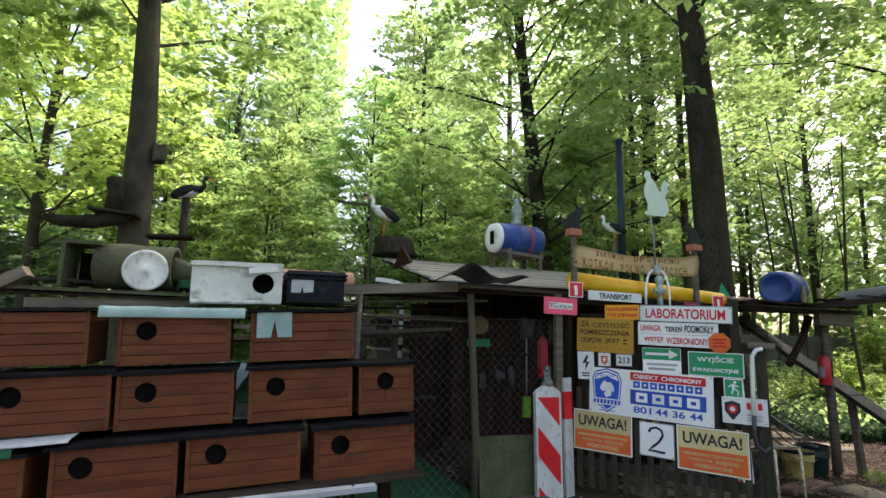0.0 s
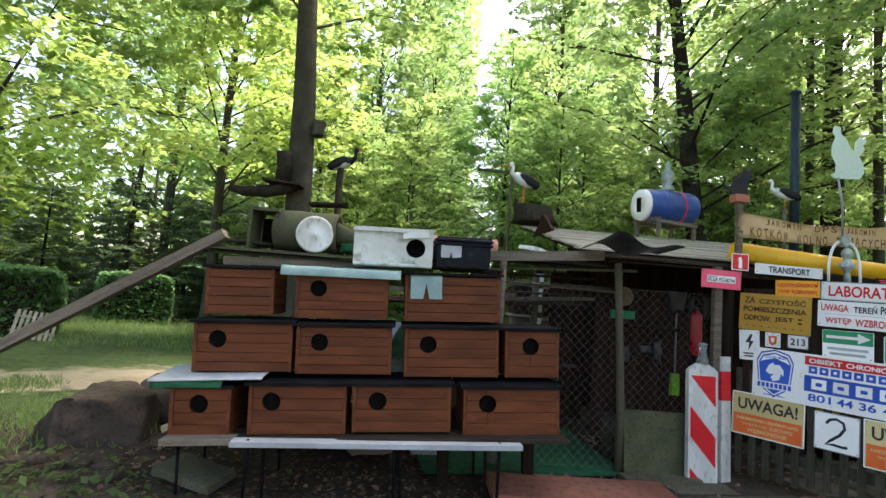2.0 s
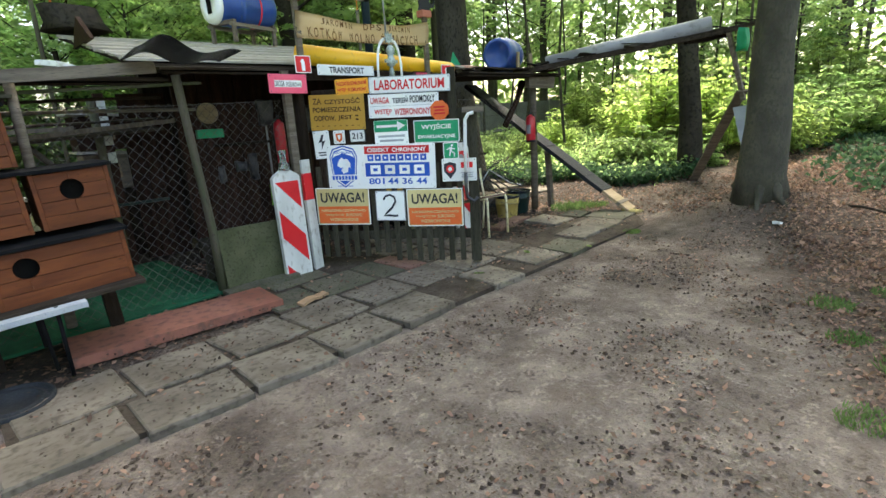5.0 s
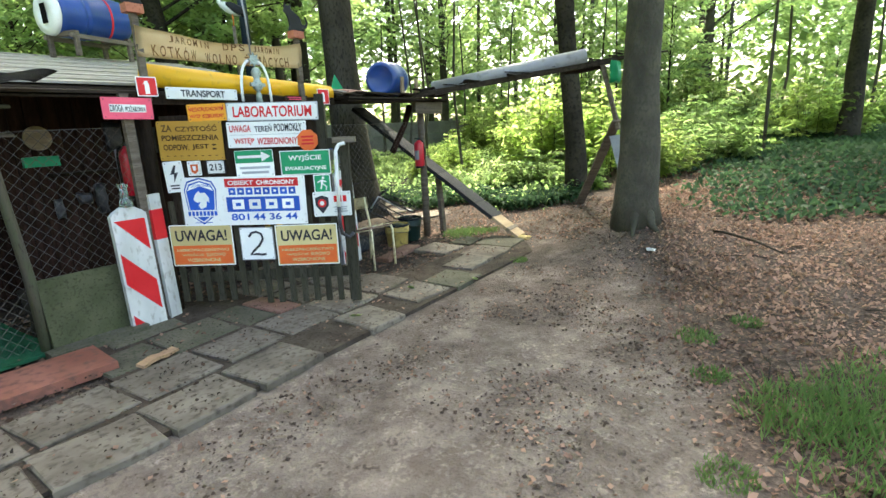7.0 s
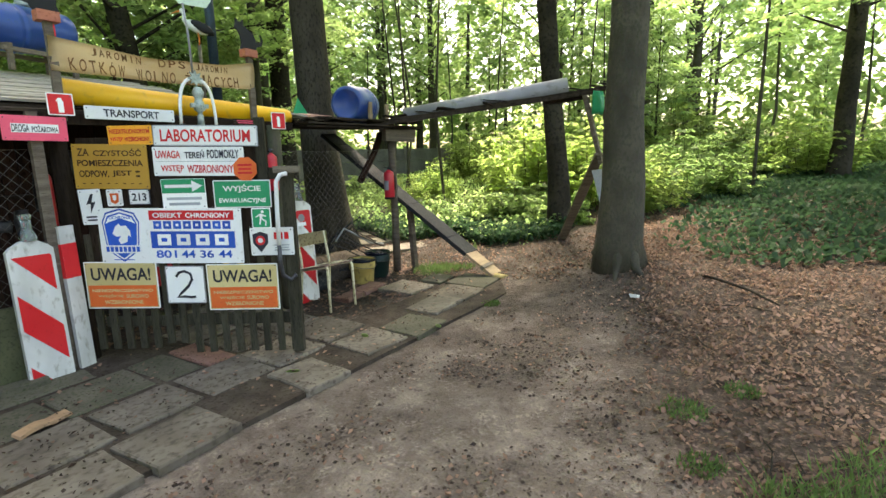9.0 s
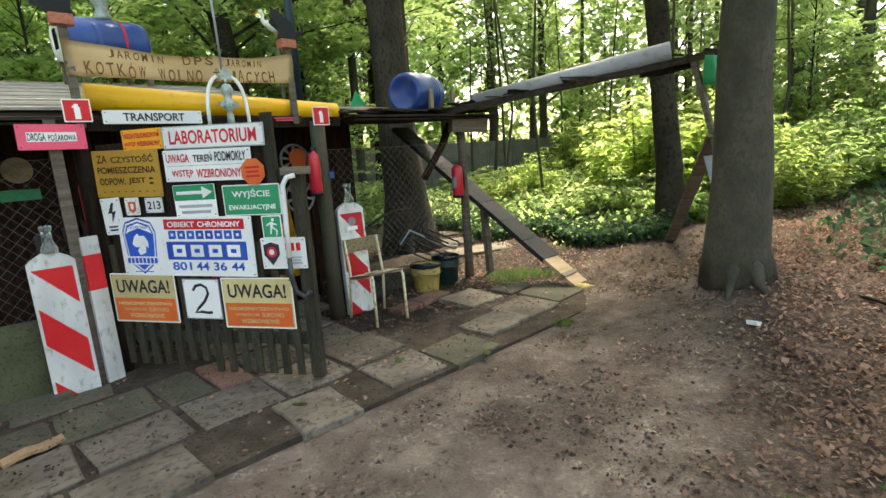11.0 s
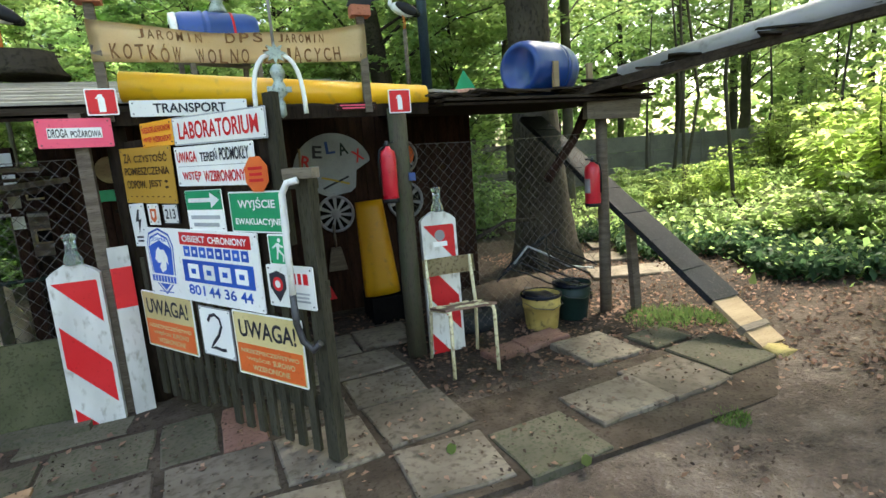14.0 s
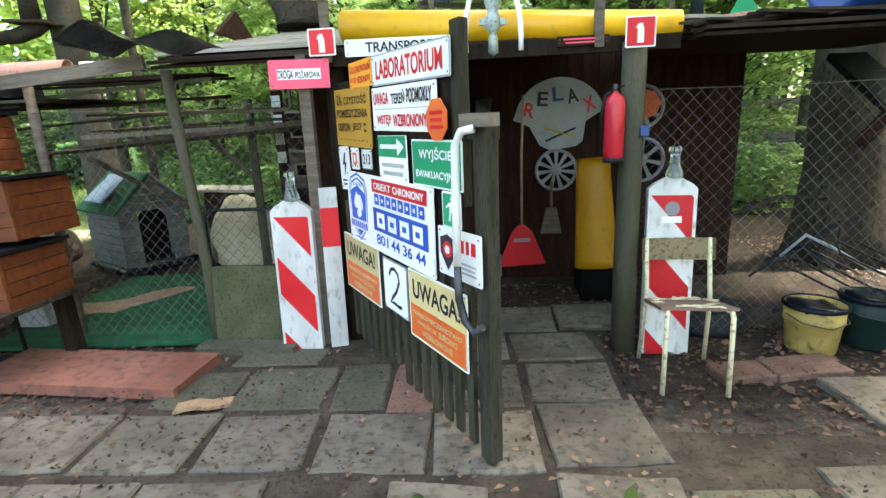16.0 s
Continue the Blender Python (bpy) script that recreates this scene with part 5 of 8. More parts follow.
# wavy black sheet on the roof edge
bm = bmesh.new()
grid = []
for j in range(9):
    grid.append([bm.verts.new((-0.4 + 0.8 * i / 22, -0.25 + 0.5 * j / 8, 0.135 * math.exp(-((i - 6) / 4.6) ** 2) * (1 - 0.25 * j / 8) + 0.07 * math.exp(-((i - 20) / 5) ** 2) - 0.03)) for i in range(23)])
for j in range(8):
    for i in range(22):
        bm.faces.new((grid[j][i], grid[j][i + 1], grid[j + 1][i + 1], grid[j + 1][i])).smooth = True
bmesh.ops.solidify(bm, geom=bm.faces[:], thickness=0.014)
solo("wavy_sheet", bm, "wetblack", pose(2.06, 4.02, 2.07, -4, 2, 0), "bent grey moulded sheet lying on the roof edge", "sheet")
tri = plate([(-0.42, 0), (0.42, 0), (0.0, 0.26)], 0.04)
solo("gable_board", tri, "redwood", pose(1.78, 5.9, 2.40, 0, 0, -90), "brown triangular gable board of the shed roof", "gable")
solo("white_tray", rough_box((0.25, 0.3, 0.04), amount=0.012, cuts=3), "foam", pose(1.35, 4.6, 2.04, 8, 10, 20), "pale plastic tray on the low roof", "tray")

# hollow log den and things on the western roof
lg = thing("log_den", pose(-1.0, 4.62, 1.85, 0, 0, -6), "hollow mossy log cat den with white lid", "cat den")
part("log", lathe([(0.155, 0.0), (0.19, 0.0), (0.20, 0.2), (0.19, 0.35), (0.195, 0.6), (0.15, 0.6), (0.15, 0.02)], 22, pose(-0.25, 0.0, 0.2, 0, 90, 0)), "mossy", lg)
part("lid", lathe([(0.0, 0.0), (0.165, 0.0), (0.175, 0.012), (0.17, 0.03), (0.15, 0.03), (0.145, 0.02), (0.02, 0.02), (0.015, 0.028), (0.0, 0.028)], 32, pose(0.17, -0.205, 0.155, 90, 0, 12)), "whitedirty", lg, "round white plastic bucket lid")
part("side_box", rough_box((0.28, 0.35, 0.03), (-0.34, 0, 0.37), amount=0.006), "mossy", lg)
part("side_wall", rough_box((0.03, 0.35, 0.36), (-0.47, 0, 0.18), amount=0.006), "mossy", lg)
# black sheet that stands for the shade in the side box
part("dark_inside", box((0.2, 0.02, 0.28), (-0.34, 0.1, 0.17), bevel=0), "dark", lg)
part("branch_stub", tube([(0.32, 0.02, 0.2), (0.5, 0.02, 0.17), (0.72, 0.0, 0.18)], [0.13, 0.10, 0.085], 12, wobble=0.4), "mossy", lg)
solo("moss_cushion", smooth(rough_box((0.5, 0.5, 0.07), amount=0.03, cuts=4)), "turf", pose(-0.35, 4.75, 1.90), "cushion of moss on the old roof", "moss")
for i in range(5):
    solo("roof_stick", tube([(0, 0, 0), (0.35, 0.05, 0.02), (0.7, 0.0, 0.0)], 0.018, 6, wobble=0.4), "barkdark", pose(-1.75 + 0.12 * i, 4.4 + 0.2 * i, 1.88, 0, 0, rng.uniform(-30, 30)), "dead stick lying on the roof", "stick", "sticks on the roof")
solo("ramp_log", rough_box((3.05, 0.13, 0.085), (-1.52, 0, 0), amount=0.008, cuts=6), "oldwood_x", pose(-1.62, 4.25, 1.93, 0, -32.5, 0), "long weathered plank ramp leaning on the roof", "ramp")
for x, y, z, w, r in ((-1.96, 7.75, 3.10, 0.60, 4), (-1.22, 7.75, 2.81, 0.60, -3)):
    solo("cat_ledge", rough_box((w, 0.35, 0.035), amount=0.006), "darkboard", pose(x, y, z, 0, r, 0), "small plank ledge fixed to a trunk", "ledge", "ledges on the trunk")
bm = bmesh.new()
tube([(-0.52, 0, 0.0), (-0.3, 0, -0.04), (0.05, 0, -0.01), (0.35, 0, 0.07), (0.52, 0, 0.12)], [0.05, 0.09, 0.10, 0.10, 0.08], 10, bm, 0.3)
solo("log_trough", bm, "barkdark", pose(-2.28, 7.75, 2.96), "curved hollow log fixed to the trunk", "log")
solo("log_stub", tube([(0, 0, 0), (0.02, 0, 0.25), (0, 0, 0.48)], [0.13, 0.12, 0.12], 10, wobble=0.3), "barkdark", pose(-2.0, 7.75, 3.12), "upright log stub beside the trunk", "log")

# ---- boards with red and white bars ----
def bar_board(m, label, w=0.285, h=1.06, side=True):
    t = thing("barrier_board", m, label, "barrier board", "red and white barrier boards")
    sh = [(-w / 2, 0), (w / 2, 0), (w / 2, h - 0.035), (w / 2 - 0.03, h - 0.005), (0.045, h + 0.035), (-0.045, h + 0.035), (-w / 2 + 0.03, h - 0.005), (-w / 2, h - 0.035)]
    part("board", plate(sh, 0.055), "whitedirty", t)
    a, b, k = -w / 2 + 0.018, w / 2 - 0.022, h / 1.06
    for z in (1.255 * k, 0.71 * k, 0.165 * k):
        lo = [(a, z - 0.27 * k), (b, z - 0.55 * k), (b, z - 0.28 * k), (a, z)]
        top, bot = h - 0.075, 0.0
        pts = lo
        for lim, sg in ((top, 1), (bot, -1)):
            out = []
            for i in range(len(pts)):
                p, q = pts[i - 1], pts[i]
                ip, iq = sg * p[1] <= sg * lim, sg * q[1] <= sg * lim
                if ip != iq:
                    f = (lim - p[1]) / (q[1] - p[1])
                    out.append((p[0] + f * (q[0] - p[0]), lim))
                if iq:
                    out.append(q)
            pts = out
        if len(pts) > 2:
            patch(pts, "red", t, "red_bar", -0.0285)
    if side:
        sb = part("side_board", rough_box((0.12, 0.035, 1.17), (0, 0, 0.585), amount=0.002), "whitedirty", t)
        sb.matrix_local = pose(w / 2 + 0.108, 0.035, 0, 0, 0, 18)
        part("side_band", box((0.122, 0.038, 0.27), (0, 0, 0.9), bevel=0.002), "red", sb, "faded red band")
    bt = thing("bottle", m @ pose(0.01, 0, h + 0.03), "clear square glass bottle on a barrier board", "bottle", "bottles on the boards")
    part("glass", lathe([(0.0, 0.0), (0.05, 0.0), (0.055, 0.015), (0.052, 0.04), (0.04, 0.07), (0.032, 0.09), (0.032, 0.16), (0.04, 0.165), (0.04, 0.195), (0.0, 0.2)], 12), "glass", bt)
    part("neck_wire", tube([(0.034, 0, 0.10), (0, 0.034, 0.10), (-0.034, 0, 0.10), (0, -0.034, 0.10)], 0.004, 6), "irondark", bt)
    return t


bar_board(pose(2.855, 4.08, -0.03, -2, 0, 0), "white barrier board with slanting red bars")
b2 = bar_board(pose(5.335, 4.07, -0.03, -4, 1, 0), "barrier board with red bars behind a chair", 0.30, 1.13, False)
patch(disc(0.045, 16, 0.0, 0.97), "greypipe", b2, "reflector", -0.03)
patch(rect(0.12, 0.04, 0.0, 0.90), "white", b2, "label", -0.03)
solo("moss_plate", rough_box((0.64, 0.05, 0.62), (0, 0, 0.31), amount=0.006, cuts=4), "mossplate", pose(2.48, 4.17, -0.04, -6, 0, 0), "square mossy concrete plate leaning by the fence", "plate")
solo("kerb_stone", rough_box((0.72, 0.16, 0.09), amount=0.008, cuts=3), "concrete_moss", pose(2.45, 4.05, 0.0), "low mossy kerb stone under the plate", "kerb")
solo("red_mat", rough_box((1.5, 0.5, 0.07), amount=0.006, cuts=5), "redmat", pose(1.57, 3.66, 0.025, 0, 0, -3), "faded red rubber slab lying on the soil", "slab")
bm = bmesh.new()
rough_box((1.9, 1.9, 0.025), amount=0.02, cuts=9, bm=bm)
solo("turf_mat", bm, "turf", pose(1.2, 5.05, 0.005, 0, 0, 4), "crumpled green artificial turf mat", "mat")
bm = plate([(-0.62, -0.2), (-0.3, -0.26), (-0.05, -0.2), (0.12, -0.24), (0.2, -0.1), (0.42, 0.12), (0.6, 0.34), (0.44, 0.38), (0.24, 0.27), (0.1, 0.1), (-0.1, 0.03), (-0.34, 0.06), (-0.6, 0.0)], 0.022)
bmesh.ops.rotate(bm, verts=bm.verts, matrix=Matrix.Rotation(radians(-90), 3, 'X'))
solo("carpet_scrap", bm, "carpet", pose(0.72, 4.95, 0.042, 0, 0, 12), "dirty pinkish torn carpet scrap in the yard", "carpet")
bm = lathe([(0.0, 0.03), (0.12, 0.03), (0.125, 0.045), (0.15, 0.045), (0.155, 0.03), (0.185, 0.03), (0.19, 0.05), (0.205, 0.045), (0.21, 0.0), (0.0, 0.0)], 36)
solo("plastic_disc", bm, "rubber", pose(0.48, 3.14, -0.01, 4, 0, 0), "round black plastic bucket lid on the ground", "lid")


# ---- chair, buckets, extinguishers ----
ch = thing("chair", pose(5.34, 3.74, -0.02, 0, 0, -3), "chipped cream-painted metal school chair", "chair")
for s in (-1, 1):
    part("leg", tube([(s * 0.175, -0.25, 0.0), (s * 0.17, -0.235, 0.46), (s * 0.165, -0.21, 0.5)], 0.014, 10), "cream", ch)
    part("leg", tube([(s * 0.2, 0.22, 0.0), (s * 0.19, 0.17, 0.42), (s * 0.185, 0.18, 0.52), (s * 0.185, 0.24, 0.8)], 0.014, 10), "cream", ch)
    part("side_rail", tube([(s * 0.165, -0.22, 0.49), (s * 0.188, 0.17, 0.41)], 0.012, 8), "cream", ch)
part("seat", rough_box((0.40, 0.42, 0.016), (0, -0.02, 0.461), (-12, 0, 0), amount=0.004, cuts=4), "bareseat", ch, "bare plywood seat with peeling paint")
for i in range(30):
    # curled strips of old paint, thickest along the rim
    u, v = rng.uniform(-0.185, 0.185), rng.choice((-0.2, -0.19, -0.17, 0.14, 0.17, rng.uniform(-0.2, 0.18)))
    v = v if abs(u) < 0.12 else rng.uniform(-0.2, 0.18)
    part("paint_flake", rough_box((rng.uniform(0.035, 0.09), rng.uniform(0.025, 0.06), 0.003), (u, -0.02 + v * 0.98, 0.4735 - v * 0.2126 + rng.uniform(0, 0.004)), (-12 + rng.uniform(-5, 5), rng.uniform(-5, 5), rng.uniform(-40, 40)), amount=0.006, cuts=2, seed=i), "cream", ch)
bk = bmesh.new()
grid = [[bk.verts.new((-0.215 + 0.43 * i / 10, 0.205 + 0.02 * (1 - (i / 5 - 1) ** 2) + 0.02 * j, 0.665 + 0.135 * j)) for i in range(11)] for j in (0, 1)]
for i in range(10):
    bk.faces.new((grid[0][i], grid[0][i + 1], grid[1][i + 1], grid[1][i])).smooth = True
bmesh.ops.solidify(bk, geom=bk.faces[:], thickness=0.014)
part("backrest", bk, "cream", ch, "chipped cream-painted backrest")


def bucket(m, body, label, r=0.165, h=0.30):
    t = thing("bucket", m, label, "bucket", "buckets by the fence")
    part("pail", lathe([(0.0, 0.0), (r * 0.8, 0.0), (r * 0.82, 0.01), (r * 0.92, h * 0.6), (r * 0.96, h * 0.62), (r * 0.98, h * 0.7), (r * 0.96, h * 0.72), (r, h), (r * 0.95, h), (r * 0.9, h * 0.7), (r * 0.78, 0.02), (0.0, 0.02)], 30), body, t)
    part("rim", lathe([(r * 0.98, h - 0.02), (r * 1.06, h - 0.015), (r * 1.06, h + 0.008), (r * 0.98, h + 0.01), (r * 0.98, h - 0.02)], 30, caps=False), "darkplastic", t)
    part("handle", tube([(r, 0, h * 0.8), (r * 0.8, -r * 0.75, h * 0.72), (0, -r * 1.1, h * 0.66), (-r * 0.8, -r * 0.75, h * 0.72), (-r, 0, h * 0.8)], 0.004, 6), "irondark", t)
    bm = smooth(rough_box((r * 1.35, r * 1.35, 0.03), (0, 0, h - 0.02), amount=0.03, cuts=5))
    part("bag_liner", bm, "darkplastic", t, "crumpled black bag liner")
    return t


bucket(pose(6.29, 4.12, -0.02), "yellowdirty", "dirty yellow plastic bucket with black liner", 0.175, 0.31)
bucket(pose(6.68, 4.2, -0.02), "greenplastic", "dark green plastic bucket with black liner", 0.17, 0.33)


def extinguisher(m, label, h=0.40, r=0.065):
    t = thing("fire_extinguisher", m, label, "fire extinguisher", "fire extinguishers")
    part("cylinder", lathe([(0.0, 0.0), (r * 0.9, 0.0), (r, 0.015), (r, h * 0.8), (r * 0.9, h * 0.88), (r * 0.4, h * 0.94), (r * 0.3, h * 0.97), (0.0, h * 0.97)], 24), "red_ext", t)
    part("base_ring", lathe([(r * 0.98, 0.0), (r * 1.03, 0.0), (r * 1.03, 0.03), (r * 0.98, 0.03)], 24, caps=False), "black", t)
    part("valve", cyl(0.016, 0.013, 0.05, pose(0, 0, h * 0.95), 12), "irondark", t)
    part("lever", box((0.09, 0.018, 0.012), (-0.02, -0.01, h + 0.01), (0, 12, 0), 0.003), "black", t)
    part("hose", tube([(0.02, 0, h * 0.97), (0.06, -0.01, h * 0.92), (0.075, -0.02, h * 0.7), (0.072, -0.02, h * 0.3)], 0.009, 8), "black", t)
    lb = bmesh.new()
    n = 8
    v = [[lb.verts.new((r * 1.012 * math.sin(a), -r * 1.012 * math.cos(a), z)) for a in [radians(-75 + 60 * k / n) for k in range(n + 1)]] for z in (h * 0.3, h * 0.62)]
    for k in range(n):
        lb.faces.new((v[0][k], v[0][k + 1], v[1][k + 1], v[1][k])).smooth = True
    part("label_band", lb, "greypipe" if r > 0.06 else "red_ext", t, "pale worn label")
    return t


extinguisher(pose(6.87, 4.10, 1.02, 0, 0, -40), "red fire extinguisher hung on a round post", 0.41, 0.07)
extinguisher(pose(4.955, 4.03, 1.25, 0, 0, -160), "red fire extinguisher hung at the entrance post", 0.43, 0.06)
extinguisher(pose(3.24, 4.85, 1.05, 0, 0, 160), "faded red fire extinguisher behind the wire", 0.52, 0.06)
post(3.33, 4.95, -0.05, 2.05, 0.1, "darkwood", "dark inner post of the shed")
solo("padlock", rough_box((0.05, 0.03, 0.06), amount=0.003), "barrel", pose(5.14, 4.06, 1.43), "blue padlock on the entrance post", "padlock")

# ---- ramp, long pipe and walkway to the tree ----
RA, RB = Vector((7.15, 5.55, 1.93)), Vector((7.35, 2.95, 0.18))
rp = thing("cat_ramp", along(RA, RB), "long plank cat ramp wrapped in black rubber", "ramp")
L = (RB - RA).length
part("plank", rough_box((0.27, 0.035, 0.6), (0, 0, L - 0.03), amount=0.003, cuts=3), "palewood", rp, "pale bare plank end")
part("rubber_cover", rough_box((0.30, 0.055, L * 0.94), (0, 0, L * 0.47), amount=0.008, cuts=7), "rubber", rp, "black rubber covering")
for k in range(7):
    part("cleat", box((0.306, 0.064, 0.02), (0, 0, 0.3 + k * L / 8.2), bevel=0.004), "rubber", rp)
part("end_cleat", rough_box((0.29, 0.06, 0.05), (0, 0, L + 0.10), amount=0.004), "oldwood_x", rp)
solo("straw_tuft", smooth(rough_box((0.3, 0.25, 0.05), amount=0.04, cuts=4)), "straw", pose(7.40, 2.70, 0.0), "tuft of yellow straw at the ramp foot", "straw")
PA, PB = Vector((7.10, 3.97, 2.125)), Vector((8.03, 2.06, 2.43))
solo("grey_pipe", hollow_pipe((PB - PA).length, 0.098), "greypipe", along(PA, PB), "long grey plastic drain pipe lying on boards", "pipe")
wk = thing("walkway", pose(0, 0, 0), "rough dark board walkway under the pipe", "walkway")
WA, WB = Vector((6.75, 4.25, 2.02)), Vector((8.55, 1.45, 2.43))
for k, o in enumerate((-0.1, 0.06)):
    ob = part("walk_board", rough_box((0.16, 0.03, (WB - WA).length), (o, 0, (WB - WA).length / 2), amount=0.012, cuts=8, seed=k), "darkboard", wk)
    ob.matrix_local = along(WA, WB)
ob = part("edge_board", rough_box((0.05, 0.06, 2.9), (0, 0, 1.45), amount=0.012, cuts=8, seed=5), "darkboard", wk)
ob.matrix_local = along(WA + Vector((-0.1, -0.12, -0.02)), WB + Vector((-0.1, -0.12, -0.02)))
ob = part("support_block", rough_box((0.2, 0.12, 0.5), (0, 0, 0.25), amount=0.02, cuts=4), "darkwood", wk)
ob.matrix_local = along((7.95, 2.35, 2.27), (8.3, 1.8, 2.33))
solo("strut", rough_box((0.055, 0.05, 0.9), (0, 0, 0.42), amount=0.004), "oldwood", along((8.12, 1.86, 2.28), (8.1, 1.62, 1.46)), "mossy strut under the walkway end", "strut")
solo("strut", rough_box((0.13, 0.035, 2.2), (0, 0, 1.08), amount=0.006, cuts=4), "oldwood", along((9.37, 2.66, 0.14), (8.1, 1.65, 1.55)), "slanting grey board propping the walkway", "strut")
solo("blue_scrap", plate([(0, 0), (0.16, 0.02), (0.15, -0.56)], 0.006), "greyfelt", pose(8.16, 1.76, 1.36, 0, 0, -75), "pale blue-grey plastic scrap hanging on a strut", "scrap")
solo("green_bag", smooth(rough_box((0.14, 0.1, 0.26), amount=0.03, cuts=3)), "green", pose(8.14, 1.70, 2.2), "green plastic bag tied at the walkway", "bag")
bm = bmesh.new()
for i in range(26):
    a = rng.uniform(-0.02, 0.02)
    p = WA.lerp(WB, rng.random()) + Vector((rng.uniform(-0.2, 0.2), rng.uniform(-0.2, 0.2), 0.03))
    rough_box((rng.uniform(0.1, 0.5), rng.uniform(0.06, 0.14), 0.012), p, (rng.uniform(-10, 10), rng.uniform(-10, 10), rng.uniform(-70, -40)), 0.008, 2, bm=bm)
part("bark_scrap", bm, "barkdark", wk)["kind"] = "stuff"
bm = bmesh.new()
for i in range(40):
    rough_box((rng.uniform(0.2, 0.7), rng.uniform(0.08, 0.2), 0.014), (rng.uniform(5.5, 7.2), rng.uniform(3.95, 4.5), 2.035 + 0.02 * rng.random()), (rng.uniform(-6, 6), rng.uniform(-5, 5), rng.uniform(-20, 20)), 0.012, 2, bm=bm)
tagged(mesh_ob("bark_scraps", bm, "darkboard"), "loose bark and board scraps on the side roof", "scraps", kind="stuff")
solo("terracotta_tile", rough_box((0.4, 0.22, 0.05), amount=0.01, cuts=3), "terracotta", pose(5.85, 4.35, 2.08, 6, 0, 10), "pale terracotta tile on the side roof", "tile")
solo("road_sign", plate([(-0.14, 0), (0.14, 0), (0, 0.24)], 0.006), "green", pose(5.95, 4.7, 2.1, -10, 0, 0), "small triangular green sign on the roof", "sign")
solo("asphalt_shingle", rough_box((0.7, 0.5, 0.02), amount=0.03, cuts=4), "roofboard", pose(5.6, 4.5, 2.09, 4, 0, 8), "curled grey roofing sheet", "roofing sheet")

# ---- inside the shed ----
fan = [(0.42 * math.cos(radians(a)), 0.40 * math.sin(radians(a))) for a in range(15, 166, 10)] + [(-0.43, 0.06), (-0.28, -0.02), (-0.2, -0.2), (-0.1, -0.26), (0.14, -0.24), (0.2, -0.2), (0.24, -0.02), (0.4, 0.06)]
fs = thing("fan_board", pose(4.86, 5.80, 1.50, -3, -4, 0), "white fan-shaped board with coloured letters", "sign")
part("panel", plate(fan, 0.012), "greyfelt", fs)
for ch_, x, z, c, r in (("R", -0.27, 0.13, "red", 18), ("E", -0.14, 0.22, "ink", 8), ("L", 0.0, 0.25, "barrel", 0), ("A", 0.13, 0.22, "greenplastic", -8), ("X", 0.28, 0.13, "red", -18)):
    ob = word_mesh(ch_, 0.1, 0.13, c, fs, 0, 0, 0, "letter")
    ob.matrix_local = pose(x, -0.012, z, 0, r, 0)
part("drawn_bar", rough_box((0.3, 0.006, 0.02), (0, -0.01, -0.12), (0, -18, 0), amount=0.003), "ink", fs)
part("drawn_bar", rough_box((0.3, 0.006, 0.02), (0, -0.01, -0.1), (0, 20, 0), amount=0.003), "yellowdull", fs)


def hubcap(m, r=0.2, spokes=11):
    t = thing("hubcap", m, "grey plastic wheel trim hung on the wall", "hubcap", "wheel trims on the wall")
    ring = pose(0, 0, 0, 90, 0, 0)
    part("rim", lathe([(r * 0.86, 0.0), (r, 0.0), (r, 0.02), (r * 0.93, 0.035), (r * 0.86, 0.02), (r * 0.86, 0.0)], 36, ring, caps=False), "greypipe", t)
    part("hub", lathe([(0.0, 0.03), (r * 0.24, 0.028), (r * 0.28, 0.0), (0, 0)], 24, ring), "greypipe", t)
    for k in range(spokes):
        bm = plate([(-0.010, r * 0.22), (0.010, r * 0.22), (0.021, r * 0.9), (-0.021, r * 0.9)], 0.014, pose(0, -0.012, 0, 0, 360 / spokes * k, 0))
        part("spoke", bm, "greypipe", t)
    # black disc for the shade behind the spokes
    part("backing", lathe([(0.0, -0.004), (r * 0.9, -0.004), (r * 0.9, 0.002), (0.0, 0.002)], 24, ring), "dark", t)
    return t


hubcap(pose(4.83, 5.79, 1.05))
hubcap(pose(5.62, 5.79, 1.12), 0.21, 7)
hubcap(pose(5.60, 5.79, 1.60), 0.2, 9)
solo("round_picture", plate(disc(0.12, 24), 0.01), "orange", pose(5.62, 5.72, 1.62), "faded orange round label in a wheel trim", "label")
cn = bmesh.new()
grid = []
for j in range(13):
    z = 0.95 * j / 12
    ww = 0.19 - 0.05 * z
    grid.append([cn.verts.new((ww * math.sin(radians(a)), -ww * math.cos(radians(a)) * 0.8, z)) for a in range(-80, 81, 16)])
for j in range(12):
    for i in range(10):
        cn.faces.new((grid[j][i], grid[j][i + 1], grid[j + 1][i + 1], grid[j + 1][i])).smooth = True
bmesh.ops.solidify(cn, geom=cn.faces[:], thickness=0.02)
solo("yellow_half_pipe", cn, "yellow", pose(5.12, 5.25, 0.24, -6, -2, 0), "dull yellow half-pipe leaning inside the shed", "half pipe")
solo("crate", rough_box((0.45, 0.4, 0.26), (0, 0, 0.13), amount=0.006), "dark", pose(5.2, 5.3, -0.03), "dark crate standing in the shed", "crate")
br = thing("broom", pose(4.5, 5.72, 0.0), "orange-red plastic broom hanging on the wall", "broom")
part("broom_head", plate([(-0.23, 0.12), (0.23, 0.15), (0.1, 0.47), (0.02, 0.54), (-0.03, 0.54), (-0.1, 0.46)], 0.06), "red", br)
part("band", box((0.16, 0.066, 0.035), (0, 0, 0.39), bevel=0.003), "greypipe", br)
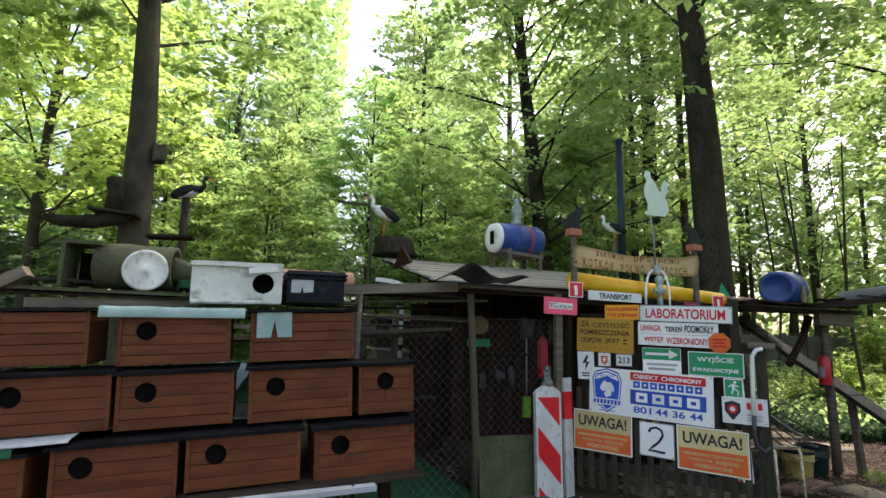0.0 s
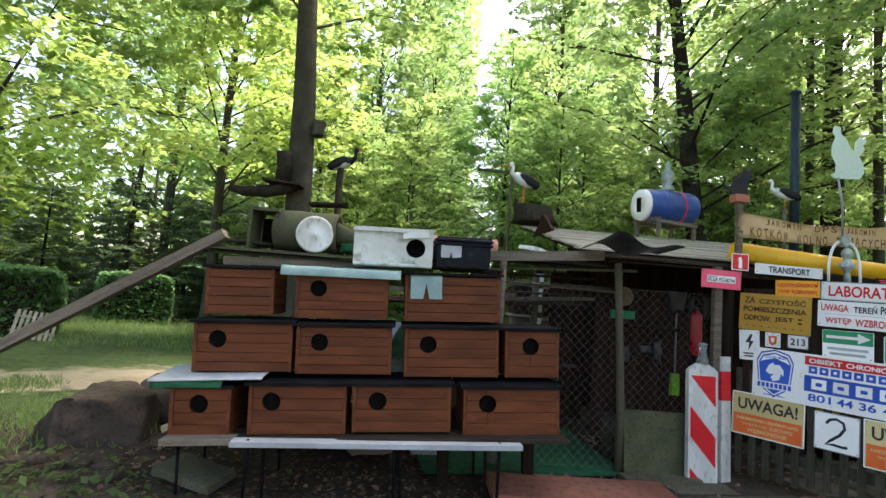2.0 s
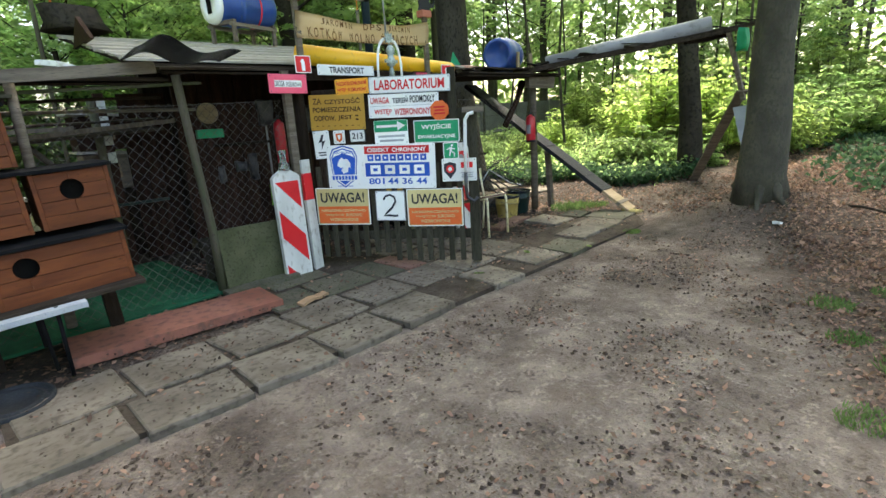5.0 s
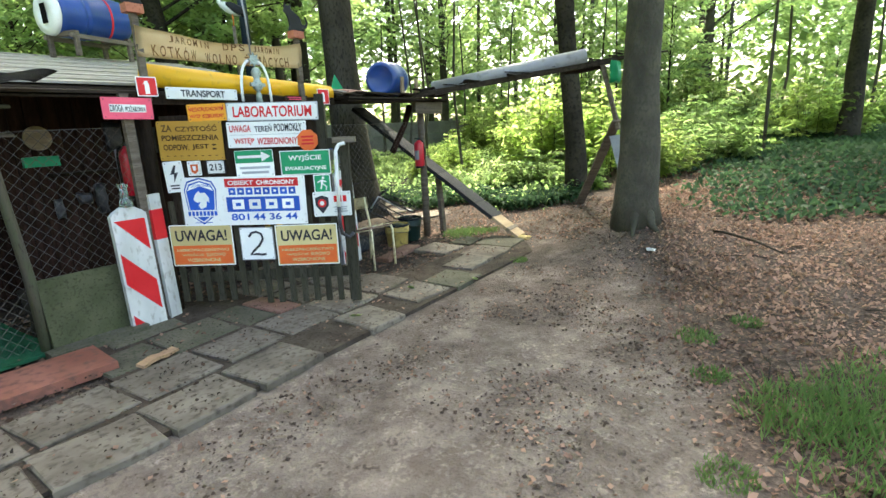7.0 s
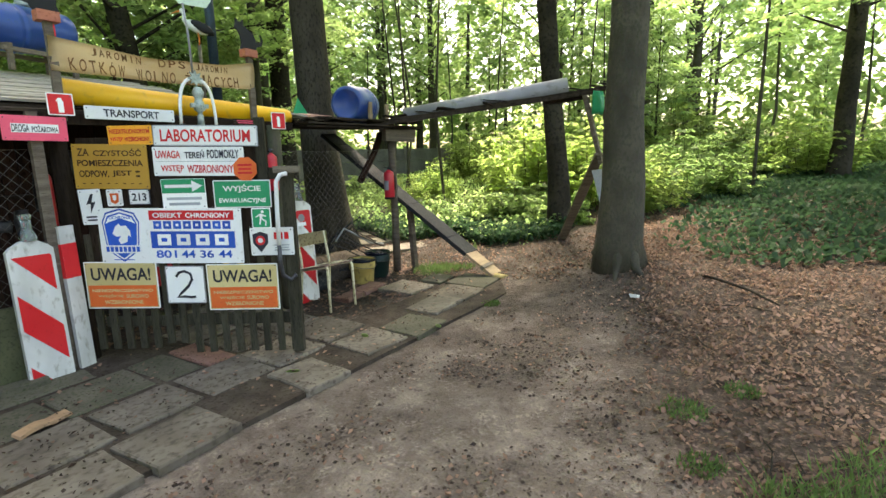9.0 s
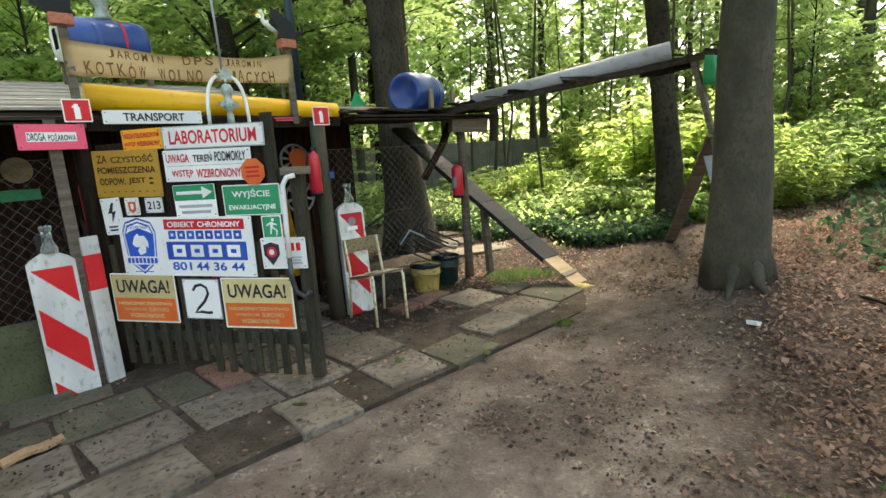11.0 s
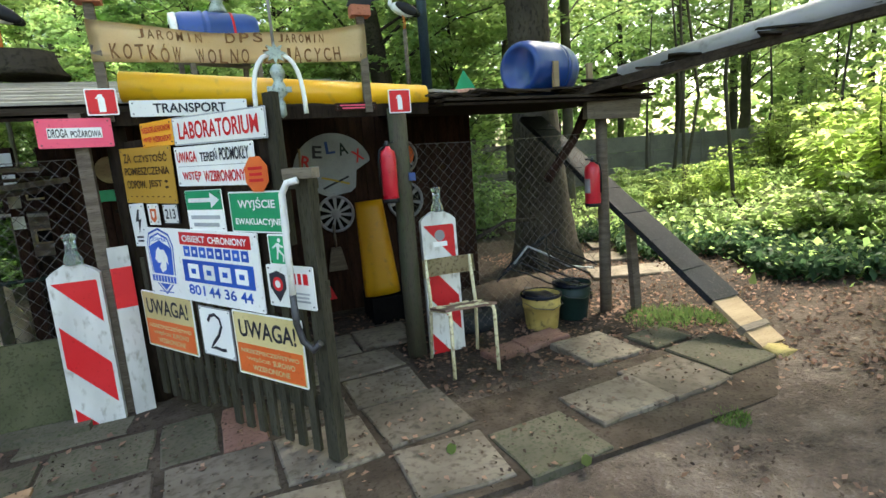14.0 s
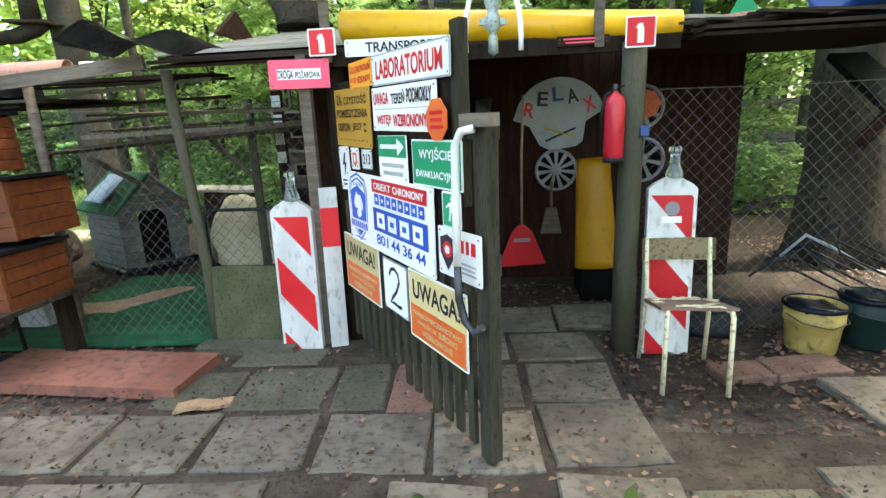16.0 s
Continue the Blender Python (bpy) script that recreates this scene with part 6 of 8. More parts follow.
part("stick", tube([(0, 0, 0.48), (0, 0, 1.2), (0.02, 0.02, 1.75)], 0.012, 8), "palewood", br)
bb = thing("besom", pose(4.78, 5.72, 0.45), "old straw hand broom on the shed wall", "broom")
part("bristles", plate([(-0.1, 0), (0.1, 0), (0.05, 0.25), (-0.05, 0.25)], 0.05), "oldwood", bb)
part("stick", tube([(0, 0, 0.25), (0, 0, 0.5)], 0.014, 8), "oldwood", bb)
solo("wooden_disc", plate(disc(0.12, 22), 0.03), "palewood", pose(2.84, 5.78, 1.67), "round wooden slice hanging on the wall", "disc")
solo("green_tray", rough_box((0.3, 0.06, 0.1), amount=0.005), "green", pose(2.83, 5.78, 1.44), "dark green tray hung on the wall", "tray")
lb_ = thing("lime_broom", pose(3.50, 5.70, 0.62), "lime-green broom with a pale handle", "broom")
part("bristles", rough_box((0.1, 0.06, 0.26), (0, 0, 0.0), amount=0.01), "limegreen", lb_)
part("stick", tube([(0, 0, 0.12), (0, 0, 0.9)], 0.012, 8), "greypipe", lb_)
for x, z, w, h in ((3.55, 1.66, 0.2, 0.3), (3.85, 1.6, 0.26, 0.3), (3.3, 1.0, 0.1, 0.3), (3.15, 1.02, 0.12, 0.12), (2.9, 0.95, 0.08, 0.2), (4.15, 1.55, 0.15, 0.35)):
    solo("hung_tool", smooth(rough_box((w, 0.05, h), amount=0.035, cuts=3, seed=x)), "irondark", pose(x, 5.78, z), "dim grey tool hung on the shed wall", "tool", "tools on the shed wall")
solo("shelf", rough_box((0.9, 0.2, 0.03), amount=0.004), "darkwood", pose(3.3, 5.7, 1.3), "dark narrow shelf on the shed wall", "shelf")
solo("hose", tube([(0, 0, 0), (0.15, -0.02, 0.16), (0.35, 0, 0.06), (0.6, -0.05, -0.1), (0.95, 0, -0.18)], 0.012, 8), "greyfelt", pose(6.3, 4.6, 0.48), "pale hose looped along the netting", "hose")
solo("stick_pile", tube([(0, 0, 0), (0.4, 0.1, 0.12), (0.75, 0.1, 0.1)], 0.02, 8, wobble=0.3), "barkdark", pose(6.0, 4.8, 0.75), "dead branch leaning behind the netting", "branch")
for i in range(7):
    a = rng.uniform(-0.4, 0.4)
    solo("cable", tube([(0, 0, 0), (0.15 + 0.05 * i, a * 0.2, 0.10 + 0.03 * i), (0.4, a * 0.3, 0.02 * i), (0.62 + 0.04 * i, a * 0.2, -0.12), (0.8, a * 0.4, -0.2 + 0.02 * i)], 0.009, 6), "rubber", pose(6.05 + 0.06 * i, 4.5 + 0.05 * i, 0.36 + 0.02 * i, 0, 0, rng.uniform(-25, 15)), "loose black cable hanging behind the buckets", "cable", "cables behind the buckets")
solo("mound", smooth(rough_box((1.5, 0.7, 0.3), (0, 0, 0.05), amount=0.12, cuts=6, seed=4)), "soil", pose(6.3, 4.85, -0.05), "low mound of dark soil behind the netting", "mound")
solo("black_tray", rough_box((0.9, 0.5, 0.12), amount=0.02, cuts=3), "rubber", pose(6.7, 4.75, 0.06), "black plastic tray on the ground", "tray")
solo("tyre", lathe([(0.18, 0.0), (0.3, 0.0), (0.33, 0.05), (0.33, 0.11), (0.3, 0.16), (0.18, 0.16), (0.16, 0.12), (0.16, 0.04), (0.18, 0.0)], 28), "rubber", pose(5.75, 4.6, -0.03), "worn black tyre on the ground", "tyre")

# ---- the yard seen through the fence ----
solo("pale_pipe", hollow_pipe(1.0, 0.085), "terracotta", along((-0.05, 4.62, 2.03), (0.95, 4.72, 2.05)), "short pale pink plastic pipe on the low roof", "pipe")
for i, (x0, x1, y, z, m_) in enumerate(((0.9, 2.3, 4.42, 1.87, "mossy"), (0.4, 2.1, 4.9, 1.80, "darkboard"), (0.6, 2.5, 5.25, 1.72, "oldwood_x"), (-0.3, 1.7, 5.5, 1.70, "mossy"), (0.2, 2.4, 5.75, 1.62, "darkboard"))):
    solo("roof_lath", rough_box((x1 - x0, 0.12, 0.022), amount=0.012, cuts=5, seed=i), m_, pose((x0 + x1) / 2, y, z, 6, -3 + 2 * (i % 3), 4 * (i % 2) - 2), "old warped board laid over the cat yard", "board", "boards over the cat yard")
yb = thing("yard_cat_box", pose(0.95, 6.9, 0.0, 0, 0, 30), "dark wooden cat box on short legs", "cat box")
part("body", rough_box((0.6, 0.5, 0.42), (0, 0, 0.62), amount=0.008), "darkboard", yb)
part("roof", rough_box((0.74, 0.64, 0.03), (0, 0, 0.85), (0, 5, 0), 0.008), "roofboard", yb)
for sx in (-0.25, 0.25):
    for sy in (-0.2, 0.2):
        part("leg", rough_box((0.06, 0.06, 0.42), (sx, sy, 0.2), amount=0.004), "oldwood", yb)
dh = thing("dog_house", pose(0.30, 6.3, 0.0, 0, 0, 58) @ Matrix.Diagonal((0.9, 1.0, 0.95, 1)), "grey plastic kennel with green roof", "kennel")
n = 7
for i in range(n):
    z0, z1 = 0.08 + i * 0.095, 0.08 + (i + 1) * 0.095
    for s in (-1, 1):
        part("siding", box((0.022, 0.95, 0.09), (s * 0.4, 0.475, (z0 + z1) / 2), (0, s * 4, 0), 0.004), "siding", dh)
    for s in (-1, 1):
        part("siding", box((0.2, 0.022, 0.09), (s * 0.29, 0.0, (z0 + z1) / 2), (-4, 0, 0), 0.004), "siding", dh)
for i in range(4):
    ww = 0.8 - 0.2 * i
    part("siding", box((ww, 0.022, 0.09), (0, 0.0, 0.79 + i * 0.095), (-4, 0, 0), 0.004), "siding", dh)
# black plate for the shaded kennel entrance
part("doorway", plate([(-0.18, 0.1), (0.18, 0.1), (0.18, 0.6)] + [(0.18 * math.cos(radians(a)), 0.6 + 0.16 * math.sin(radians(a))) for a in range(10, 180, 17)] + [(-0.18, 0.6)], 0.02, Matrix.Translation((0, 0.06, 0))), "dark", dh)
part("base", box((0.95, 1.05, 0.09), (0, 0.45, 0.045), bevel=0.02), "darkplastic", dh)
for s in (-1, 1):
    part("roof_panel", box((0.66, 1.1, 0.035), (s * 0.24, 0.47, 0.96), (0, s * 42, 0), 0.008), "turf" if s < 0 else "siding", dh)
solo("blue_sheet", rough_box((0.42, 0.5, 0.015), amount=0.012), "paleblue", pose(-0.22, 6.30, 0.97, 0, -42, 58), "faded blue sheet on the kennel roof", "sheet")
tp = bmesh.new()
bmesh.ops.create_icosphere(tp, subdivisions=4, radius=1, matrix=Matrix.Diagonal((0.42, 0.4, 0.68, 1)))
for v in tp.verts:
    v.co *= 1 + 0.22 * noise.noise(v.co * 2.2) + 0.10 * noise.noise(v.co * 6)
    v.co.z = max(v.co.z, -0.1)
solo("tarpaulin", smooth(tp), "tarp", pose(1.3, 6.55, 0.12), "crumpled cream tarpaulin over a heap", "tarp")
for (x, y, z, w, d, h) in ((1.95, 7.0, 0.85, 0.5, 0.45, 0.42), (1.95, 7.0, 1.32, 0.55, 0.5, 0.4)):
    hs = thing("brown_cat_house", pose(x, y, z), "weathered brown wooden cat house on a stand", "cat house")
    part("body", rough_box((w, d, h), (0, 0, h / 2), amount=0.006), "redwood" if z > 1 else "oldwood_x", hs)
    part("roof", rough_box((w + 0.12, d + 0.12, 0.03), (0, 0, h + 0.015), (0, 4, 0), 0.005), "roofboard", hs)
    # window hole drawn as a black plate, its shade in the colour
    part("window", plate(rect(0.15, 0.13), 0.01, Matrix.Translation((0.02, -d / 2 - 0.008, h * 0.5))), "dark", hs)
    for k in range(4):
        part("window_trim", box((0.17 if k < 2 else 0.02, 0.014, 0.02 if k < 2 else 0.15), (0.02 + (0 if k < 2 else (0.08 if k == 2 else -0.08)), -d / 2 - 0.012, h * 0.5 + ((0.07 if k == 0 else -0.07) if k < 2 else 0)), bevel=0.002), "palewood", hs)
solo("stand", rough_box((0.5, 0.45, 0.86), (0, 0, 0.43), amount=0.006), "darkwood", pose(1.95, 7.0, -0.02), "dark wooden stand under small cat houses", "stand")
for p, q in (((-0.2, 5.9, 1.42), (2.6, 5.9, 1.62)), ((-0.8, 6.8, 1.55), (2.2, 6.8, 1.6)), ((0.2, 5.6, 1.35), (0.9, 6.4, 0.6)), ((1.1, 6.3, 1.5), (1.6, 6.5, 0.9))):
    a, b_ = Vector(p), Vector(q)
    solo("yard_beam", rough_box((0.05, 0.05, (b_ - a).length), (0, 0, (b_ - a).length / 2), amount=0.005, cuts=4), "oldwood", along(a, b_), "grey lath nailed across the cat yard", "lath", "laths in the cat yard")
solo("yard_shelf", rough_box((2.6, 0.7, 0.03), amount=0.01, cuts=5), "darkboard", pose(1.0, 6.0, 1.48, 3, -3, 0), "old board shelf above the cat yard", "shelf")
solo("green_rail", tube([(0, 0, 0), (0, 0, 0.5), (0.06, 0, 0.56), (1.0, 0, 0.56)], 0.018, 8), "greenplastic", pose(1.25, 5.75, 0.2), "green tube rail in the cat yard", "rail")
solo("stump", tube([(0, 0, 0), (0, 0, 0.2), (0.02, 0, 0.42)], [0.2, 0.16, 0.2], 14, wobble=0.4), "barkdark", pose(2.35, 4.75, -0.03), "dark gnarled stump behind the fence", "stump")
for x, y in ((-0.9, 5.6), (1.75, 6.0), (-1.7, 5.6), (2.6, 6.6)):
    post(x, y, -0.05, 1.85, 0.09, "greenpost", "mossy wooden post in the cat yard")
for i, (x, y, s) in enumerate(((0.35, 4.6, 0.14), (-0.2, 4.6, 0.2), (-0.6, 4.8, 0.24), (-0.3, 5.0, 0.22), (-1.1, 4.9, 0.25))):
    solo("junk_box", rough_box((s * 2, s * 1.6, s * 1.5), (0, 0, s * 0.75), amount=0.02), ("greyfelt", "oldwood_x", "darkboard", "foam", "redwood")[i], pose(x, y, 0.0 if i else 0.0, 0, 0, 20 * i), "old box stored behind the cat houses", "box", "stored boxes")

# ---- left side: boulder, hedges, pallet ----
bo = bmesh.new()
bmesh.ops.create_icosphere(bo, subdivisions=5, radius=1, matrix=Matrix.Diagonal((0.62, 0.8, 0.52, 1)))
cuts_ = [(Vector((math.cos(a) * math.cos(e), math.sin(a) * math.cos(e), math.sin(e))), dd) for a, e, dd in ((0.3, 0.1, 0.42), (1.5, 0.15, 0.55), (2.7, 0.2, 0.4), (4.0, 0.1, 0.5), (5.2, 0.25, 0.46), (0.9, 0.7, 0.47), (3.5, 0.8, 0.44), (5.9, 0.75, 0.45), (0.5, 1.5, 0.36))]
for v in bo.verts:
    c = v.co.copy()
    for nn_, dd in cuts_:
        over = v.co.dot(nn_) - dd
        if over > 0:
            v.co -= nn_ * over
    v.co += noise.noise_vector(c * 3) * 0.035 + noise.noise_vector(c * 9) * 0.018
solo("boulder", smooth(bo), "stone", pose(-2.72, 4.85, 0.0, 0, 0, -10), "large flat-topped stone block with soil", "boulder")
bo = bmesh.new()
bmesh.ops.create_icosphere(bo, subdivisions=4, radius=1, matrix=Matrix.Diagonal((0.9, 1.3, 0.4, 1)))
for v in bo.verts:
    v.co += noise.noise_vector(v.co * 1.7) * 0.12 + noise.noise_vector(v.co * 6) * 0.03
solo("mound", smooth(bo), "stone", pose(-2.1, 6.3, 0.05), "heap of stony soil beside the boulder", "heap")
solo("tile_slab", rough_box((0.5, 0.3, 0.06), amount=0.012, cuts=3), "concrete_moss", pose(-1.45, 3.65, 0.06, 6, 8, -20), "broken mossy slab leaning at the table", "slab")
solo("tile_slab", rough_box((0.5, 0.3, 0.04), amount=0.012, cuts=3), "palewood", pose(-1.75, 4.4, 0.2, 10, -14, 30), "short board lying by the boulder", "board")
for i in range(9):
    x, y = rng.uniform(-3.2, -1.4), rng.uniform(3.0, 4.4)
    solo("stone", smooth(rough_box((rng.uniform(0.08, 0.22), rng.uniform(0.08, 0.18), 0.05), amount=0.03, cuts=3, seed=i)), "stone", pose(x, y, ground_z(x, y) + 0.015, 0, 0, rng.uniform(0, 90)), "flat grey stone in the weeds", "stone", "stones in the weeds")
pl = thing("slatted_panel", pose(-7.35, 10.7, 0.0, -25, 8, 30) @ Matrix.Scale(0.58, 4), "pale slatted wooden panel leaning on the hedge", "panel")
for i in range(8):
    part("slat", box((0.1, 0.02, 1.05), (-0.55 + 0.16 * i, 0, 0.5), bevel=0.004), "roofboard", pl)
for z in (0.25, 0.8):
    part("cross_bar", box((1.3, 0.03, 0.08), (0, 0.03, z), bevel=0.004), "roofboard", pl)
# litter
solo("paper_scrap", rough_box((0.1, 0.07, 0.025), amount=0.03, cuts=3), "white", pose(6.79, 0.81, ground_z(6.79, 0.81) + 0.02), "crumpled white paper scrap on the soil", "litter")

# concrete panel fence far behind
ff = thing("panel_fence", pose(4.0, 17.5, 0.2, 0, 0, -12), "grey concrete panel fence behind the wood", "fence")
for i in range(12):
    part("fence_post", box((0.14, 0.14, 1.75), (2.0 * i, 0, 0.85), bevel=0.01), "farwall", ff)
    if i < 11:
        for k in range(3):
            part("fence_panel", box((1.86, 0.06, 0.52), (2.0 * i + 1, 0, 0.3 + 0.53 * k), bevel=0.01), "farwall", ff)


# ---- trees and undergrowth ----
nr = np.random.RandomState(11)


def spray_leaves(starts, dirs, lengths, per, size, start=0.2, spread=0.42):
    """Leaves in flat, slightly drooping fans on the side twigs of limbs; returns centres and half axes."""
    C, U, V = [], [], []
    for s, d, L in zip(starts, dirs, lengths):
        n = max(8, int(per * L))
        side = np.array([-d[1], d[0], 0.0])
        side /= np.linalg.norm(side) + 1e-9
        fwd = np.array([d[0], d[1], 0.0])
        fwd /= np.linalg.norm(fwd) + 1e-9
        k = max(4, int(L * 3.2))
        tw = nr.randint(0, k, n)
        twt = start + (1 - start) * (np.arange(k) + nr.rand(k)) / k
        tws = np.where(np.arange(k) % 2 == 0, 1, -1) * spread * L * (0.35 + 0.75 * nr.rand(k)) * (1.15 - 0.6 * twt)
        drop = nr.randn(k) * 0.07 * L
        a = nr.rand(n) ** 0.75
        run = a * np.abs(tws[tw])
        pos = s + np.outer(twt[tw] * L, d) + np.outer(a * tws[tw], side) + np.outer(run * 0.6, fwd)
        fan = 0.11 + 0.07 * L * (1 - a)
        pos += np.outer(nr.randn(n) * fan, fwd) + np.outer(nr.randn(n) * 0.06, side)
        pos[:, 2] += drop[tw] * a - 0.16 * run - 0.10 * (twt[tw] * L) ** 1.3 * 0.3 + nr.randn(n) * 0.03
        ang = nr.rand(n) * 2 * np.pi
        tilt = nr.randn(n) * 0.32 - 0.18
        u = np.stack([np.cos(ang) * np.cos(tilt), np.sin(ang) * np.cos(tilt), np.sin(tilt)], 1)
        w = np.stack([-np.sin(ang), np.cos(ang), nr.randn(n) * 0.3], 1)
        sc = size * (0.65 + 0.7 * nr.rand(n))[:, None]
        C.append(pos)
        U.append(u * sc)
        V.append(w * sc * 0.62)
    return np.concatenate(C), np.concatenate(U), np.concatenate(V)


def make_tree(name, x, y, height, r, crown_from, limbs, llen, per, size, leafmat, bark, label, lean=(0, 0), up=0.35, droop=False, flare=1.5, rot=0.0, group="forest trees", zbase=None, bend=0.0, roots=0):
    """Trunk, limbs and a crown of many leaves, each a part."""
    z0 = ground_z(x, y) - 0.1 if zbase is None else zbase
    t = thing(name, pose(x, y, z0, 0, 0, rot), label, "tree", group)
    n = 14
    pts, rad = [], []
    for i in range(n + 1):
        f = (i / n) ** 1.5
        z = f * height
        pts.append((lean[0] * f * height + bend * math.sin(3.2 * f) + 0.15 * r * noise.noise(Vector((x, y, z * 0.4))), lean[1] * f * height + 0.15 * r * noise.noise(Vector((y, x, z * 0.5 + 9))), z))
        rad.append(r * (1 - 0.82 * f) * (1 + (flare - 1) * math.exp(-z / (1.6 * r + 0.05))))
    trunk = tube(pts, rad, 18 if r > 0.15 else 9, wobble=0.22 if r > 0.15 else 0.1)
    part("trunk", trunk, bark, t)
    for i in range(roots):
        a = 2 * math.pi * i / roots + 0.4 * math.sin(3 * i)
        ca, sa = math.cos(a), math.sin(a)
        rl = r * (1.5 + 0.35 * math.sin(5 * i))
        part("root", tube([(r * 0.55 * ca, r * 0.55 * sa, r * 1.9), (r * 1.15 * ca, r * 1.15 * sa, r * 0.85), (0.75 * rl * ca, 0.75 * rl * sa, r * 0.42), (rl * ca, rl * sa, 0.05), (1.25 * rl * ca, 1.25 * rl * sa, -0.12)], [r * 0.26, r * 0.30, r * 0.22, r * 0.13, r * 0.05], 9, wobble=0.3), bark, t)
    starts, dirs, lens = [], [], []
    bm = bmesh.new()
    for i in range(limbs):
        f = crown_from / height + (1 - crown_from / height) * ((i + 0.5) / limbs) ** 1.05
        z = f * height * 0.97
        k = min(n - 1, int(n * f ** (1 / 1.5)))
        fa = (z - pts[k][2]) / max(1e-6, pts[k + 1][2] - pts[k][2])
        p = Vector(pts[k]).lerp(Vector(pts[k + 1]), min(1, max(0, fa)))
        az = i * 2.4 + nr.randn() * 0.5
        u = up + nr.randn() * 0.12 + 0.5 * f
        if droop:
            u = -0.25 + 0.4 * f
        d = np.array([math.cos(az) * math.cos(u), math.sin(az) * math.cos(u), math.sin(u)])
        prof = math.sin(math.pi * min(1, 0.25 + 0.8 * f)) if not droop else (1.08 - f)
        L = llen * (0.45 + 0.65 * prof) * (0.8 + 0.4 * nr.rand())
        starts.append(np.array(p))
        dirs.append(d)
        lens.append(L)
        e = Vector(p) + Vector(d) * L
        mid_ = Vector(p).lerp(e, 0.5) + Vector((0.07 * L * math.sin(7 * i), 0.07 * L * math.cos(5 * i), 0.10 * L))
        rr = max(0.008, min(r * 0.2, 0.008 * L + 0.004))
        tube([p, mid_, e], [rr, rr * 0.6, rr * 0.15], 6, bm, 0.1, caps=False)
    part("branchwork", bm, bark, t)
    C, U, V = spray_leaves(starts, dirs, lens, per, size)
    ob = new("crown", quads("crown", C, U, V, leafmat))
    ob.parent = t
    return t


# the trunks that stand close by
LT = "tall grey-barked beech with a leafy green crown"
lt = make_tree("tree", -1.66, 8.15, 17, 0.245, 6.0, 36, 3.4, 170, 0.084, "leafbright", "bark", "tall straight beech rising behind the cat houses", lean=(-0.045, 0))
part("knot", smooth(rough_box((0.17, 0.2, 0.26), (0.10, -0.12, 4.25), amount=0.06, cuts=4, seed=2)), "bark", lt)
make_tree("tree", 7.86, 6.38, 19, 0.34, 7.4, 38, 3.8, 125, 0.078, "leaf", "yardbark", "thick brown beech trunk growing inside the yard", flare=1.7, roots=6, lean=(-0.028, 0.028))
make_tree("tree", 7.48, 1.16, 18, 0.228, 3.9, 34, 3.6, 130, 0.072, "leafbright", "bark", "thick beech with mossy bark beside the path", flare=1.5, roots=6, lean=(0.0, 0.004))
make_tree("tree", 10.1, 2.95, 18, 0.185, 4.6, 38, 3.8, 120, 0.08, "leafbright", "barkdark", "dark-barked tree among bright green undergrowth", lean=(-0.02, 0.075))
make_tree("tree", 7.5, 11.0, 17, 0.26, 3.4, 42, 3.8, 140, 0.08, "leafbright", "barkdark", "leaning dark trunk behind the shed", lean=(-0.10, 0), bend=-0.3)
make_tree("tree", 11.6, 12.2, 19, 0.33, 4.6, 36, 4.0, 95, 0.078, "leafbright", "barkdark", "forked dark beech behind the shed")

make_tree("tree", 15.0, -1.1, 15, 0.19, 2.9, 44, 3.6, 150, 0.07, "leafbright", "barkdark", "dark trunk with low leafy boughs in the wood", up=0.12)
make_tree("tree", -4.6, 12.5, 14, 0.14, 3.2, 44, 3.4, 150, 0.078, "leafyellow", "bark", "yellow-green leafy tree behind the cat houses")
make_tree("tree", -6.0, 6.3, 12, 0.16, 2.4, 40, 3.2, 330, 0.052, "leafyellow", "bark", "leafy maple leaning over the lawn")
make_tree("tree", 10.2, 11.4, 17, 0.13, 4.0, 26, 2.6, 90, 0.08, "leafbright", "bark", "slim dark trunk behind the yard")
make_tree("tree", 11.3, 10.6, 17, 0.14, 4.5, 26, 2.6, 90, 0.08, "leafbright", "bark", "slim dark trunk behind the yard")

# kinds for the wood behind, built once and then copied
high1 = make_tree("tree", -9.5, 21, 19, 0.2, 3.0, 46, 3.6, 92, 0.109, "leaf", "bark", LT)
high2 = make_tree("tree", 15.0, 17.5, 18, 0.22, 2.6, 46, 3.8, 92, 0.1, "leafbright", "bark", LT)
young1 = make_tree("young_tree", 2.6, 12.6, 8.5, 0.07, 0.9, 52, 2.0, 150, 0.06, "leaf", "barkdark", "young beech filling the understorey", group="young trees", flare=1.1)
young2 = make_tree("young_tree", 0.2, 13.5, 7.0, 0.06, 0.5, 48, 1.9, 150, 0.06, "leafbright", "barkdark", "bright young tree in the understorey", group="young trees", flare=1.1)
fir = make_tree("fir_tree", -8.0, 22.5, 7.5, 0.14, 0.4, 70, 2.3, 150, 0.085, "leafdark", "barkdark", "dark dense fir at the edge of the lawn", droop=True, group="firs", flare=1.1)

done = [(-9.5, 21), (15, 17.5), (2.6, 12.6), (0.2, 13.5), (-8, 22.5), (-1.85, 8.15), (7.5, 6.15), (7.85, 1.1), (12.2, 3.95), (6.9, 11.1), (11.6, 12.2), (15.0, -1.1), (-4.6, 12.5)]


